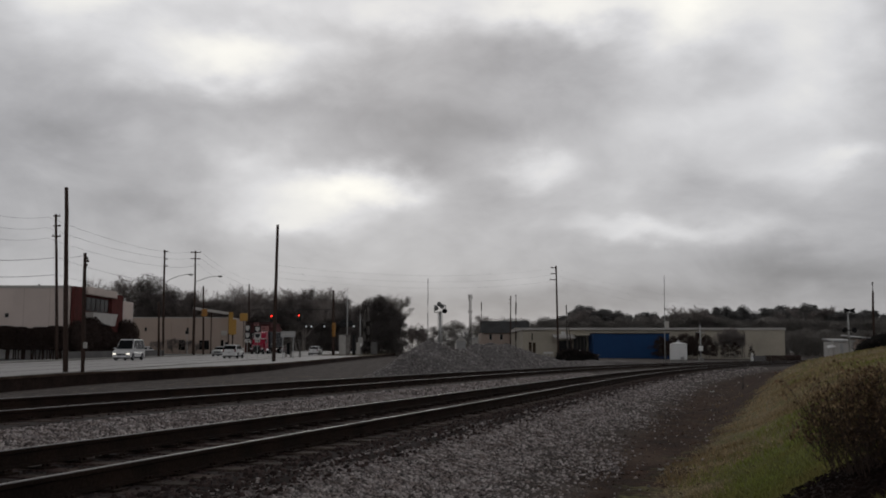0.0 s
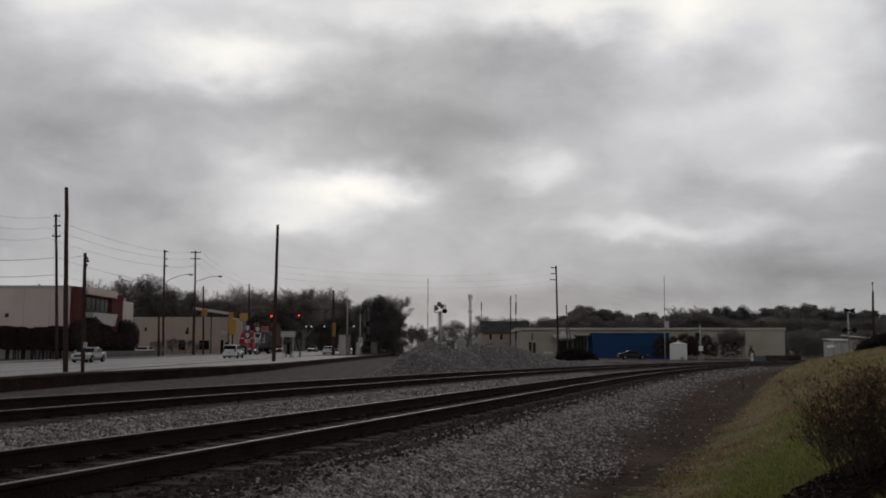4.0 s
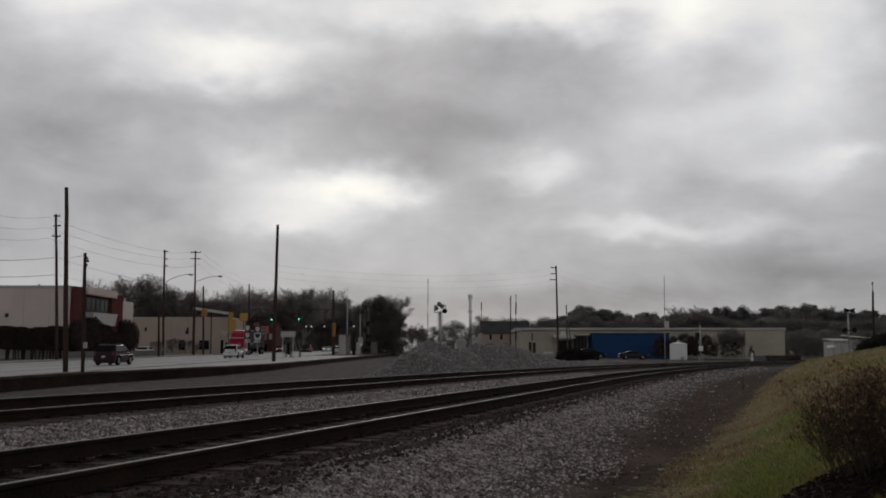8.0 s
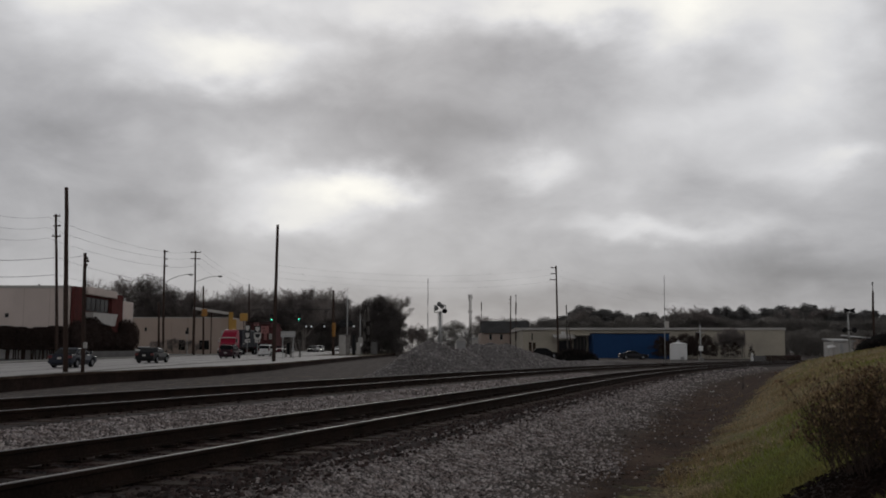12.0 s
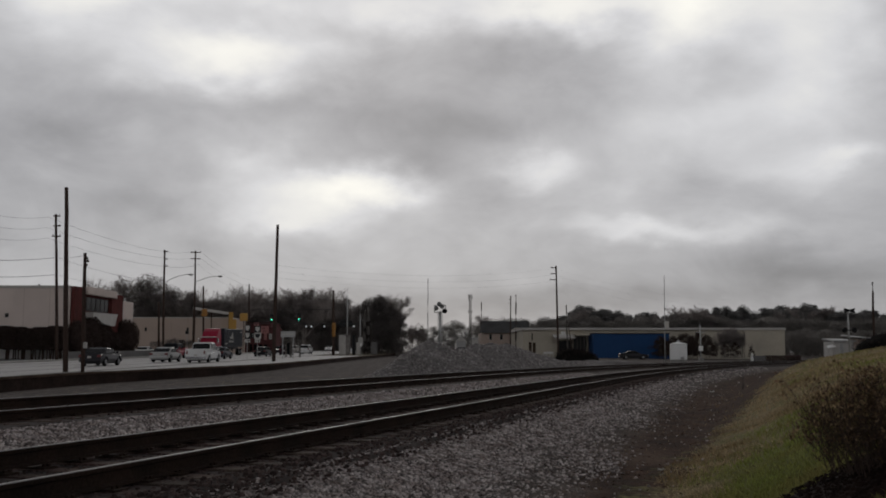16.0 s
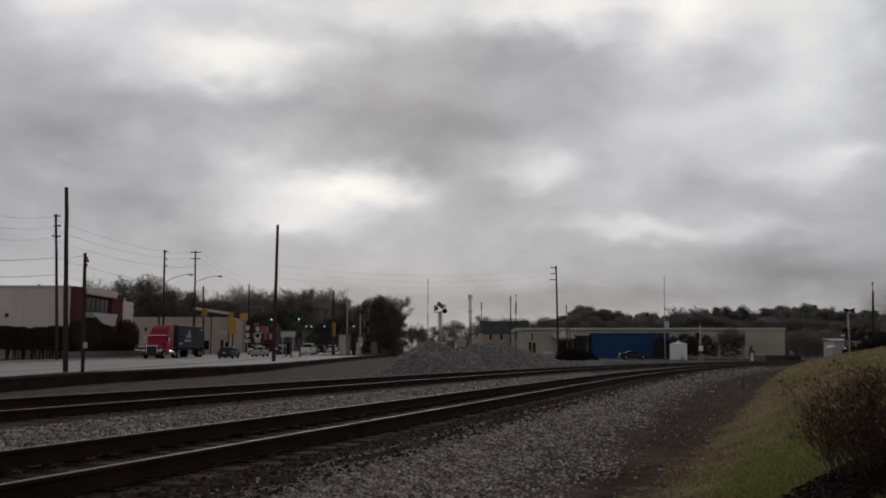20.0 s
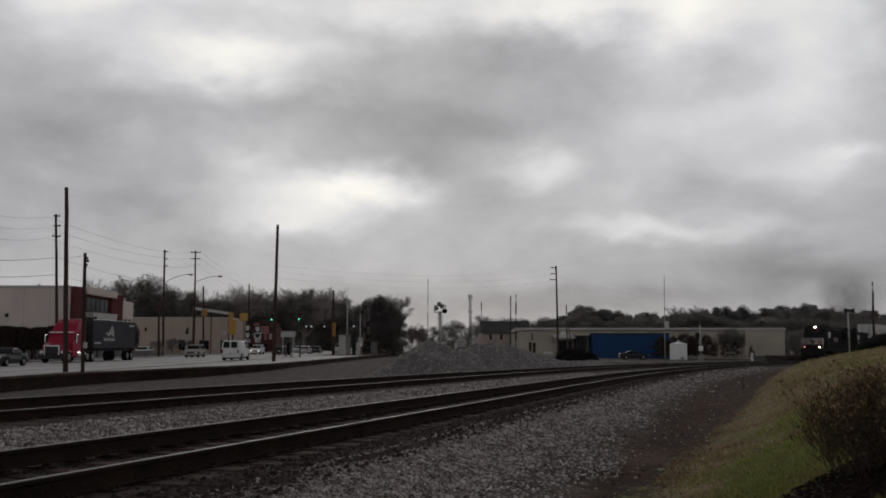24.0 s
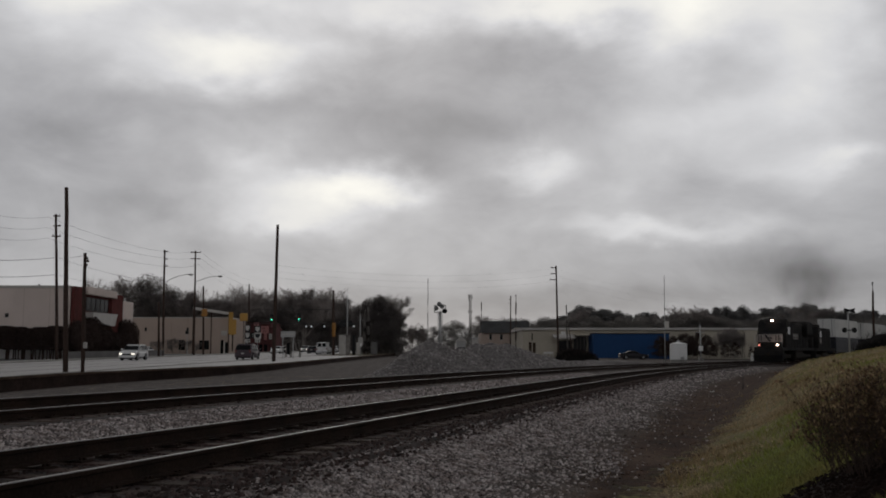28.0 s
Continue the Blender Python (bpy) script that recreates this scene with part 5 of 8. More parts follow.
def brick_house():
    y = 215.0
    k = y / 1710

    def X(p):
        return (p - 784) * k

    def Z(q):
        return 0.95 + (623 - q) * k
    root = thing("brick_building", (0, y, 0), 0, "long brown brick building behind the gravel heap", "building")
    part("wall", boxed(X(851), X(930), 0, 14, -0.4, Z(590)), "stucco_tan", root, "brown brick wall")
    bm = bmesh.new()
    outline(bm, [(-0.6, Z(590)), (7, Z(567)), (14.6, Z(590))], X(853), X(940))
    part("roof", bm, "roof_dark", root)
    for px in (866, 885, 906):
        window("window", root, X(px), X(px + 5), 0, Z(602), Z(591.5), 0)
    h = thing("small_house", (0, 260.0, 0), 0, "small pale house far behind the gravel heap", "house")
    kk = 260 / 1710
    part("wall", boxed((832 - 784) * kk, (851 - 784) * kk, 0, 8, -0.3, 0.95 + (623 - 601) * kk), "trim_white", h)
    part("roof", boxed((831 - 784) * kk, (852 - 784) * kk, -0.3, 8.3, 0.95 + (623 - 601) * kk, 0.95 + (623 - 598) * kk, bevel=0.1), "aluminium", h)
    h = thing("small_house", (0, 250.0, 0), 0, "small grey house with a gabled roof behind the heap", "house")
    kk = 250 / 1710
    part("wall", boxed((808 - 784) * kk, (824 - 784) * kk, 0, 7, -0.3, 0.95 + (623 - 604) * kk), "aluminium", h)
    bm = bmesh.new()
    x0, x1 = (807 - 784) * kk, (825 - 784) * kk
    zz0, zz1 = 0.95 + (623 - 604) * kk, 0.95 + (623 - 595) * kk
    vs = [bm.verts.new(p) for p in ((x0, -0.3, zz0), (x1, -0.3, zz0), ((x0 + x1) / 2, -0.3, zz1), (x0, 7.3, zz0), (x1, 7.3, zz0), ((x0 + x1) / 2, 7.3, zz1))]
    for f in ((0, 1, 2), (5, 4, 3), (0, 2, 5, 3), (2, 1, 4, 5), (1, 0, 3, 4)):
        bm.faces.new([vs[i] for i in f])
    part("roof", bm, "trim_white", h)


brick_house()


def side_shed():
    """Pale low building beyond the crossing, right of the line."""
    y = 215.0
    k = y / 1710
    root = thing("pale_shed", (0, y, 0), 0, "small white shed with a sloping roof and awning beyond the crossing", "shed")

    def X(p):
        return (p - 784) * k

    def Z(q):
        return 0.95 + (623 - q) * k
    part("wall", boxed(X(1477), X(1512), 0, 6, -0.5, Z(605)), "trim_white", root)
    bm = bmesh.new()
    outline(bm, [(-0.5, Z(605)), (-0.5, Z(603)), (6.4, Z(599)), (6.4, Z(601))], X(1475), X(1514))
    part("roof", bm, "aluminium", root)
    part("wing_roof", panel(bmesh.new(), [(X(1506), -1.2, Z(596)), (X(1548), -1.2, Z(600)), (X(1548), 5.0, Z(597)), (X(1506), 5.0, Z(593))], (0, 0, 1), 0.12), "white_paint", root, "white sloping wing roof")
    part("wing_wall", boxed(X(1512), X(1545), 0.5, 5, -0.5, Z(601)), "stucco_tan", root)
    part("awning", panel(bmesh.new(), [(X(1463), -0.9, Z(617)), (X(1478), -0.9, Z(614)), (X(1478), 1.0, Z(610)), (X(1466), 1.0, Z(613))], (0, 0, 1), 0.06), "white_paint", root, "small white awning")
    part("awning_post", tubed((X(1464.5), -0.7, -0.5), (X(1464.5), -0.7, Z(616.5)), 0.05, n=6), "aluminium", root)
    part("door", boxed(X(1487), X(1493), -0.05, 0.02, -0.3, Z(609)), "aluminium", root)


side_shed()


# ---- trees and shrubs ----
def branch_mesh(bm, a, d, length, r, depth, rng, tips, spread=0.6, n=5):
    """A tapered limb that forks; tips collects the ends of limbs and their directions."""
    p, segs = Vector(a), 3 if depth > 1 else 2
    for i in range(segs):
        d = (d + Vector((rng.gauss(0, 0.12), rng.gauss(0, 0.12), rng.gauss(0.05, 0.08)))).normalized()
        q = p + d * length / segs
        r1 = r * (1 - 0.25 / segs * (i + 1))
        tube(bm, p, q, r, r1, max(3, n))
        if depth <= 1:
            tips.append((q, d))
        if depth > 0 and (i > 0 or depth < 4):
            for _ in range(rng.choice((1, 2)) if depth > 1 else 2):
                ax = Vector((rng.gauss(0, 1), rng.gauss(0, 1), rng.gauss(0.1, 0.4))).normalized()
                branch_mesh(bm, q, (d + ax * spread * rng.uniform(0.7, 1.4)).normalized(), length * rng.uniform(0.5, 0.7), r1 * 0.6, depth - 1, rng, tips, spread, n - 1)
        p, r = q, r1
    tips.append((p, d))


def twig_cloud(tips, rng, total, size):
    """Fine twigs that carry on the limbs as slim slivers."""
    v, f = [], []
    for _ in range(total):
        p, d0 = rng.choice(tips)
        d = (d0 * 1.1 + Vector((rng.gauss(0, 0.5), rng.gauss(0, 0.5), rng.gauss(0.25, 0.4)))).normalized() * size * rng.uniform(0.5, 1.4)
        w = d.cross(Vector((rng.gauss(0, 1), rng.gauss(0, 1), rng.gauss(0, 1)))).normalized() * 0.02
        b = p + d
        i = len(v)
        v += [p - w, p + w, b]
        f.append((i, i + 1, i + 2))
        for _ in range(3):
            c = p.lerp(b, rng.uniform(0.2, 0.8))
            e = c + (d.normalized() + Vector((rng.gauss(0, 0.7), rng.gauss(0, 0.7), rng.gauss(0.1, 0.5)))).normalized() * size * 0.55
            i = len(v)
            v += [c - w * 0.7, c + w * 0.7, e]
            f.append((i, i + 1, i + 2))
    return v, f


def bare_tree(seed, height, label):
    rng = random.Random(seed)
    root = thing("bare_tree", (0, -400, -20), 0, label, "tree", "bare winter trees")
    bm, tips = bmesh.new(), []
    branch_mesh(bm, (0, 0, -0.3), Vector((0, 0, 1)), height * 0.42, height * 0.016, 4, rng, tips, 0.55, 6)
    top = max(v.co.z for v in bm.verts)
    k = height * 0.95 / top
    bmesh.ops.scale(bm, vec=(k, k, k), verts=bm.verts[:])
    part("trunk", bm, "bark", root)
    v, f = twig_cloud([(p * k, d) for p, d in tips], rng, 1700, height * 0.07)
    raw("crown", v, f, "twig", root)
    return root


def leaf_cloud(clumps, rng, per, leaf, flat=0.8):
    """Many small leaves in clumps. clumps: centre, radius."""
    v, f = [], []
    for c, r in clumps:
        for _ in range(per):
            d = Vector((rng.gauss(0, 1), rng.gauss(0, 1), rng.gauss(0, 1)))
            d = d.normalized() * r * rng.random() ** 0.4
            d.z *= flat
            a = c + d
            t1 = Vector((rng.gauss(0, 1), rng.gauss(0, 1), rng.gauss(0, 1))).normalized() * leaf * rng.uniform(0.6, 1.3)
            t2 = t1.cross(Vector((rng.gauss(0, 1), rng.gauss(0, 1), rng.gauss(0, 1)))).normalized() * leaf * rng.uniform(0.3, 0.6)
            i = len(v)
            v += [a - t1, a + t2, a + t1, a - t2]
            f.append((i, i + 1, i + 2, i + 3))
    return v, f


def evergreen(seed, height, width, label, kind="broad", mat="evergreen", per=220, leaf=0.0125):
    rng = random.Random(seed)
    root = thing("evergreen_tree" if kind == "broad" else "pine_tree", (0, -400, -20), 0, label, "tree", "evergreen trees")
    bm = bmesh.new()
    lean = Vector((rng.uniform(-0.05, 0.05), rng.uniform(-0.05, 0.05), 1))
    tube(bm, (0, 0, -0.4), lean * height * 0.55, height * 0.02, height * 0.012, 7)
    tube(bm, lean * height * 0.55, lean * height * 0.95, height * 0.012, height * 0.003, 6)
    clumps = []
    n = 34 if kind == "broad" else 30
    for i in range(n):
        t = (i + 0.5) / n
        if kind == "broad":
            z = height * (0.12 + 0.86 * t)
            r = width * 0.5 * math.sin(math.pi * min(1, 0.12 + 0.88 * t) ** 0.8) ** 0.6
            cr = height * rng.uniform(0.10, 0.16)
        else:
            z = height * (0.38 + 0.6 * t)
            r = width * 0.5 * (1 - t) ** 0.6 * rng.uniform(0.5, 1.1)
            cr = height * rng.uniform(0.055, 0.10)
        a = rng.uniform(0, 6.283)
        rr = r * rng.uniform(0.35, 1.0)
        c = lean * z + Vector((math.cos(a) * rr, math.sin(a) * rr, 0))
        tube(bm, lean * (z - height * 0.05), c, height * 0.006, height * 0.002, 4)
        clumps.append((c, cr))
    part("trunk", bm, "bark", root)
    v, f = leaf_cloud(clumps, rng, per, height * leaf)
    raw("crown", v, f, mat, root)
    return root


BARE = [bare_tree(s, 12.0, "tall leafless tree with fine grey twigs") for s in (1, 2, 3, 4)]
# BROAD, SCRUB and PINE crowns have distance haze in their leaf colour
BROAD = [evergreen(s, 10.0, 9.0, "dense dark evergreen tree with an uneven rounded crown") for s in (5, 6, 7)]
DARK = [evergreen(s, 10.0, 9.0, "dense blackish evergreen shrub against the warehouse", mat="hedge", per=420, leaf=0.0110) for s in (17, 18)]
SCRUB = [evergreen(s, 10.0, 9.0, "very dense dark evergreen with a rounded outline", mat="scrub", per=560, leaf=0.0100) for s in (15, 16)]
PINE = [evergreen(s, 12.0, 6.5, "dark pine tree with a clumpy crown", "pine", "pine", 280, 0.0105) for s in (8, 9, 10, 11)]
RNG = random.Random(21)


def plant(protos, px, y, top, z=None, wide=1.0, sink=0.0):
    """A copy at the bearing px and distance y whose crown reaches the height top (metres)."""
    ob = RNG.choice(protos)
    x = px
    g = ground_z(x, y) if z is None else z
    base = 12.0 if ob["category"] and ob.name.startswith(("bare", "pine")) else 10.0
    s = (top - g) / base
    m = Matrix.LocRotScale((x, y, g - sink), Euler((0, 0, RNG.uniform(0, 6.28))), (s * wide, s * wide, s))
    return copy_thing(ob, m)


def grove(protos, y, spots, wide=1.0, jitter=6.0):
    """spots: bearing as x per metre of distance, height over the horizon per metre of distance."""
    for b, h in spots:
        yy = y + RNG.uniform(-jitter, jitter)
        plant(protos, b * yy, yy, 0.95 + h * yy, 0.0, wide * RNG.uniform(0.9, 1.15))


def spots(rows):
    return [((x - 784) / 1710, (623 - t) / 1710) for x, t in rows]


# behind the tan building and along the road
grove(BARE, 226, spots([(196, 497), (212, 489), (228, 490), (244, 496), (296, 512), (316, 512), (338, 516), (352, 512), (366, 512), (384, 506), (402, 508), (418, 516), (430, 512)]), 1.25)
grove(BARE, 272, spots([(440, 512), (456, 505), (474, 512), (500, 508), (520, 504), (536, 510), (530, 522), (512, 520), (468, 520), (486, 514), (446, 526), (494, 530), (524, 534), (462, 534), (540, 530)]), 1.25)
grove(BARE, 345, spots([(546, 512), (556, 512), (572, 510), (586, 514), (604, 526), (564, 522), (552, 534), (576, 540), (600, 540), (594, 522), (580, 530), (616, 532)]), 1.3)
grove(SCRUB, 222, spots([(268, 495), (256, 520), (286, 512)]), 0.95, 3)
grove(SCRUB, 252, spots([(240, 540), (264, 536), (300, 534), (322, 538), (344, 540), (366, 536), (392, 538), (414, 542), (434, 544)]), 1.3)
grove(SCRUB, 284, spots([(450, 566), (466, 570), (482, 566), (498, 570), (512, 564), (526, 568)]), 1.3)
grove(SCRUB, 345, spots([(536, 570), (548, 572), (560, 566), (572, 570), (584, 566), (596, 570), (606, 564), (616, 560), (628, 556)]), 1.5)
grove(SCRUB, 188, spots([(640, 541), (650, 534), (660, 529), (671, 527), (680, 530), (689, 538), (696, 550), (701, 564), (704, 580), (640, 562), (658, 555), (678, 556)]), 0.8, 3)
grove(BARE, 196, spots([(664, 521), (690, 523), (724, 574), (738, 572), (752, 580)]), 1.0)
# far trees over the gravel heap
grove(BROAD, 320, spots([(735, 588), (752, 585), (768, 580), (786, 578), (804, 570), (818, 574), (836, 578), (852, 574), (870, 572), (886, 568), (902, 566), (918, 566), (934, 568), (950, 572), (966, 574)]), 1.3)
grove(BARE, 315, spots([(868, 556), (884, 560), (942, 560), (956, 566), (728, 576)]), 1.2)
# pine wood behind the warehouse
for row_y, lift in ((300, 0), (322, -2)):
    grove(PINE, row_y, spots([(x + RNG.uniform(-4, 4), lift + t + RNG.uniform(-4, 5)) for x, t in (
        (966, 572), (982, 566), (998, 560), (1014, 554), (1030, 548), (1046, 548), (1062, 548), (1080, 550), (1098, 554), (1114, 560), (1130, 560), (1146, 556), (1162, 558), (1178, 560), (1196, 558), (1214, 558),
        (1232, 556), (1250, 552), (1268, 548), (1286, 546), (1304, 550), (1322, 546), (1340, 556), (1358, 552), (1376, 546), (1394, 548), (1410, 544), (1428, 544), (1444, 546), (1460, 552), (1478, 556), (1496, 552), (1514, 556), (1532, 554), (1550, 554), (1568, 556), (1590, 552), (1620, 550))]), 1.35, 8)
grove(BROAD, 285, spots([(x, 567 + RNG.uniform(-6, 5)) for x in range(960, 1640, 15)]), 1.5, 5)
grove(BARE, 292, spots([(1020, 545), (1200, 545), (1216, 540), (1236, 542), (1430, 540), (1444, 541), (1398, 548), (1160, 552), (1262, 546)]), 1.15)
# scrub beside the warehouse and the signal hut
grove(BARE, 172, spots([(1282, 582), (1290, 584), (1296, 580), (1303, 586), (1308, 584), (1268, 590), (1314, 592), (1286, 600), (1300, 602), (1276, 596), (1279, 580), (1287, 578), (1293, 582), (1299, 579), (1306, 580), (1312, 586), (1318, 596), (1326, 606), (1284, 590), (1292, 590), (1302, 592), (1310, 598)]), 0.8, 2)
grove(BARE, 189, spots([(274, 603), (284, 600), (296, 598), (308, 602), (318, 598), (330, 600), (344, 603)]), 1.1, 1)
grove(DARK, 168, spots([(1168, 596), (1174, 600), (1180, 604), (1170, 612), (1178, 614), (1190, 596), (1204, 594), (1216, 592), (1226, 596), (1234, 589), (1222, 606), (1212, 606), (1250, 594), (1256, 604), (1262, 612), (1284, 610), (1300, 606), (1330, 618)]), 0.95, 2)
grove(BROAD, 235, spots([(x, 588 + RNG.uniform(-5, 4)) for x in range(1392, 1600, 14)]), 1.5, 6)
for ob in BARE + BROAD + DARK + SCRUB + PINE:
    for o in (*ob.children_recursive, ob):
        bpy.data.objects.remove(o)


# ---- hedges and clipped bushes by the office ----
def clipped_bush(name, at, rx, ry, h, label, seed, stems=True, leaf=0.10, n=3300, mat="hedge"):
    rng = random.Random(seed)
    root = thing(name, at, 0, label, "hedge" if "hedge" in name else "bush", "clipped shrubs before the office")
    v, f = [], []
    lo = 0.32 * h if stems else 0.05 * h
    for _ in range(n):
        if "hedge" in name:
            a = Vector((rng.uniform(-rx, rx), rng.uniform(-ry, ry), rng.uniform(lo, h)))
            k = rng.choice((0, 1, 1, 2))
            if k == 0:
                a.x = rng.choice((-rx, rx)) * rng.uniform(0.9, 1.02)
            elif k == 1:
                a.y = -ry * rng.uniform(0.85, 1.05)
            else:
                a.z = h * rng.uniform(0.95, 1.03)
        else:
            d = Vector((rng.gauss(0, 1), rng.gauss(0, 1), rng.gauss(0, 1))).normalized() * rng.uniform(0.82, 1.04)
            a = Vector((d.x * rx, d.y * ry, lo + (h - lo) * 0.5 * (1 + d.z)))
        t1 = Vector((rng.gauss(0, 1), rng.gauss(0, 1), rng.gauss(0, 1))).normalized() * leaf * rng.uniform(0.7, 1.4)
        t2 = t1.cross(Vector((rng.gauss(0, 1), rng.gauss(0, 1), rng.gauss(0, 1)))).normalized() * leaf * 0.6
        i = len(v)
        v += [a - t1, a + t2, a + t1, a - t2]
        f.append((i, i + 1, i + 2, i + 3))
    raw("foliage", v, f, mat, root)
    bm = bmesh.new()
    if "hedge" in name:
        box(bm, -rx * 0.86, rx * 0.86, -ry * 0.75, ry * 0.75, lo + 0.1, h * 0.93)
    else:
        bmesh.ops.create_icosphere(bm, subdivisions=2, radius=1, matrix=Matrix.LocRotScale((0, 0, (lo + h) / 2), None, (rx * 0.86, ry * 0.86, (h - lo) * 0.43)))
    part("inner_foliage", bm, mat, root)
    for i in range(3 if stems else 1):
        sx = rng.uniform(-rx, rx) * 0.8 if stems else 0
        part("stem", tubed((sx, 0, -0.2), (sx + rng.uniform(-0.2, 0.2), 0, lo + 0.4), 0.10, 0.08, 6), "pole", root)


rng_h = random.Random(5)
for i in range(11):
    px = -20 + 13 * i
    x, y = px - 784, 112.5 + rng_h.uniform(-0.3, 0.3)
    x *= y / 1710
    clipped_bush("hedge", (x, y, road_z(y)), 0.62, 0.9, 0.95 + (41 + rng_h.uniform(-3, 3)) * y / 1710 - road_z(y), "tall clipped dark hedge plant on bare stems", 40 + i)
for px, rx, top, y in ((136, 1.5, 568, 114.2), (158, 1.7, 560, 118.5), (180, 1.4, 572, 123), (150, 1.2, 590, 116), (222, 1.8, 566, 131), (198, 1.5, 588, 127)):
    clipped_bush("round_bush", ((px - 784) * y / 1710, y, road_z(y)), rx, 1.3, 0.95 + (623 - top) * y / 1710 - road_z(y), "large dark rounded evergreen bush by the entrance", px, False)


# ---- dark heap and clutter by the warehouse ----
def dark_heap(at, lx, ly, h, label, mat="heap"):
    bm = bmesh.new()
    rows = []
    for j in range(13):
        row = []
        for i in range(25):
            a, b = -1 + i / 12, -1 + j / 6
            f = max(0, 1 - (abs(a) ** 2.4 + b * b)) ** 0.5
            skew = 1.0 - 0.25 * a
            row.append(bm.verts.new((a * lx, b * ly, h * f * skew * (1 + 0.25 * noise.noise((a * 4, b * 4, at[0])))-0.1)))
        rows.append(row)
    for p, q in zip(rows, rows[1:]):
        for i in range(24):
            bm.faces.new((p[i], p[i + 1], q[i + 1], q[i]))
    ob = part("dark_mound" if mat == "heap" else "gravel_spill", bm, mat, smooth=True)
    ob.matrix_basis = pose(*at)
    if mat == "heap":
        rng = random.Random(31)
        tips = [(v.co.copy(), Vector((rng.gauss(0, 0.6), rng.gauss(0, 0.6), 0.6)).normalized()) for v in ob.data.vertices if v.co.z > 0.05]
        v, f = twig_cloud(tips, rng, 900, h * 0.35)
        raw("brushwood", v, f, "brush", ob)
    tagged(ob, label, "heap")


dark_heap((13.85, 100.00, 0.14), 2.3, 1.2, 0.95, "low heap of dark brushwood and earth beside the track")
dark_heap((16.9, 96.0, ground_z(16.9, 96.0) - 0.05), 5.6, 1.6, 0.62, "low spill of pale gravel before the dark heap", "ballast")
dark_heap((55.0, 112.0, ground_z(55.0, 112.0) - 0.3), 7.5, 3.0, 2.4, "dark earth mound beyond the grassy bank")


def tie_stack():
    root = thing("tie_stack", (51.24, 146.0, ground_z(51.24, 146.0)), -35, "long low stack of dark timber ties beside the track", "stack")
    rng = random.Random(2)
    for k in range(4):
        for i in range(2):
            for j in range(2):
                part("tie", boxed(-2.7 + i * 2.75 + rng.uniform(-.06, .06), -0.05 + i * 2.75, -0.3 + j * 0.31, -0.02 + j * 0.31, 0.02 + k * 0.24, 0.24 + k * 0.24, bevel=0.02), "tie", root)


tie_stack()
block = boxed(-0.95, 0.95, -0.6, 0.6, -0.2, 0.9, bevel=0.04)
ob = part("concrete_block", block, "low_wall")
ob.matrix_basis = pose(47.6, 146.0, ground_z(47.6, 146.0))
tagged(ob, "grey concrete block beside the dark timber stack", "block")


# ---- road vehicles: +y is forward, the origin on the ground under the middle ----
WHEELS = {}


def wheel(parent, x, y, r, w, rim="rim"):
    s = 1 if x > 0 else -1
    m = Matrix.Rotation(radians(90), 4, "Y")
    bm = bmesh.new()
    bmesh.ops.create_cone(bm, cap_ends=True, segments=20, radius1=r, radius2=r, depth=w, matrix=m)
    bmesh.ops.bevel(bm, geom=[e for e in bm.edges if len(e.link_faces) == 2 and any(len(f.verts) > 4 for f in e.link_faces)], offset=r * 0.08, segments=1, affect="EDGES")
    wh = part("wheel", bm, "rubber", parent, "black tyre with a metal rim")
    wh.location = (x, y, r)
    bm = bmesh.new()
    bmesh.ops.create_cone(bm, cap_ends=True, segments=16, radius1=r * 0.62, radius2=r * 0.5, depth=0.03, matrix=Matrix.Translation((s * (w / 2 + 0.005), 0, 0)) @ Matrix.Rotation(radians(90 * s), 4, "Y"))
    for i in range(5):
        bmesh.ops.create_cube(bm, size=1, matrix=Matrix.Translation((s * (w / 2 + 0.02), 0, 0)) @ Matrix.Rotation(i * 1.2566, 4, "X") @ Matrix.Translation((0, 0, r * 0.3)) @ Matrix.Diagonal((0.02, r * 0.14, r * 0.5, 1)))
    part("rim", bm, rim, wh)
    WHEELS.setdefault(parent.name, []).append((wh, x, y, r))


def soften(bm, offset, segments=2):
    """Rounds the long edges of a pressed-steel shape."""
    es = [e for e in bm.edges if len(e.link_faces) == 2 and e.calc_face_angle(0) > 0.45]
    bmesh.ops.bevel(bm, geom=es, offset=offset, segments=segments, affect="EDGES", clamp_overlap=True)
    return bm


STYLES = {
    # length, width, height, bonnet z, belt z, boot z, cabin: rear foot, rear top, front top, front foot (fractions of the length from the middle)
    "sedan": (4.75, 1.80, 1.43, 0.90, 0.95, 0.98, -0.37, -0.17, 0.04, 0.21),
    "suv": (4.55, 1.82, 1.68, 1.03, 1.08, 1.08, -0.48, -0.37, 0.05, 0.24),
    "hatch": (4.2, 1.75, 1.52, 0.95, 1.0, 1.02, -0.475, -0.36, 0.10, 0.27),
    "minivan": (5.0, 1.95, 1.74, 1.0, 1.06, 1.08, -0.48, -0.37, 0.12, 0.34),
    "van": (5.6, 2.02, 2.10, 1.20, 1.25, 1.22, -0.492, -0.475, 0.21, 0.33),
    "hightop": (5.0, 2.0, 2.26, 1.12, 1.18, 1.2, -0.49, -0.45, 0.12, 0.30),
    "pickup": (5.7, 1.98, 1.88, 1.12, 1.16, 1.12, -0.16, -0.14, 0.12, 0.22),
}


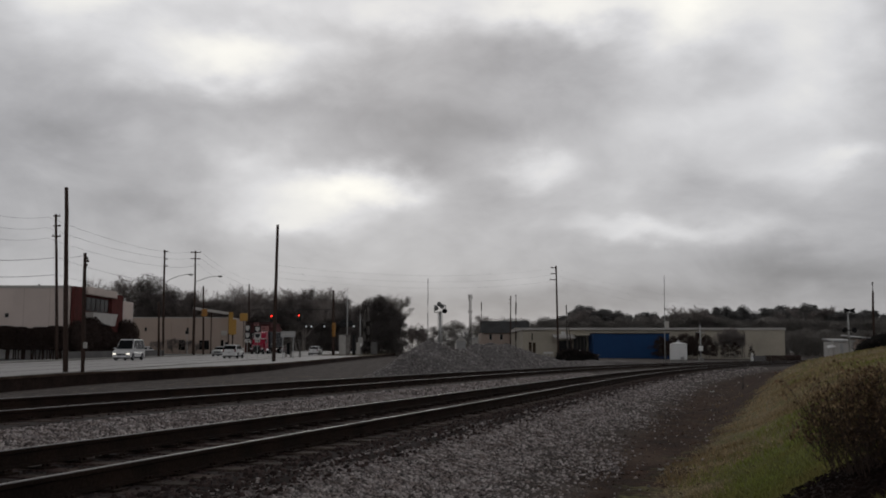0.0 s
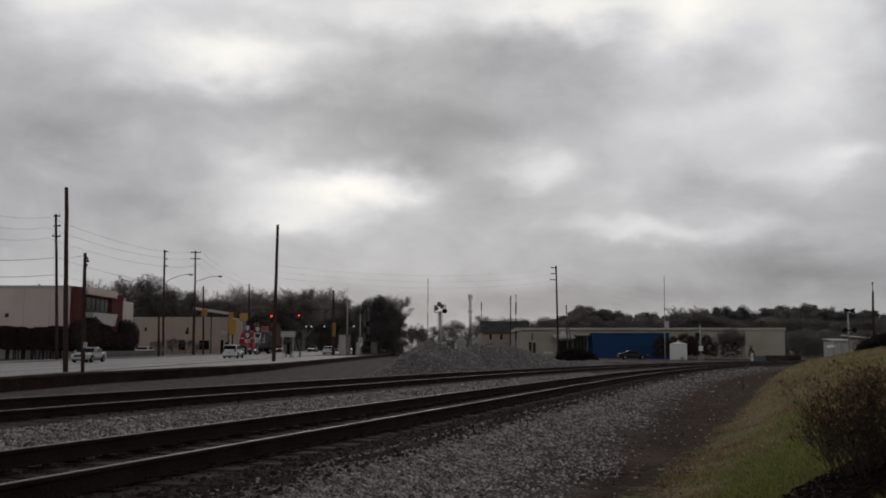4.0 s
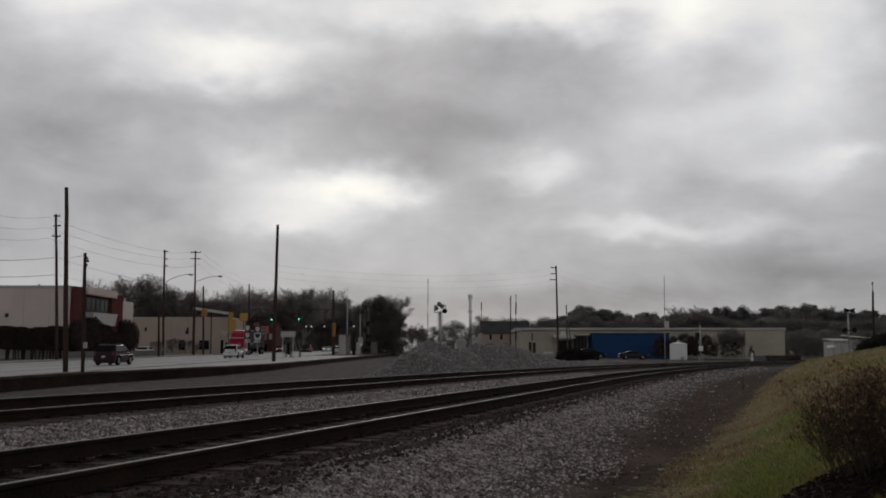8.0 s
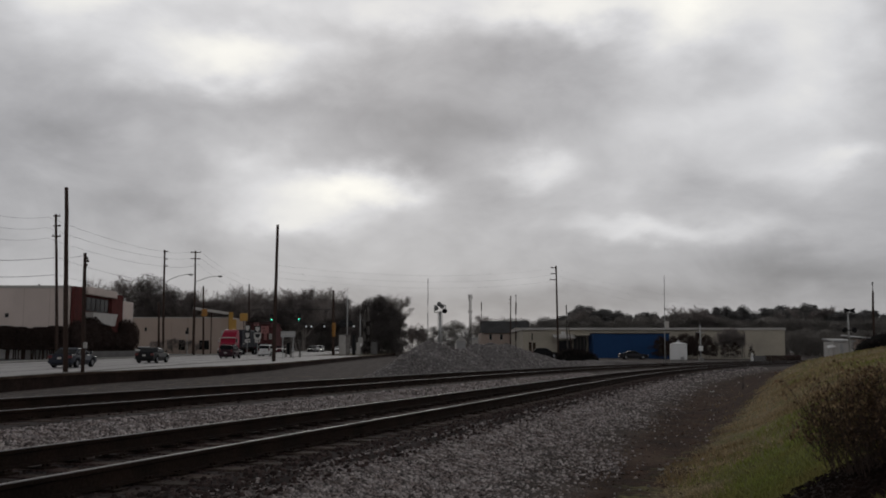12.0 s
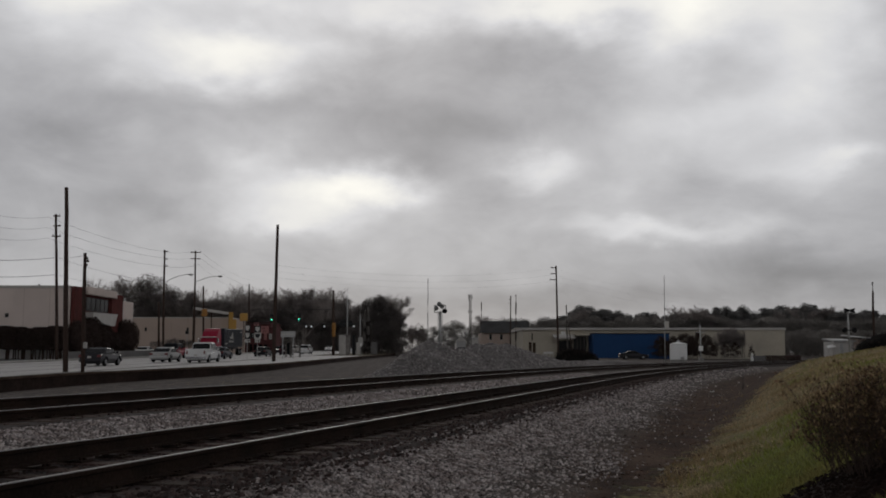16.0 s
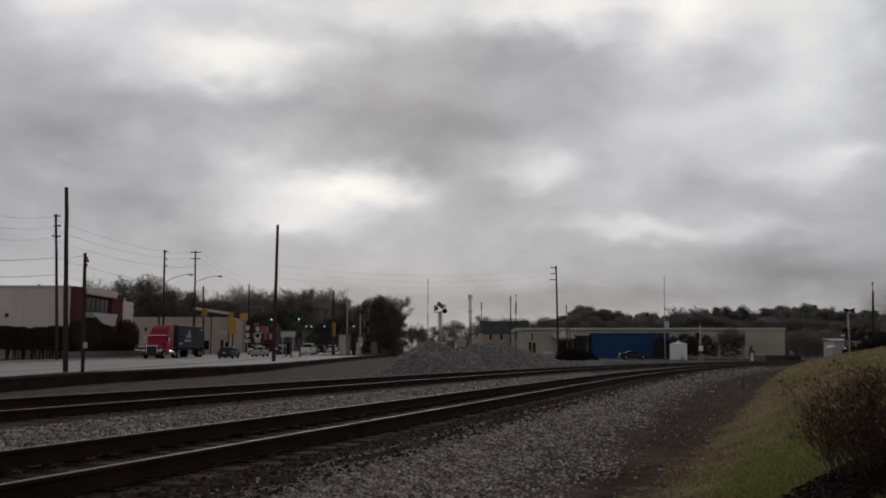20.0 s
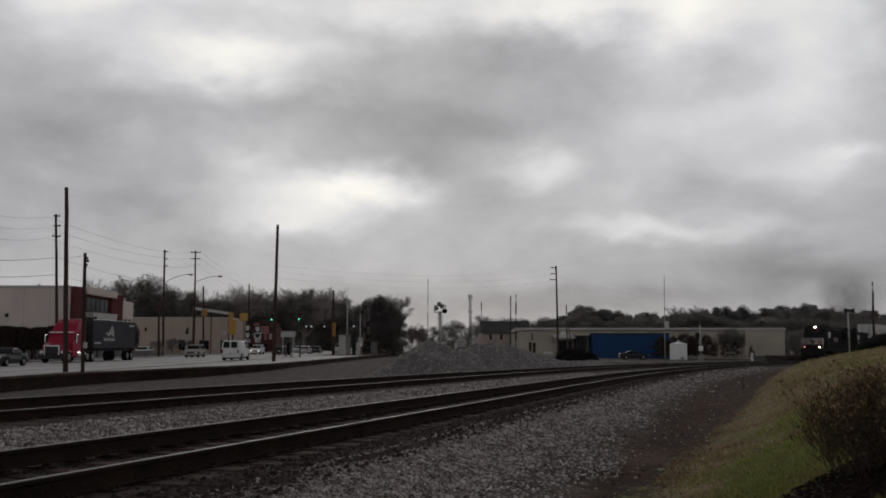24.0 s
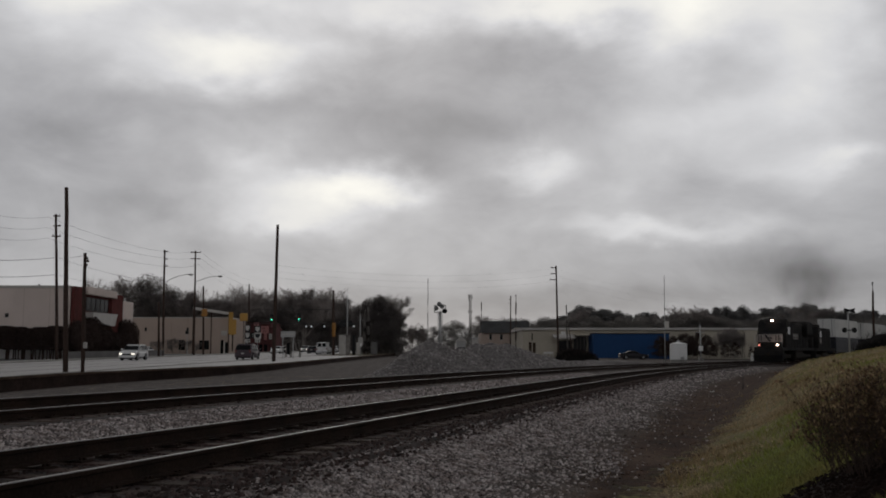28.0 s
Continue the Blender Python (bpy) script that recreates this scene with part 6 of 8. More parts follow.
def car(name, style, mat, label, lights_on=False, front=None, category="car"):
    L, W, H, zb, zw, zt, c0, c1, c2, c3 = STYLES[style]
    h, w = L / 2, W / 2
    root = thing(name, (0, 0, 0), 0, label, category, "vehicles on the road")
    r = 0.33 if style in ("sedan", "hatch") else 0.37
    wy = (-0.29 * L, 0.30 * L)

    def taper(bm):
        """Draws the corners in towards both ends."""
        for v in bm.verts:
            v.co.x *= 1 - 0.07 * min(1.0, abs(v.co.y) / h) ** 5
        return bm
    # lower body with wheel arches
    arch = []
    for yc in wy:
        for i in range(7):
            a = math.pi * (1 - i / 6)
            arch.append((yc + math.cos(a) * (r + 0.07), max(0.24, r + math.sin(a) * (r + 0.06))))
    low = [(-h, 0.42), (-h + 0.12, 0.26)] + arch[:7] + arch[7:] + [(h - 0.15, 0.26), (h, 0.42), (h - 0.02, 0.66), (h - 0.16, zb - 0.10), (c3 * L + 0.02, zw), (c0 * L, zw + 0.02)]
    low += [(-h + 0.10, zt), (-h, zt - 0.18)] if style in ("sedan", "pickup") else [(-h + 0.02, zt), (-h, zt - 0.25)]
    bm = bmesh.new()
    outline(bm, low, -w, w, lambda z: 0.03 if z > 0.75 else 0.05 if z < 0.35 else 0.0)
    taper(soften(bm, 0.07, 3))
    body = part("body", bm, mat, root)
    # cabin
    tum = 0.16 * (H - zw)
    cab = [(c0 * L, zw - 0.02), (c1 * L, H - 0.06), (c1 * L + 0.12, H), (c2 * L - 0.12, H), (c2 * L, H - 0.05), (c3 * L, zw - 0.02)]
    bm = bmesh.new()
    outline(bm, cab, -w + 0.05, w - 0.05, lambda z: tum * max(0, (z - zw) / (H - zw)))
    part("cabin", soften(bm, 0.10, 3), front or mat, root)

    def side(z):
        return w - 0.05 - tum * max(0, (z - zw) / (H - zw)) + 0.004

    zl, zh = zw + 0.04, H - 0.12

    def at(f0, f1, z):
        return f0 + (f1 - f0) * (z - zw) / (H - zw)
    yr0, yr1 = at(c0 * L, c1 * L, zl), at(c0 * L, c1 * L, zh)
    yf0, yf1 = at(c3 * L, c2 * L, zl), at(c3 * L, c2 * L, zh)
    for s in (-1, 1):
        cuts = [0.02, 0.98] if style == "pickup" else [0.70, 0.98] if style == "van" else [0.05, 0.36, 0.38, 0.66, 0.68, 0.97] if style in ("suv", "minivan", "hightop") else [0.12, 0.50, 0.53, 0.94]
        for a, b in zip(cuts[::2], cuts[1::2]):
            q = [(s * side(zl), yr0 + (yf0 - yr0) * a, zl), (s * side(zl), yr0 + (yf0 - yr0) * b, zl), (s * side(zh), yr1 + (yf1 - yr1) * b, zh), (s * side(zh), yr1 + (yf1 - yr1) * a, zh)]
            part("side_window", panel(bmesh.new(), q, (s, 0, 0.1), 0.008), "glass", root)
        part("mirror", boxed(s * (w + 0.09) - 0.09, s * (w + 0.09) + 0.09, c3 * L - 0.25, c3 * L - 0.12, zw + 0.02, zw + 0.18, bevel=0.03), mat if style != "van" else "black_paint", root)
    xw, xt = side(zl) - 0.1, side(zh) - 0.1
    part("windshield", panel(bmesh.new(), [(-xw, yf0 + 0.012, zl), (xw, yf0 + 0.012, zl), (xt, yf1 + 0.012, zh), (-xt, yf1 + 0.012, zh)], (0, 1, 0.6), 0.008), "glass", root)
    if style == "van":
        for s in (-1, 1):
            part("rear_window", panel(bmesh.new(), [(s * 0.08, yr0 - 0.02, zl + 0.05), (s * 0.75, yr0 - 0.02, zl + 0.05), (s * 0.70, yr1 - 0.02, zh), (s * 0.08, yr1 - 0.02, zh)], (0, -1, 0.05), 0.008), "glass", root)
    else:
        part("rear_window", panel(bmesh.new(), [(-xw, yr0 - 0.012, zl), (xw, yr0 - 0.012, zl), (xt, yr1 - 0.012, zh), (-xt, yr1 - 0.012, zh)], (0, -1, 0.4), 0.008), "glass", root)
    # ends
    part("front_bumper", boxed(-w + 0.07, w - 0.07, h - 0.12, h + 0.05, 0.30, 0.52, bevel=0.05), front or mat if front or style in ("sedan", "hatch", "minivan", "suv") else "chrome", root)
    part("rear_bumper", boxed(-w + 0.07, w - 0.07, -h - 0.06, -h + 0.1, 0.34, 0.56, bevel=0.05), mat if style in ("sedan", "hatch", "minivan", "suv") else "chrome", root)
    part("grille", boxed(-0.5, 0.5, h - 0.06, h + 0.012, 0.55, 0.72, bevel=0.02), "black_paint", root)
    part("number_plate", boxed(-0.15, 0.15, -h - 0.075, -h - 0.06, 0.62, 0.78), "trim_white", root)
    hi = style not in ("sedan", "hatch")
    for s in (-1, 1):
        part("headlight", boxed(s * (w - 0.26) - 0.16, s * (w - 0.26) + 0.16, h - 0.16, h + 0.014, 0.62, 0.76, bevel=0.03), "head_on" if lights_on else "clear_lamp", root)
        zz = (0.78, 1.12) if hi else (0.70, 0.88)
        part("tail_light", boxed(s * (w - 0.19) - (0.09 if hi else 0.15), s * (w - 0.19) + (0.09 if hi else 0.15), -h - 0.015, -h + 0.1, *zz, bevel=0.02), "tail", root)
        for yc in wy:
            wheel(root, s * (w - 0.12), yc, r, 0.22)
    part("underbody", boxed(-w + 0.15, w - 0.15, -h + 0.2, h - 0.2, 0.18, 0.4), "black_paint", root)
    if style == "pickup":
        # open bed: dark floor sunk between the sides
        part("bed_liner", boxed(-w + 0.12, w - 0.12, -h + 0.12, c0 * L - 0.06, zw + 0.016, zw + 0.03), "black_paint", root)
        for s in (-1, 1):
            part("bed_rail", boxed(s * (w - 0.08) - 0.06, s * (w - 0.08) + 0.06, -h + 0.05, c0 * L - 0.03, zw - 0.02, zw + 0.13, bevel=0.02), mat, root)
        part("tailgate", boxed(-w + 0.03, w - 0.03, -h - 0.012, -h + 0.06, 0.62, zw + 0.12, bevel=0.02), mat, root)
    if front:
        part("bonnet", boxed(-w + 0.02, w - 0.02, c3 * L + 0.05, h - 0.10, zb - 0.04, zw + 0.012, bevel=0.03), front, root, "dark grey bonnet")
        for s in (-1, 1):
            part("front_wing", boxed(s * (w - 0.01) - 0.02, s * (w - 0.01) + 0.02, 0.30 * L + r + 0.1, h - 0.12, 0.45, zb - 0.03, bevel=0.01), front, root, "dark grey front wing")
        part("front_panel", boxed(-w + 0.10, w - 0.10, h - 0.10, h + 0.012, 0.52, zb - 0.05, bevel=0.03), front, root, "dark grey front panel")
    if style in ("suv", "minivan"):
        for s in (-1, 1):
            part("roof_rail", boxed(s * (w - 0.05 - tum - 0.1) - 0.02, s * (w - 0.05 - tum - 0.1) + 0.02, c1 * L + 0.3, c2 * L - 0.4, H, H + 0.05), "black_paint", root)
    return root


P_WHITE = paint("car_white", (0.70, 0.70, 0.69))
P_SILVER = paint("car_silver", (0.42, 0.42, 0.41))
P_TAN = paint("car_tan", (0.33, 0.31, 0.27))
P_DARK = paint("car_dark_grey", (0.032, 0.031, 0.035))
P_PLUM = paint("car_dark_plum", (0.034, 0.014, 0.020))
P_GREYPLUM = paint("car_plum_grey", (0.075, 0.058, 0.066))
P_BLACK = paint("car_black", (0.010, 0.010, 0.011))
P_BLUE = paint("car_slate_blue", (0.030, 0.034, 0.046))
P_RED = paint("car_red", (0.27, 0.012, 0.034))
P_MAROON = paint("car_maroon", (0.10, 0.02, 0.03))
P_TRUCK = paint("truck_red", (0.31, 0.016, 0.044))
P_BOX = material("container_black", (0.022, 0.024, 0.032), 0.5, vary=0.2, scale=0.6, fine=8)


def semi_truck():
    """Red sleeper tractor with a black box container; the front bumper is at y = 0, the rest behind it."""
    root = thing("semi_truck", (0, 0, 0), 0, "red sleeper tractor pulling a black shipping container with a white emblem", "truck", "vehicles on the road")
    w = 1.25
    bm = bmesh.new()
    outline(bm, [(-0.25, 0.75), (-0.15, 1.55), (-1.6, 1.95), (-2.0, 1.95), (-2.0, 0.75)], -0.95, 0.95, lambda z: 0.08 if z > 1.5 else 0)
    part("bonnet", bm, P_TRUCK, root)
    bm = bmesh.new()
    outline(bm, [(-1.9, 0.8), (-1.9, 1.95), (-2.25, 2.75), (-2.5, 2.85), (-4.9, 2.9), (-4.9, 0.8)], -w + 0.08, w - 0.08)
    part("cab", bm, P_TRUCK, root)
    bm = bmesh.new()
    outline(bm, [(-2.5, 2.86), (-3.4, 3.65), (-4.2, 4.05), (-5.0, 4.1), (-5.0, 2.86)], -w + 0.12, w - 0.12, lambda z: 0.1 * max(0, z - 3.2))
    part("roof_fairing", bm, P_TRUCK, root)
    part("windshield", panel(bmesh.new(), [(-1.0, -1.97, 2.05), (1.0, -1.97, 2.05), (0.95, -2.27, 2.72), (-0.95, -2.27, 2.72)], (0, 1, 0.3), 0.01), "glass", root)
    part("sun_visor", boxed(-1.1, 1.1, -2.3, -1.85, 2.74, 2.86, bevel=0.03), "white_paint", root, "white sun visor")
    for s in (-1, 1):
        part("side_window", boxed(s * (w - 0.075) - 0.01, s * (w - 0.075) + 0.01, -3.1, -2.3, 2.05, 2.65), "glass", root)
        part("mirror", boxed(s * (w + 0.22) - 0.05, s * (w + 0.22) + 0.05, -2.2, -2.0, 1.8, 2.6, bevel=0.03), "chrome", root)
        part("headlight", boxed(s * 0.98 - 0.17, s * 0.98 + 0.17, -0.35, -0.10, 0.85, 1.1, bevel=0.03), "clear_lamp", root)
        part("fuel_tank", tubed((s * 0.95, -4.8, 0.75), (s * 0.95, -3.0, 0.75), 0.33, n=12), "chrome", root)
        part("fender", boxed(s * 0.98 - 0.2, s * 0.98 + 0.2, -1.75, -0.3, 0.95, 1.12, bevel=0.08), P_TRUCK, root)
        part("side_skirt", boxed(s * (w - 0.1) - 0.03, s * (w - 0.1) + 0.03, -5.0, -1.95, 0.55, 0.95), P_TRUCK, root)
        part("exhaust_stack", tubed((s * 0.95, -5.15, 1.2), (s * 0.95, -5.15, 4.0), 0.09, n=8), "chrome", root)
        for y in (-1.15, -5.5, -6.8):
            wheel(root, s * 1.02, y, 0.52, 0.34)
        for y in (-16.4, -17.7):
            wheel(root, s * 1.0, y, 0.52, 0.5)
        part("landing_leg", boxed(s * 0.8 - 0.06, s * 0.8 + 0.06, -9.1, -8.9, 0.35, 1.2), "black_steel", root)
    part("grille", boxed(-0.62, 0.62, -0.2, -0.08, 0.75, 1.5, bevel=0.02), "black_paint", root)
    gs = part("grille_surround", boxed(-0.70, 0.70, -0.24, -0.14, 1.5, 1.6), "chrome", root, "bright grille surround")
    for s in (-1, 1):
        part("grille_bar", boxed(s * 0.66 - 0.05, s * 0.66 + 0.05, -0.2, -0.07, 0.7, 1.6), "chrome", root)
    part("front_bumper", boxed(-1.2, 1.2, -0.2, 0.05, 0.35, 0.72, bevel=0.05), "black_paint", root)
    part("chassis", boxed(-0.45, 0.45, -7.4, -1.0, 0.55, 0.95), "black_steel", root)
    part("trailer_chassis", boxed(-0.5, 0.5, -18.8, -5.8, 1.0, 1.3), "black_steel", root)
    box_ = part("container", boxed(-1.22, 1.22, -18.8, -6.6, 1.32, 4.15, bevel=0.03), P_BOX, root, "black corrugated container")
    for s in (-1, 1):
        for i in range(38):
            y = -18.6 + i * 0.315
            part("corrugation", boxed(s * 1.22 - 0.02, s * 1.22 + 0.02, y, y + 0.15, 1.5, 4.0), P_BOX, box_)
    # white emblem and unreadable lettering on the side
    for s in (-1, 1):
        bm = bmesh.new()
        panel(bm, [(s * 1.255, -11.0, 2.5), (s * 1.255, -10.3, 2.5), (s * 1.255, -11.6, 3.6), (s * 1.255, -11.9, 3.5)], (s, 0, 0), 0.006)
        panel(bm, [(s * 1.255, -12.3, 2.5), (s * 1.255, -11.7, 2.5), (s * 1.255, -11.7, 3.3), (s * 1.255, -11.9, 3.3)], (s, 0, 0), 0.006)
        panel(bm, [(s * 1.255, -12.3, 2.72), (s * 1.255, -9.8, 2.72), (s * 1.255, -10.0, 2.86), (s * 1.255, -12.3, 2.86)], (s, 0, 0), 0.006)
        part("emblem", bm, "trim_white", box_, "white geometric emblem")
        for k in range(5):
            part("lettering", boxed(s * 1.25 - 0.008, s * 1.25 + 0.008, -12.4 + k * 0.62, -11.95 + k * 0.62, 2.05, 2.32), "trim_white", box_, "white bars of lettering")
        part("lettering", boxed(s * 1.25 - 0.008, s * 1.25 + 0.008, -18.2, -16.8, 3.6, 3.75), "trim_white", box_)
        part("lettering", boxed(s * 1.25 - 0.008, s * 1.25 + 0.008, -8.6, -7.0, 1.75, 1.9), "trim_white", box_)
    for s in (-1, 1):
        part("container_door", boxed(s * 0.6 - 0.56, s * 0.6 + 0.56, -18.84, -18.8, 1.4, 4.05), P_BOX, box_)
        part("tail_light", boxed(s * 1.0 - 0.15, s * 1.0 + 0.15, -18.88, -18.8, 1.02, 1.16), "tail", root)
    return root


# ---- who drives where: lane, direction, seconds and metres along the road ----
NEAR, OUT, IN, KERB = -24.2, -28.3, -35.2, -38.0
DRIVES = [
    (car("van", "hightop", P_WHITE, "white high-roof passenger van with lit headlights", lights_on=True, category="van"), -36.0, -1, [(0, 104.9), (0.5, 99.6), (1, 94.7), (1.5, 88.6), (2, 83.0), (2.5, 77.1)]),
    (car("sedan", "sedan", P_SILVER, "silver sedan driving along the road"), IN, -1, [(0, 142.0), (0.5, 132.6), (1, 125.4), (1.5, 118.7), (2, 112.9), (2.5, 107.9), (3, 102.7), (3.5, 97.2), (5.5, 74.0)]),
    (car("sport_utility_vehicle", "suv", P_PLUM, "dark plum sport utility vehicle on the road"), OUT, 1, [(6, 57.5), (6.5, 62.4), (7, 68.3), (7.5, 73.7), (8, 78.9), (8.5, 84.2), (9, 89.0), (9.5, 94.0), (10, 98.8), (10.5, 103.6), (11, 108.5), (11.5, 113.6), (12, 118.6), (12.5, 123.5), (14.5, 142.8)]),
    (car("sedan", "sedan", P_BLACK, "black sedan with pale rear plate"), OUT, 1, [(9, 57.3), (9.5, 62.2), (10, 67.4), (10.5, 73.0), (11, 77.9), (11.5, 83.4), (12, 88.8), (12.5, 94.3), (14.5, 117.7), (15, 125.7), (15.5, 132.2), (16, 138.3), (17, 151.2), (18, 162.9)]),
    (car("sedan", "sedan", P_BLUE, "dark slate-blue sedan on the road"), OUT, 1, [(11, 59.8), (11.5, 65.0), (12, 70.6), (12.5, 76.1), (14.5, 96.2), (15, 102.1), (15.5, 108.0), (16, 114.1), (17, 125.7), (18, 136.7), (20, 154.6)]),
    (car("pickup_truck", "pickup", P_WHITE, "white crew-cab pickup truck", category="pickup truck"), NEAR, 1, [(14.5, 68.0), (15, 76.4), (15.5, 83.6), (16, 91.1), (16.5, 99.2), (17, 107.2), (17.5, 115.0), (18, 122.4), (18.5, 131.8), (19, 139.8), (19.5, 146.2), (20, 153.3), (20.5, 160.4), (21, 165.5), (21.5, 170.3)]),
    (car("sedan", "sedan", P_SILVER, "silver-grey sedan behind a white pickup"), OUT, 1, [(14.5, 74.6), (15, 81.3), (15.5, 87.4), (16, 92.9), (16.5, 97.8), (17, 102.7), (17.5, 107.5), (18, 113.1), (18.5, 118.9), (19, 126.0), (20, 136.3), (21, 146.2)]),
    (car("sedan", "sedan", P_DARK, "dark grey sedan on the main road"), OUT, 1, [(14.5, 61.5), (15, 65.0), (15.5, 70.4), (16, 76.1), (16.5, 81.1), (17, 86.0), (17.5, 91.1), (18, 96.4), (18.5, 101.7), (19, 106.6), (19.5, 112.0), (20, 118.0), (20.5, 123.8), (21, 128.7), (21.5, 132.6), (23.5, 148.9)]),
    (car("cargo_van", "van", P_WHITE, "white windowless cargo van with rear door windows", category="van"), NEAR, 1, [(21, 54.3), (21.5, 62.2), (23.5, 96.5), (24, 104.2), (24.5, 113.1), (25, 122.1), (25.5, 132.2), (26, 140.8), (26.5, 147.3), (27, 155.0), (27.5, 163.6), (28, 171.0)]),
    (car("minivan", "minivan", P_GREYPLUM, "dark plum-grey minivan on the main road"), NEAR, 1, [(25, 53.9), (25.5, 62.6), (26, 71.6), (26.5, 80.8), (27, 90.4), (27.5, 100.0), (28, 109.8)]),
    (car("sport_utility_vehicle", "suv", P_WHITE, "white sport utility vehicle that waits at the red light"), OUT, 1, [(0, 120.4), (8, 120.7), (8.5, 121.6), (9, 123.5), (9.5, 126.0), (10, 128.4), (10.5, 130.8), (11, 134.1), (11.5, 137.5), (12, 141.1), (12.5, 144.9), (14.5, 162.9)]),
    (car("sedan", "sedan", P_WHITE, "white sedan driving past the waiting traffic"), IN, -1, [(14.5, 163.1), (15.5, 148.6), (16, 139.7), (16.5, 130.9), (17, 121.6), (17.5, 111.9), (18, 103.2), (18.5, 94.3), (19, 84.4), (19.5, 76.1)]),
    (car("pickup_truck", "pickup", P_RED, "red pickup truck with a dark front", front="black_paint", category="pickup truck"), IN, -1, [(14.5, 140.3), (15, 134.1), (15.5, 127.3), (16, 118.3), (16.5, 108.5), (17, 97.7), (17.5, 90.0), (18, 80.8), (18.5, 74.4)]),
    (car("sedan", "sedan", P_DARK, "dark sedan driving ahead of the truck"), IN, -1, [(19, 157.2), (20, 146.5), (20.5, 139.0), (21, 129.2), (21.5, 119.9), (23.5, 81.0), (24, 74.6)]),
    (car("sport_utility_vehicle", "suv", P_TAN, "tan sport utility vehicle"), IN, -1, [(23.5, 132.9), (24, 128.1), (24.5, 122.8), (25, 117.8), (25.5, 111.3), (26, 103.6), (26.5, 95.4), (27, 85.9), (27.5, 77.3)]),
    (car("sport_utility_vehicle", "suv", P_WHITE, "white sport utility vehicle with lit headlights", lights_on=True), IN, -1, [(23.5, 170.5), (24, 167.2), (25, 153.9), (25.5, 146.8), (26, 138.4), (26.5, 129.7), (27, 120.9), (27.5, 112.5), (28, 104.1)]),
    (car("hatchback", "hatch", P_WHITE, "white hatchback far down the road"), IN, -1, [(25, 200.6), (26, 187.5), (26.5, 180.2), (27, 171.5), (27.5, 164.5), (28, 157.2)]),
    (car("sedan", "sedan", P_WHITE, "white sedan far down the road"), NEAR, 1, [(0, 161.0), (1, 165.5), (2, 170.3), (3, 173.9)]),
    (car("sedan", "sedan", P_DARK, "dark sedan far down the road"), IN, -1, [(5.5, 228.9), (6.5, 228.0), (7.5, 222.9), (8.5, 216.5), (9, 212.7), (9.5, 208.3), (10, 204.0), (12, 196.7), (14.5, 194.8), (28, 194.2)]),
    (car("hatchback", "hatch", P_SILVER, "pale hatchback far down the road", lights_on=True), IN, -1, [(9.5, 250.8), (10, 245.7), (11, 238.9), (12, 232.4), (14.5, 223.8), (20, 219.7), (28, 218.9)]),
    (car("sedan", "sedan", P_WHITE, "white sedan waiting beyond the junction"), IN, -1, [(0, 344.0), (14.5, 265.2), (19, 241.7), (24, 209.0), (26, 200.6), (28, 185.2)]),
    (car("hatchback", "hatch", P_MAROON, "dark red hatchback waiting at the side street"), KERB, -1, [(0, 204.3), (28, 204.3)]),
    (car("sedan", "sedan", P_WHITE, "white car parked beside the round bush"), -47.0, -1, [(0, 143.3), (28, 143.3)]),
]
TRUCK = semi_truck()
TRUCK_ROWS = [(0, 174.9), (1, 172.6), (3, 166.9), (5.5, 161.1), (6.5, 159.5), (7.5, 157.6), (8.5, 157.2), (9, 157.2), (9.5, 156.9), (10, 155.4), (10.5, 154.6), (11, 153.9), (11.5, 152.8), (12, 151.4), (12.5, 149.7), (14.5, 147.0), (15, 144.7), (15.5, 142.2), (16, 139.5), (16.5, 136.0), (17, 132.7), (17.5, 130.8), (18, 127.7), (18.5, 125.1), (19, 121.8), (19.5, 118.7), (20, 115.6), (20.5, 112.6), (21, 109.2), (21.5, 106.0), (23.5, 91.7), (24, 87.3), (24.5, 83.1), (25, 80.3), (25.5, 74.8), (26, 68.6), (27, 60.5), (27.5, 55.8)]

# cars in the warehouse yard, beyond the tracks
YARD = [
    (car("sedan", "sedan", P_DARK, "dark grey sedan that stops in the warehouse yard"), [(0.0, 23.4, 160.0), (1.0, 26.2, 160.0), (2.0, 28.64, 160.0), (3.0, 30.23, 160.0), (4.2, 31.44, 160.0), (28.0, 31.54, 160.0)]),
    (car("sport_utility_vehicle", "suv", P_BLACK, "dark sport utility vehicle passing through the warehouse yard"), [(0.0, 0.0, 168.0), (5.5, 18.3, 168.0), (6.0, 20.2, 168.0), (6.5, 21.7, 168.0), (7.0, 22.8, 168.0), (7.5, 24.2, 168.0), (8.0, 25.9, 168.0), (8.5, 27.1, 168.0), (9.0, 28.1, 168.0), (10.0, 28.3, 168.0), (11.0, 23.0, 168.0), (12.0, 17.8, 168.0), (13.0, 11.5, 168.0), (14.5, 4.0, 168.0), (28.0, 4.0, 168.0)]),
]


# ---- the train: each vehicle runs along +y with its leading end at y = 0 ----
def bogie(parent, y, wheels=3):
    b = part("bogie", boxed(-1.2, 1.2, y - 0.95 * wheels, y + 0.95 * wheels, 0.45, 0.85, bevel=0.06), "grime", parent)
    for i in range(wheels):
        yy = y + (i - (wheels - 1) / 2) * 1.75
        for s in (-1, 1):
            bm = bmesh.new()
            bmesh.ops.create_cone(bm, cap_ends=True, segments=18, radius1=0.5, radius2=0.5, depth=0.13, matrix=Matrix.Translation((s * 0.75, yy, 0.5)) @ Matrix.Rotation(radians(90), 4, "Y"))
            part("train_wheel", bm, "grime", b)


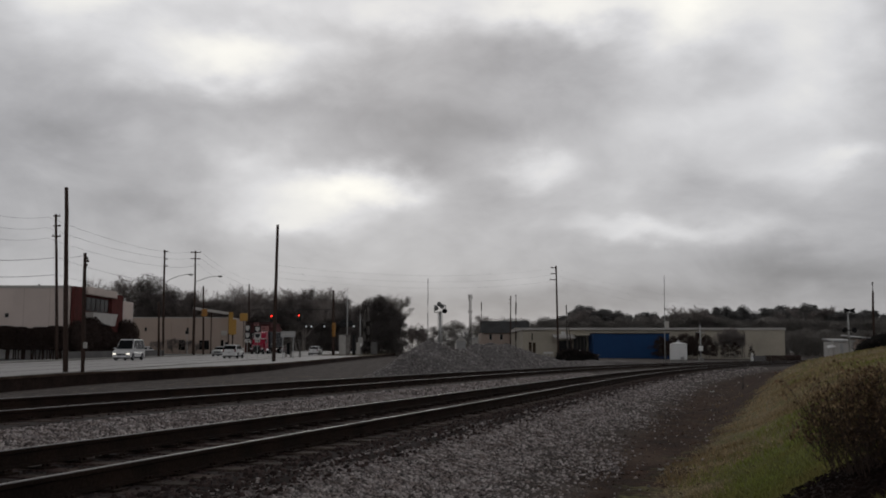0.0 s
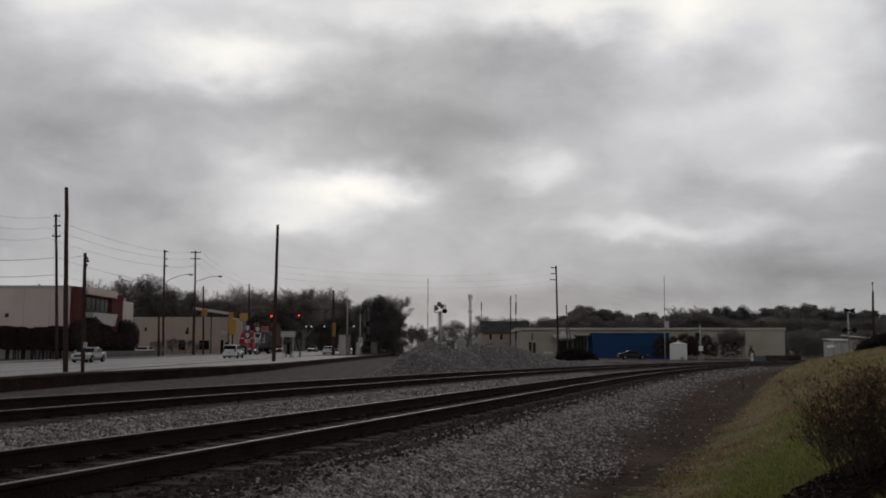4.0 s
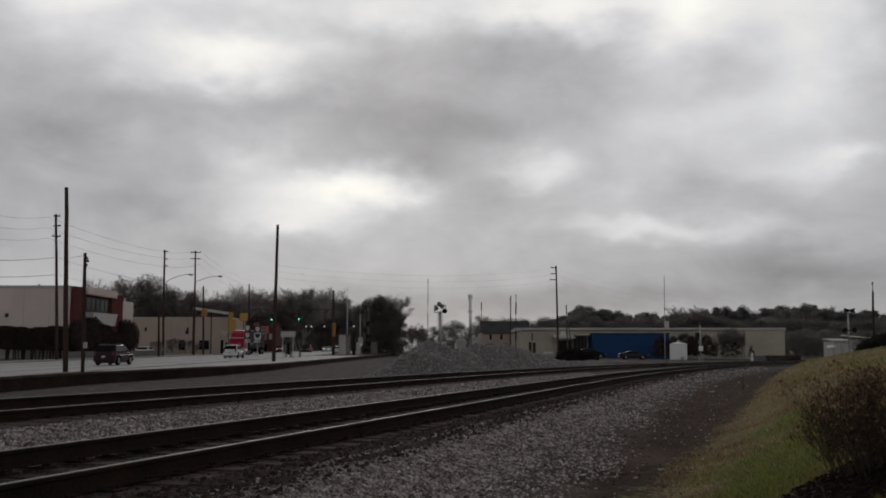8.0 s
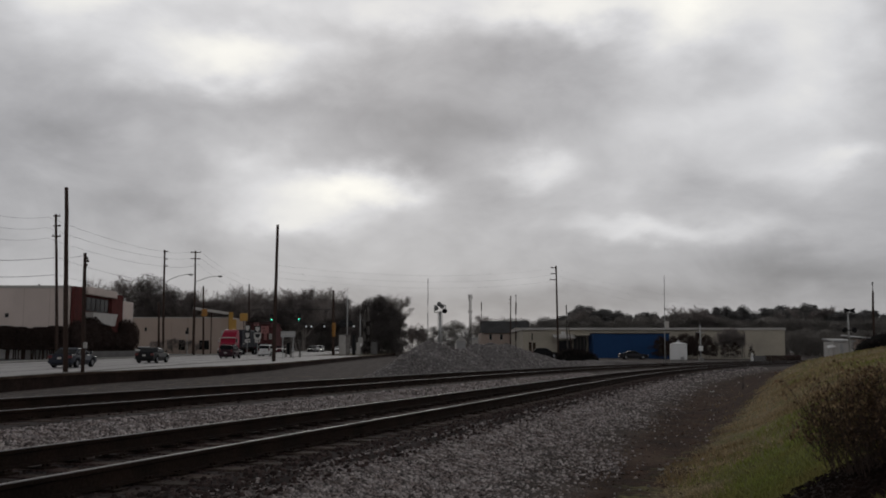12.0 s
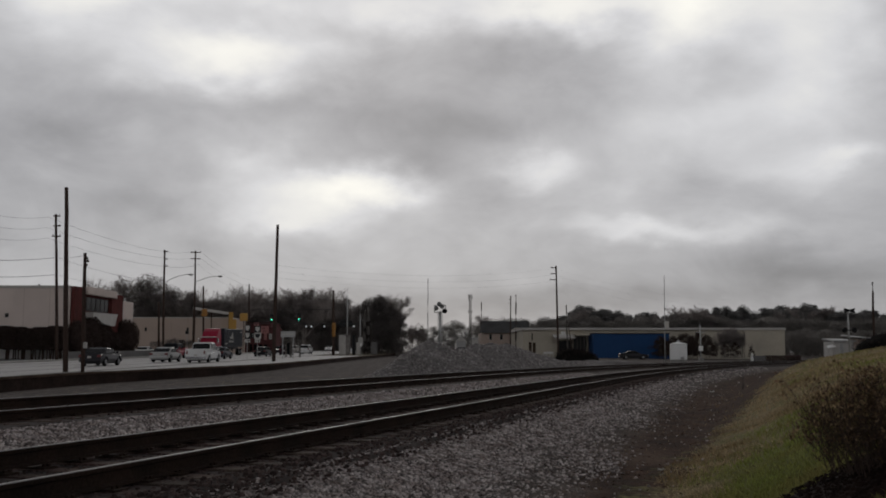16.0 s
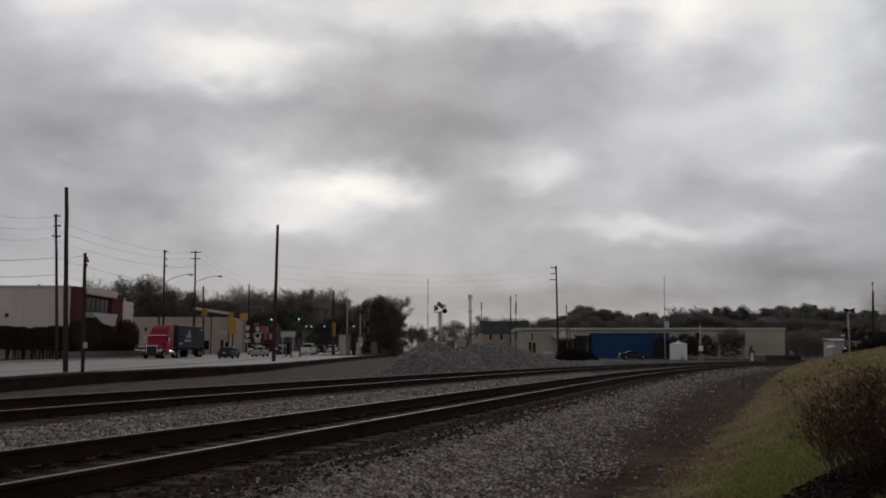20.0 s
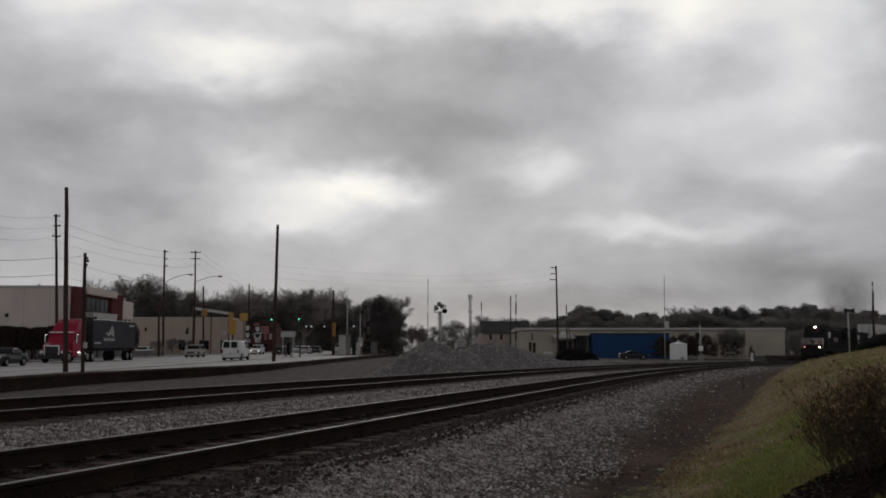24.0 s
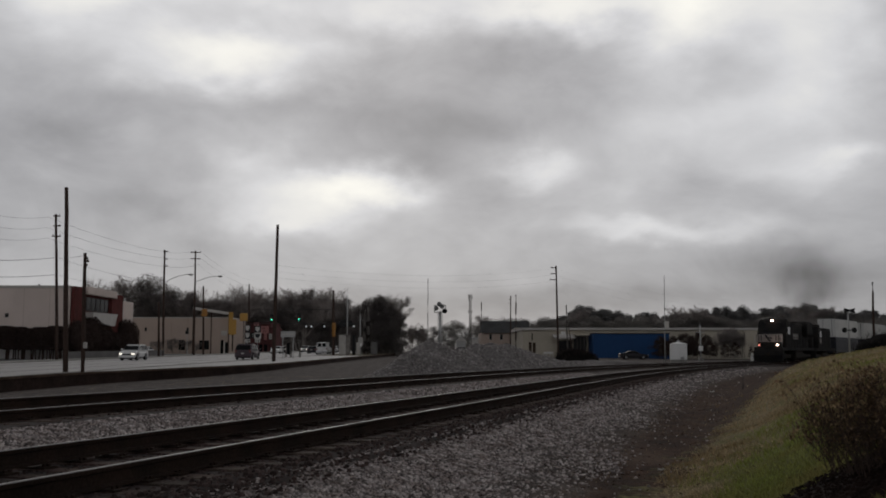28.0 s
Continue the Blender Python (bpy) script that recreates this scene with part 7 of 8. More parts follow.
def raise_body(root):
    """Tall hood units: the body stands 4.9 m over the rails."""
    for o in root.children_recursive:
        for v in o.data.vertices:
            v.co.z *= 1.065


def locomotive():
    root = thing("locomotive", (0, 0, 0), 0, "black diesel locomotive with a white nose band and lit headlights", "locomotive", "the train")
    L = 22.3
    part("frame", boxed(-1.5, 1.5, -L, -0.15, 1.25, 1.62, bevel=0.04), "train_black", root)
    part("pilot", boxed(-1.5, 1.5, -0.7, -0.1, 0.25, 1.3, bevel=0.06), "train_black", root)
    part("plow", panel(bmesh.new(), [(-1.45, -0.1, 0.12), (1.45, -0.1, 0.12), (1.45, 0.18, 0.75), (-1.45, 0.18, 0.75)], (0, 1, 0.2), 0.03), "train_black", root)
    part("coupler", boxed(-0.16, 0.16, -0.2, 0.55, 0.72, 1.0, bevel=0.05), "grime", root)
    # low nose with the white band
    bm = bmesh.new()
    outline(bm, [(-0.95, 1.62), (-0.95, 2.75), (-1.25, 3.0), (-2.4, 3.08), (-2.4, 1.62)], -1.05, 1.05, lambda z: 0.1 if z > 2.5 else 0)
    part("nose", bm, "train_black", root)
    part("nose_band", boxed(-1.40, 1.40, -1.0, -0.935, 2.12, 2.92, bevel=0.02), "nose_grey", root, "broad dirty white band across the nose")
    bm = bmesh.new()
    panel(bm, [(-0.2, -0.92, 2.2), (0.1, -0.92, 2.2), (0.5, -0.92, 2.85), (0.3, -0.92, 2.85)], (0, 1, 0), 0.01)
    panel(bm, [(-0.3, -0.92, 2.45), (0.35, -0.92, 2.5), (0.3, -0.92, 2.62), (-0.3, -0.92, 2.58)], (0, 1, 0), 0.01)
    part("emblem", bm, "black_paint", root, "black emblem on the nose")
    for x in (-1.0, -0.7, 0.85, 1.1):
        part("band_stripe", boxed(x - 0.05, x + 0.05, -0.93, -0.925, 2.2, 2.85), "black_paint", root)
    # cab
    bm = bmesh.new()
    outline(bm, [(-2.3, 1.62), (-2.3, 3.1), (-2.75, 3.95), (-2.95, 4.3), (-3.4, 4.55), (-5.4, 4.55), (-5.4, 1.62)], -1.52, 1.52, lambda z: 0.28 if z > 4.3 else 0.06 if z > 3.9 else 0)
    cab = part("cab", bm, "train_black", root)
    for s in (-1, 1):
        part("windshield", panel(bmesh.new(), [(s * 0.12, -2.42, 3.2), (s * 1.3, -2.42, 3.2), (s * 1.25, -2.76, 3.85), (s * 0.12, -2.76, 3.85)], (0, 1, 0.4), 0.02), "glass", cab)
        part("side_window", boxed(s * 1.51 - 0.02, s * 1.51 + 0.02, -4.9, -3.4, 2.95, 3.7), "glass", cab)
        part("number_board", boxed(s * 0.62 - 0.3, s * 0.62 + 0.3, -2.95, -2.86, 4.08, 4.24), "black_paint", cab)
        part("ditch_light", tubed((s * 0.95, -0.35, 1.80), (s * 0.95, -0.08, 1.80), 0.085, n=14), "train_light" if s < 0 else "dim_light", root, "lit ditch light" if s < 0 else "dim ditch light")
        part("handrail", tubed((s * 1.42, -0.3, 1.62), (s * 1.42, -0.3, 2.7), 0.025, n=6), "trim_white", root)
        part("walkway_rail", tubed((s * 1.45, -5.6, 2.65), (s * 1.45, -21.8, 2.65), 0.022, n=6), "train_black", root)
        for k in range(9):
            part("stanchion", tubed((s * 1.45, -5.8 - 2 * k, 1.62), (s * 1.45, -5.8 - 2 * k, 2.65), 0.02, n=5), "train_black", root)
        part("fuel_tank_side", boxed(s * 1.1 - 0.35, s * 1.1 + 0.35, -13.8, -8.6, 0.4, 1.25, bevel=0.12), "grime", root)
        for k in range(7):
            part("hood_door", boxed(s * 0.93 - 0.015, s * 0.93 + 0.015, -7.2 - k * 1.5, -5.95 - k * 1.5, 1.85, 3.7, bevel=0.01), "train_black", root)
        part("side_lettering", boxed(s * 0.96 - 0.01, s * 0.96 + 0.01, -13.6, -10.2, 2.5, 3.1), "nose_grey", root, "pale bars of lettering on the hood")
        part("step_well", boxed(s * 1.3 - 0.2, s * 1.3 + 0.2, -1.4, -0.75, 0.4, 1.25), "train_black", root)
    part("headlight", boxed(-0.15, 0.15, -2.96, -2.78, 4.26, 4.44, bevel=0.05), "train_light", root, "twin headlight over the cab windows")
    part("hood", boxed(-0.92, 0.92, -17.0, -5.4, 1.62, 4.3, bevel=0.10), "train_black", root)
    part("radiator", boxed(-1.5, 1.5, -21.4, -17.0, 3.0, 4.6, bevel=0.12), "train_black", root, "wide flared radiator at the rear")
    part("rear_hood", boxed(-0.95, 0.95, -21.6, -17.0, 1.62, 3.0, bevel=0.08), "train_black", root)
    part("exhaust_stack", boxed(-0.35, 0.35, -11.2, -10.0, 4.15, 4.5, bevel=0.05), "grime", root)
    part("air_intake", boxed(-0.8, 0.8, -9.2, -6.2, 4.15, 4.42, bevel=0.08), "train_black", root)
    part("horn", tubed((0.4, -4.4, 4.55), (0.4, -3.8, 4.55), 0.05, 0.11, 8), "grime", root)
    part("fuel_tank", boxed(-1.0, 1.0, -13.8, -8.6, 0.35, 1.25, bevel=0.15), "grime", root)
    bogie(root, -4.2)
    bogie(root, -18.2)
    raise_body(root)
    return root


def trailing_locomotive():
    """The shorter second unit, its cab leading."""
    root = thing("locomotive", (0, 0, 0), 0, "shorter black second locomotive with a pale cab number patch", "locomotive", "the train")
    L = 15.4
    part("frame", boxed(-1.5, 1.5, -L, -0.15, 1.25, 1.62, bevel=0.04), "train_black", root)
    part("pilot", boxed(-1.5, 1.5, -0.7, -0.1, 0.25, 1.3, bevel=0.06), "train_black", root)
    part("coupler", boxed(-0.16, 0.16, -0.2, 0.3, 0.72, 1.0, bevel=0.05), "grime", root)
    part("nose", boxed(-0.95, 0.95, -2.4, -0.9, 1.62, 3.0, bevel=0.12), "train_black", root)
    bm = bmesh.new()
    outline(bm, [(-2.3, 1.62), (-2.3, 3.1), (-2.5, 4.2), (-2.9, 4.5), (-4.9, 4.5), (-4.9, 1.62)], -1.52, 1.52, lambda z: 0.28 if z > 4.3 else 0.04 if z > 3.9 else 0)
    cab = part("cab", bm, "train_black", root)
    part("hood", boxed(-0.92, 0.92, -L + 0.6, -4.9, 1.62, 4.2, bevel=0.10), "train_black", root)
    part("exhaust_stack", boxed(-0.3, 0.3, -9.6, -8.6, 4.15, 4.4, bevel=0.05), "grime", root)
    part("fuel_tank", boxed(-1.2, 1.2, -10.4, -6.8, 0.35, 1.25, bevel=0.15), "grime", root)
    for s in (-1, 1):
        part("side_window", boxed(s * 1.51 - 0.02, s * 1.51 + 0.02, -4.5, -3.2, 2.95, 3.7), "glass", cab)
        part("cab_patch", boxed(s * 1.52 - 0.01, s * 1.52 + 0.01, -4.3, -3.4, 2.2, 2.8), "nose_grey", cab, "pale patch under the cab window")
        part("walkway_rail", tubed((s * 1.45, -5.1, 2.65), (s * 1.45, -15.0, 2.65), 0.022, n=6), "train_black", root)
        for k in range(5):
            part("stanchion", tubed((s * 1.45, -5.2 - 2.2 * k, 1.62), (s * 1.45, -5.2 - 2.2 * k, 2.65), 0.02, n=5), "train_black", root)
            part("hood_door", boxed(s * 0.93 - 0.015, s * 0.93 + 0.015, -6.6 - k * 1.6, -5.3 - k * 1.6, 1.85, 3.7, bevel=0.01), "train_black", root)
    bogie(root, -3.8, 2)
    bogie(root, -12.0, 2)
    raise_body(root)
    return root


def container(parent, y0, y1, z0, z1, mat, label):
    c = part("container", boxed(-1.22, 1.22, y0, y1, z0, z1, bevel=0.03), mat, parent, label)
    n = int((y1 - y0) / 0.55)
    for s in (-1, 1):
        for i in range(n):
            y = y0 + 0.2 + i * 0.55
            part("corrugation", boxed(s * 1.22 - 0.025, s * 1.22 + 0.025, y, y + 0.28, z0 + 0.12, z1 - 0.12), mat, c)
    for x in (-0.6, 0.6):
        part("end_door", boxed(x - 0.55, x + 0.55, y1, y1 + 0.03, z0 + 0.1, z1 - 0.1), mat, c)
        part("lock_bar", boxed(x - 0.15, x - 0.1, y1 + 0.03, y1 + 0.07, z0 + 0.1, z1 - 0.1), "black_steel", c)
    return c


def well_car(colors):
    root = thing("well_car", (0, 0, 0), 0, "container wagon with a pale container stacked on a dark one", "railway wagon", "the train")
    for s in (-1, 1):
        part("side_sill", boxed(s * 1.35 - 0.08, s * 1.35 + 0.08, -19.0, -2.6, 0.5, 1.25, bevel=0.03), "grime", root)
    part("floor", boxed(-1.3, 1.3, -19.0, -2.6, 0.35, 0.5), "grime", root)
    for y in (-1.3, -20.3):
        part("end_platform", boxed(-1.35, 1.35, y - 1.3, y + 1.3, 0.95, 1.15, bevel=0.03), "grime", root)
        bogie(root, y, 2)
    container(root, -18.4, -1.6, 0.52, 3.4, colors[0], "dark container in the well")
    container(root, -18.4, -1.6, 3.42, 6.0, colors[1], "pale weathered container on top")
    return root


C_GREY = material("container_pale_grey", (0.46, 0.46, 0.44), 0.6, vary=0.12, scale=0.4, fine=6)
C_WHITE = material("container_white", (0.56, 0.56, 0.54), 0.6, vary=0.12, scale=0.4, fine=6)
TRAIN = [(locomotive(), 0.0, 22.3), (trailing_locomotive(), 22.7, 15.4), (well_car((P_BOX, C_WHITE)), 38.4, 21.6), (well_car((P_BOX, C_GREY)), 60.4, 21.6), (well_car((P_BOX, C_WHITE)), 82.4, 21.6)]
LEAD = [(18, 166.5), (18.5, 163.3), (19, 160.0), (19.5, 156.8), (20, 153.9), (20.5, 151.1), (21, 147.9), (21.5, 145.1), (23.5, 132.6), (24, 129.5), (24.5, 126.5), (25, 123.4), (25.5, 120.1), (26, 117.2), (26.5, 113.9), (27, 110.7), (27.5, 107.5), (28, 104.1)]


# path length of the near track, from its near end
ARC = [(0.0, -20.0)]
while ARC[-1][1] < 560:
    s_, y_ = ARC[-1]
    ARC.append((s_ + math.hypot(0.5, track_x(y_ + 0.5) - track_x(y_)), y_ + 0.5))
ARC_OF_Y = [(y, s) for s, y in ARC]


def on_track(s):
    y = lerp(s, ARC)
    return track_x(y), y, track_z(y)


def train_pose(s, length):
    """The pose of a vehicle whose leading end is s metres along, its body behind it."""
    a, b = Vector(on_track(s + length * 0.2)), Vector(on_track(s + length * 0.8))
    d = (a - b).normalized()
    front = Vector(on_track(s))
    rz = math.degrees(math.atan2(-d.x, d.y))
    p = a + d * length * 0.2
    return pose(p.x, p.y, front.z, 0, 0, rz)


def lead_arc(t):
    """Distance of the leading end along the track, by a smooth line through the known times."""
    rows = [(a, lerp(b, ARC_OF_Y)) for a, b in LEAD]
    ts, ss = np.array([r[0] for r in rows]), np.array([r[1] for r in rows])
    c = np.polyfit(ts - 24.0, ss, 2)
    if t < 18.0:
        v = np.polyval(np.polyder(c), -6.0)
        return float(np.polyval(c, -6.0) + v * (t - 18.0))
    return float(np.polyval(c, t - 24.0))


# ---- the bank beside the camera: shrub, mulch, grass, litter ----
def near_shrub():
    rng = random.Random(17)
    x, y = 3.47, 7.6
    z = ground_z(x, y)
    root = thing("shrub", (x, y, z), 0, "twiggy shrub with sparse bronze and yellowish leaves on dark mulch", "shrub")
    leaves, sv, sf = [], [], []

    def shoot(a, b, r0, r1, n=3):
        """A slim tapered stem from a to b."""
        q = (b - a).to_track_quat("Z", "Y")
        i = len(sv)
        for p, r in ((a, r0), (b, r1)):
            for k in range(n):
                w = 6.2832 * k / n
                sv.append(p + q @ Vector((math.cos(w) * r, math.sin(w) * r, 0)))
        for k in range(n):
            sf.append((i + k, i + (k + 1) % n, i + n + (k + 1) % n, i + n + k))
    for i in range(250):
        a = rng.uniform(0, 6.283)
        r0 = rng.uniform(0, 0.5)
        lean = rng.uniform(0.0, 0.75)
        p = Vector((math.cos(a) * r0, math.sin(a) * r0, -0.05))
        d = Vector((math.cos(a) * lean, math.sin(a) * lean, 1)).normalized()
        length = rng.uniform(0.5, 0.90) * (1.02 - 0.2 * lean)
        r = rng.uniform(0.0025, 0.0055)
        for k in range(4):
            d = (d + Vector((rng.gauss(0, 0.13), rng.gauss(0, 0.13), 0.05))).normalized()
            q = p + d * length / 4
            shoot(p, q, r, r * 0.8, 4)
            if k > 0:
                for _ in range(rng.choice((1, 2, 2))):
                    e = (d + Vector((rng.gauss(0, 0.6), rng.gauss(0, 0.6), rng.gauss(0.1, 0.3)))).normalized()
                    l2 = length * rng.uniform(0.12, 0.26)
                    shoot(q, q + e * l2, r * 0.6, r * 0.35)
                    for _ in range(3):
                        leaves.append((q + e * l2 * rng.uniform(0.35, 1.05), e))
            p, r = q, r * 0.8
        for _ in range(4):
            leaves.append((p + Vector((rng.gauss(0, 0.02), rng.gauss(0, 0.02), rng.gauss(0, 0.03))), d))
    # short side shoots fill the outline
    for i in range(1250):
        a, e = rng.uniform(0, 6.283), rng.uniform(0.1, 1.0)
        rad = rng.uniform(0.55, 1.0) * (0.62 + 0.2 * math.sin(3 * a))
        p = Vector((math.cos(a) * rad * math.sin(e * 1.5 + 0.25), math.sin(a) * rad * math.sin(e * 1.5 + 0.25), 0.12 + 0.78 * (1 - e) * rng.uniform(0.8, 1.05) + 0.05))
        d = Vector((math.cos(a) * 0.6, math.sin(a) * 0.6, 1)) + Vector((rng.gauss(0, 0.4), rng.gauss(0, 0.4), rng.gauss(0, 0.3)))
        d.normalize()
        l2 = rng.uniform(0.06, 0.16)
        shoot(p - d * l2, p, 0.0028, 0.0018)
        for _ in range(3):
            leaves.append((p - d * l2 * rng.uniform(0, 0.8), d))
    # tangle of low dead twigs round the foot
    for i in range(900):
        a, rad = rng.uniform(0, 6.283), 0.62 * rng.random() ** 0.6
        p = Vector((math.cos(a) * rad, math.sin(a) * rad, rng.uniform(0.0, 0.42)))
        d = Vector((rng.gauss(0, 0.6), rng.gauss(0, 0.6), 1)).normalized()
        shoot(p, p + d * rng.uniform(0.08, 0.2), 0.003, 0.0018)
        if rng.random() < 0.6:
            leaves.append((p + d * 0.06, d))
    raw("stem", sv, sf, "shrub_twig", root)
    v, f = [], []
    for p, e in leaves:
        if rng.random() < 0.35:
            continue
        t = (e + Vector((rng.gauss(0, 0.8), rng.gauss(0, 0.8), rng.gauss(0, 0.6)))).normalized() * rng.uniform(0.024, 0.048)
        w = t.cross(Vector((rng.gauss(0, 1), rng.gauss(0, 1), rng.gauss(0, 1)))).normalized() * rng.uniform(0.009, 0.017)
        i = len(v)
        v += [p, p + t * 0.5 + w, p + t, p + t * 0.5 - w]
        f.append((i, i + 1, i + 2, i + 3))
    raw("foliage", v, f, "shrub_leaf", root)
    root.scale = (0.92, 0.92, 0.89)


near_shrub()


def draped(name, cx, cy, rx, ry, lift, mat, label, category, seed=0):
    bm = bmesh.new()
    c = bm.verts.new((cx, cy, ground_z(cx, cy) + lift))
    rings = [[c]]
    for k in range(1, 7):
        ring = []
        for i in range(28):
            a = 6.283 * i / 28
            w = 1 + 0.18 * noise.noise((math.cos(a) * 2, math.sin(a) * 2, seed))
            x, y = cx + math.cos(a) * rx * k / 6 * w, cy + math.sin(a) * ry * k / 6 * w
            ring.append(bm.verts.new((x, y, ground_z(x, y) + lift * (1 if k < 6 else -1))))
        rings.append(ring)
    for i in range(28):
        bm.faces.new((c, rings[1][i], rings[1][(i + 1) % 28]))
    for p, q in zip(rings[1:], rings[2:]):
        for i in range(28):
            j = (i + 1) % 28
            bm.faces.new((p[i], q[i], q[j], p[j]))
    tagged(part(name, bm, mat, smooth=True), label, category, kind="structure")


rng_m = random.Random(19)
chips = []
for _ in range(2600):
    a, r = rng_m.uniform(0, 6.283), 1.15 * rng_m.random() ** 0.5
    x, y = 3.3 + math.cos(a) * r, 7.4 + math.sin(a) * r * 0.95
    chips.append((x, y, ground_z(x, y) + 0.05 - 0.06 * max(0, r - 0.85), rng_m.uniform(0.008, 0.026)))
stones("mulch_chips", chips, "loose dark bark chips under the shrub", "mulch")
draped("mulch_bed", 3.3, 7.4, 1.0, 0.95, 0.05, "mulch", "dark bark mulch under the shrub", "mulch", 2)


def grass_field():
    rng = random.Random(33)
    fields = {"grass": ([], []), "dry_grass": ([], [])}

    def blade(kind, x, y, h):
        v, f = fields[kind]
        z = ground_z(x, y) - 0.01
        a = rng.uniform(0, 6.283)
        w = h * 0.07 + 0.0025
        lx, ly = rng.gauss(0, 0.5) * h, rng.gauss(0, 0.5) * h
        i = len(v)
        v.extend(((x - math.cos(a) * w, y - math.sin(a) * w, z), (x + math.cos(a) * w, y + math.sin(a) * w, z), (x + lx, y + ly, z + h)))
        f.append((i, i + 1, i + 2))
    for y0, y1, u0, u1, n, hh in ((6.5, 12, 4.9, 9.0, 38000, 0.05), (12, 20, 4.9, 10.5, 26000, 0.065), (20, 36, 4.9, 12.5, 22000, 0.09), (36, 90, 4.9, 13.0, 7000, 0.12)):
        for _ in range(n):
            y, u = rng.uniform(y0, y1), rng.uniform(u0, u1)
            edge = u - lerp(y, TURF_EDGE) + 0.5 * noise.noise((y * 0.4, u, 7)) + 0.4 * noise.noise((y * 1.4, u, 9))
            if edge < 0 and rng.random() > 0.02 + 0.5 * max(0, 1 + edge * 3):
                continue
            x = track_x(y) + u
            if (x - 3.3) ** 2 + (y - 7.4) ** 2 < 0.8:
                continue
            p = noise.noise((x * 0.8, y * 0.45, 4)) + (1.0 if y < 12 else 0.4 if y < 17 else -0.15) - max(0, 1.1 - edge) * 1.3
            kind = "grass" if p > rng.uniform(-0.25, 0.45) else "dry_grass"
            blade(kind, x, y, hh * rng.uniform(0.5, 1.5) * (1 if kind == "grass" else 0.9))
    # dead weeds along the foot of the ballast
    for _ in range(700):
        y = 7 + 50 * rng.random() ** 1.6
        u = rng.gauss(4.3, 0.5)
        blade("dry_grass", track_x(y) + u, y, rng.uniform(0.02, 0.055))
    # thin weeds on the waste ground below the road wall
    for _ in range(5000):
        y = rng.uniform(22, 70)
        x = rng.uniform(wall_x(y) + 0.3, track_x(y) - 6.8)
        if noise.noise((x * 0.35, y * 0.25, 12)) + rng.uniform(-0.25, 0.25) < -0.02:
            continue
        blade("dry_grass", x, y, rng.uniform(0.03, 0.10))
    for k, (v, f) in fields.items():
        ob = raw("grass_patch" if k == "grass" else "dry_grass_patch", v, f, k)
        tagged(ob, "short green winter grass on the bank" if k == "grass" else "short tan dry grass on the bank", "grass", kind="stuff")


grass_field()


def litter():
    rng = random.Random(8)
    spots = [(2.99, 13.4, 0.07), (11.11, 40.0, 0.17)]
    for x, y, s in spots:
        bm = bmesh.new()
        g = []
        for i in range(4):
            for j in range(3):
                g.append(bm.verts.new(((i - 1.5) * s * 0.5, (j - 1) * s * 0.35, rng.uniform(0.1, 0.6) * s)))
        for i in range(3):
            for j in range(2):
                bm.faces.new((g[i * 3 + j], g[i * 3 + 3 + j], g[i * 3 + 4 + j], g[i * 3 + 1 + j]))
        r = bmesh.ops.solidify(bm, geom=bm.faces[:], thickness=0.004)
        ob = part("paper_scrap", bm, "white_paint")
        ob.matrix_basis = pose(x, y, ground_z(x, y) + 0.03, 0, 0, 30)
        tagged(ob, "crumpled white scrap of paper on the ground", "litter")


litter()


def fallen_leaves():
    rng = random.Random(12)
    v, f = [], []
    for _ in range(900):
        y = 6.5 + 30 * rng.random() ** 1.5
        u = rng.gauss(4.7, 0.7)
        x = track_x(y) + u
        z = ground_z(x, y) + 0.03
        s = rng.uniform(0.015, 0.035)
        a = rng.uniform(0, 6.28)
        c, d = math.cos(a) * s, math.sin(a) * s
        i = len(v)
        v += [(x - c, y - d, z), (x + d * 0.6, y - c * 0.6, z + rng.uniform(0, 0.02)), (x + c, y + d, z), (x - d * 0.6, y + c * 0.6, z + rng.uniform(0, 0.02))]
        f.append((i, i + 1, i + 2, i + 3))
    tagged(raw("fallen_leaves", v, f, "fallen"), "brown fallen leaves in the dirt ditch", "leaves", kind="stuff")


fallen_leaves()


# ---- exhaust smoke: soft thin puffs that drift up and back ----
def smoke_material():
    m = bpy.data.materials.new("thin_dark_smoke")
    m.use_nodes = True
    nt = m.node_tree
    N, L = nt.nodes.new, nt.links.new
    nt.nodes.clear()
    out = N("ShaderNodeOutputMaterial")
    mix = N("ShaderNodeMixShader")
    clear = N("ShaderNodeBsdfTransparent")
    dark = N("ShaderNodeBsdfDiffuse")
    dark.inputs[0].default_value = (0.20, 0.18, 0.17, 1)
    tc = N("ShaderNodeTexCoord")
    # each puff fades from its middle to its rim
    grad = N("ShaderNodeTexGradient")
    grad.gradient_type = "QUADRATIC_SPHERE"
    L(tc.outputs["Object"], grad.inputs[0])
    n = N("ShaderNodeTexNoise")
    n.inputs["Scale"].default_value, n.inputs["Detail"].default_value = 2.5, 4
    L(tc.outputs["Object"], n.inputs["Vector"])
    mul = N("ShaderNodeMath")
    mul.operation = "MULTIPLY"
    L(grad.outputs["Fac"], mul.inputs[0])
    L(n.outputs["Fac"], mul.inputs[1])
    k = N("ShaderNodeMath")
    k.operation, k.use_clamp = "MULTIPLY", True
    L(mul.outputs[0], k.inputs[0])
    k.inputs[1].default_value = 0.66
    L(k.outputs[0], mix.inputs[0])
    L(clear.outputs[0], mix.inputs[1])
    L(dark.outputs[0], mix.inputs[2])
    L(mix.outputs[0], out.inputs[0])
    return m


SMOKE = smoke_material()
PUFFS = []


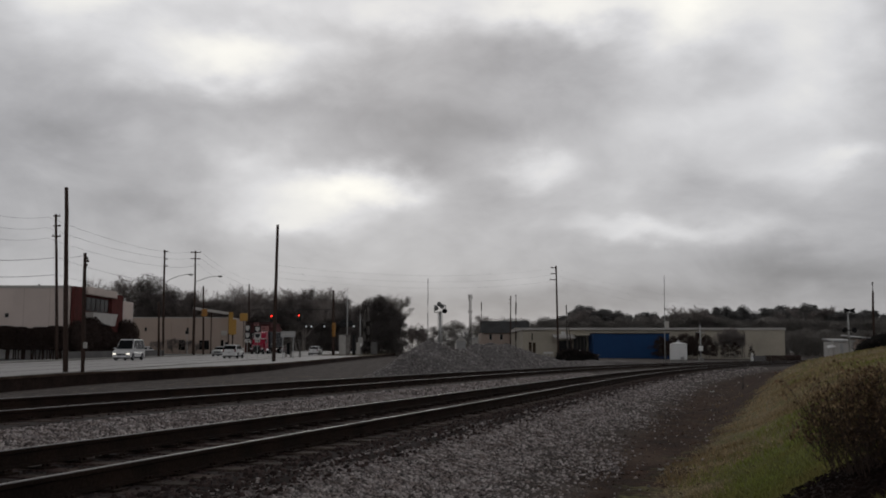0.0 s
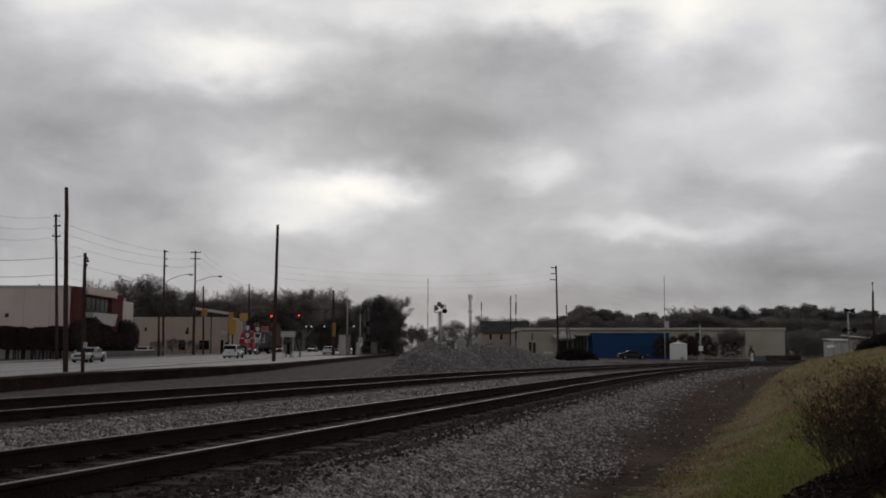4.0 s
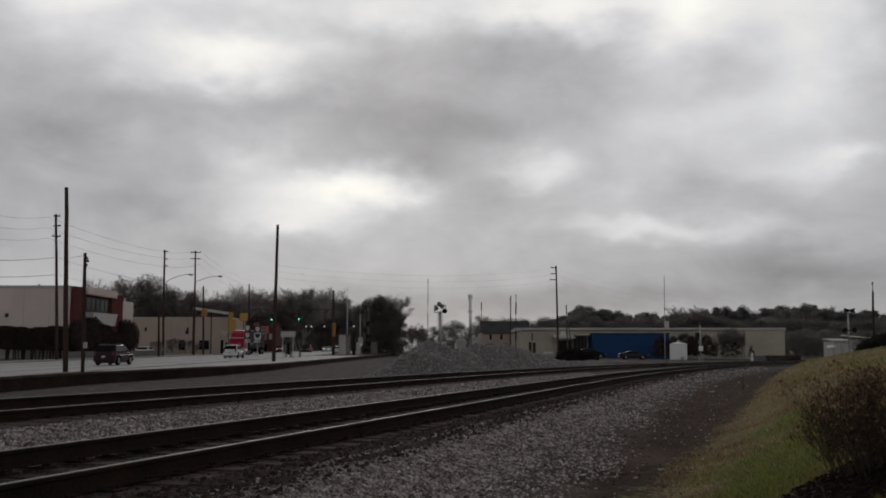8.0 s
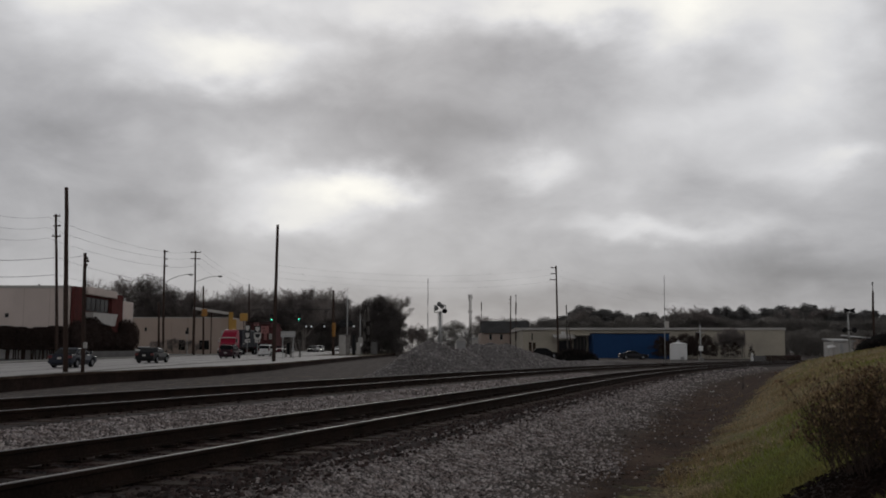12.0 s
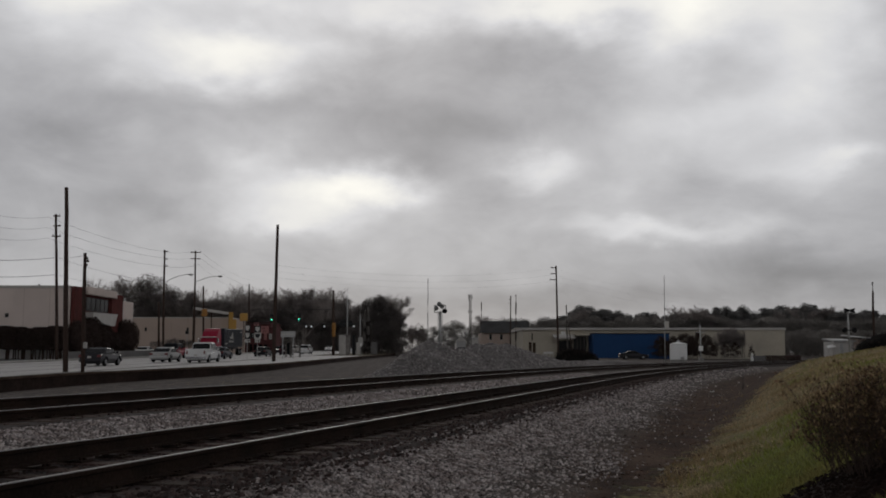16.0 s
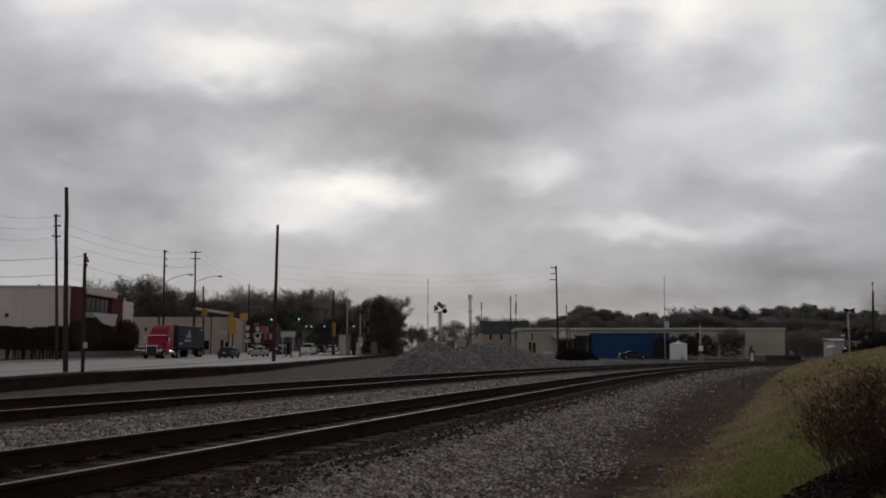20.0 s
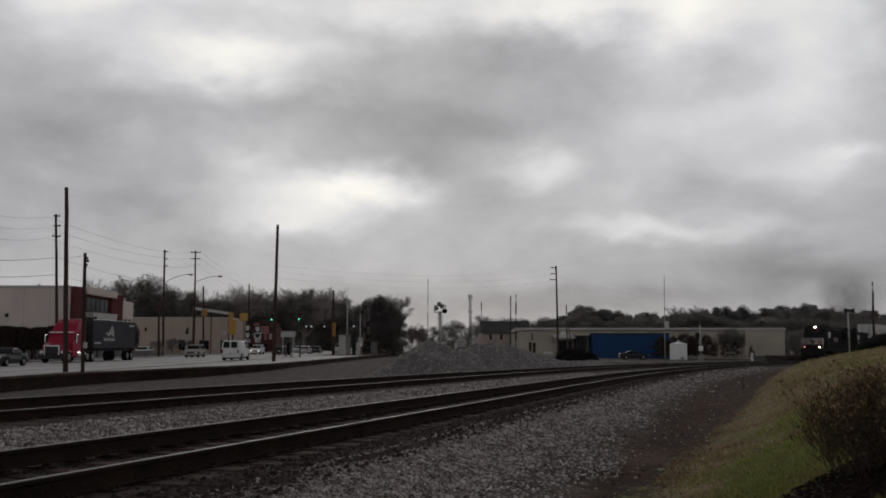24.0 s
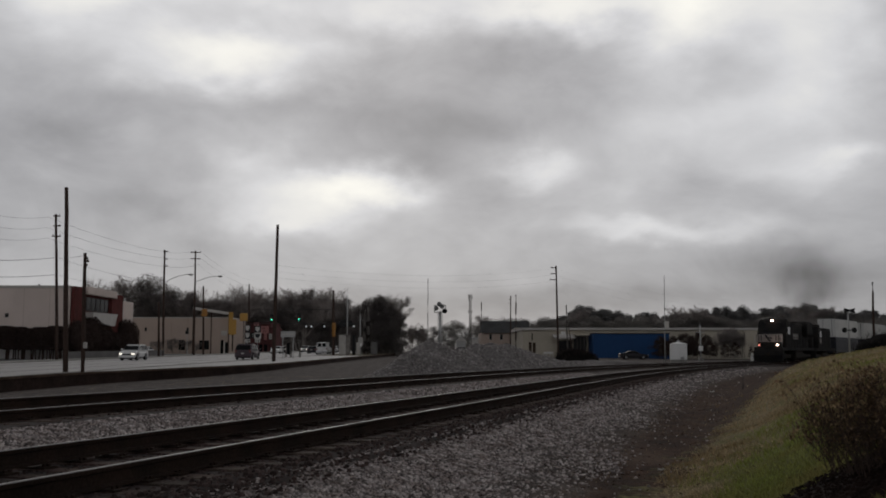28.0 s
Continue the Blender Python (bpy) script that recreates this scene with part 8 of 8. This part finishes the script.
def smoke_puffs():
    """Each puff is a thin ragged bowl of smoke that fades to its rim."""
    rng = random.Random(6)
    n = 8
    for i in range(n):
        verts, faces = [(0, 0, -0.12)], []
        turn = Euler((rng.uniform(1.3, 1.8), rng.uniform(-0.2, 0.2), rng.uniform(-0.5, 0.5))).to_matrix()
        for k in range(1, 6):
            for a in range(20):
                r, w = k / 5, a * 0.314159
                lump = 0.07 * noise.noise((math.cos(w) * 2 * r, math.sin(w) * 2 * r, i * 3.1))
                verts.append((math.cos(w) * r, math.sin(w) * r, -0.12 + 0.22 * r * r + lump))
        for a in range(20):
            faces.append((0, 1 + a, 1 + (a + 1) % 20))
            for k in range(4):
                b = 1 + 20 * k
                faces.append((b + a, b + 20 + a, b + 20 + (a + 1) % 20, b + (a + 1) % 20))
        ob = raw("smoke_puff", [turn @ Vector(v) for v in verts], faces, SMOKE)
        age = (i + 0.5) / n
        ob.scale = [2.0 + 4.6 * age * rng.uniform(0.9, 1.15)] * 3
        tagged(ob, "thin dark grey puff of diesel exhaust smoke", "smoke", "locomotive exhaust")
        PUFFS.append((ob, age, rng.gauss(0, 0.9), rng.gauss(0, 0.9), rng.uniform(-0.6, 0.6)))


smoke_puffs()


# ---- what moves ----
def drive_rows(rows, direction):
    """Adds the way in and the way out at a steady pace, so that rows span the whole clip."""
    rows = list(rows)
    (ta, ya), (tb, yb) = rows[0], rows[1]
    if ta > 0:
        v = (yb - ya) / (tb - ta)
        rows.insert(0, (0.0, ya - v * ta))
    (ta, ya), (tb, yb) = rows[-2], rows[-1]
    if tb < 28:
        v = (yb - ya) / (tb - ta)
        if direction > 0:
            v = max(v, 5.0)
        rows.append((28.0, yb + v * (28 - tb)))
    return rows


def lane_pose(x0, y, direction):
    rise = math.degrees(math.atan(0.0068)) if 15 < y < 260 else 0.0
    yaw = -math.degrees(math.atan(ROAD_SLANT)) + (180 if direction < 0 else 0)
    return pose(x0 + ROAD_SLANT * y, y, road_z(y) + 0.03, rise * direction, 0, yaw)


def roll(ob, rows, t0, t1):
    """Turns the wheels of a vehicle while it is in sight. rows: seconds, metres along its way."""
    for wh, x, y, r in WHEELS.get(ob.name, ()):
        keys = []
        for i in range(int((t1 - t0) * FPS) + 1):
            t = t0 + i / FPS
            keys.append((t, pose(x, y, r, -math.degrees(abs(lerp(t, rows) - rows[0][1]) / r) % 360)))
        if t0 > 0:
            keys.insert(0, (0.0, keys[0][1]))
        if t1 < 28:
            keys.append((28.0, keys[-1][1]))
        walk(wh, keys)


def in_sight(x0, rows):
    """First and last time at which the lane shows the vehicle near enough to see its wheels."""
    ts = [t / 10 for t in range(281) if abs(x0) / 0.50 < lerp(t / 10, rows) < 135]
    return (ts[0], ts[-1]) if ts else None


def motions():
    # added plates slide from green to red to imitate the lamps switching
    for sh in SHUTTERS:
        walk(sh, [(0.0, pose(0, 0, -0.36)), (5.7, pose(0, 0, -0.36)), (5.9, pose(0, 0, 0.36)), (28.0, pose(0, 0, 0.36))])
    for ob, x0, direction, rows in DRIVES:
        full = drive_rows(rows, direction)
        walk(ob, [(t, lane_pose(x0, y, direction)) for t, y in full])
        span = in_sight(x0, full)
        if span and abs(full[0][1] - full[-1][1]) > 5:
            roll(ob, full, *span)
    walk(TRUCK, [(t, lane_pose(-37.0, y, -1)) for t, y in drive_rows(TRUCK_ROWS, -1)])
    roll(TRUCK, drive_rows(TRUCK_ROWS, -1), 14.0, 27.6)
    for ob, rows in YARD:
        walk(ob, [(t, pose(x, y, ground_z(x, y) + 0.02, 0, 0, -90)) for t, x, y in rows])
    times = [0.5 * i for i in range(57)]
    for ob, off, length in TRAIN:
        walk(ob, [(t, train_pose(lead_arc(t) + off, length)) for t in times])
    # smoke trails over the exhaust stack, climbing and drifting back
    for ob, age, dx, dy, spin in PUFFS:
        rows = []
        for t in times:
            x, y, z = on_track(lead_arc(t) + 10.6 + 2.0 * age)
            up = 5.3 + age * (5.4 + 0.22 * (t - 24)) + 0.15 * math.sin(t * 1.3 + spin * 9)
            wide = 0.3 + 2.4 * age
            rows.append((t, pose(x + 1.0 + 3.4 * age + dx * wide + 0.2 * math.sin(t * 0.9 + dx * 5), y + dy * wide, z + up, 0, 6 * math.sin(t * 0.7 + dy * 4), spin * t * 1.5)))
        walk(ob, rows)


motions()
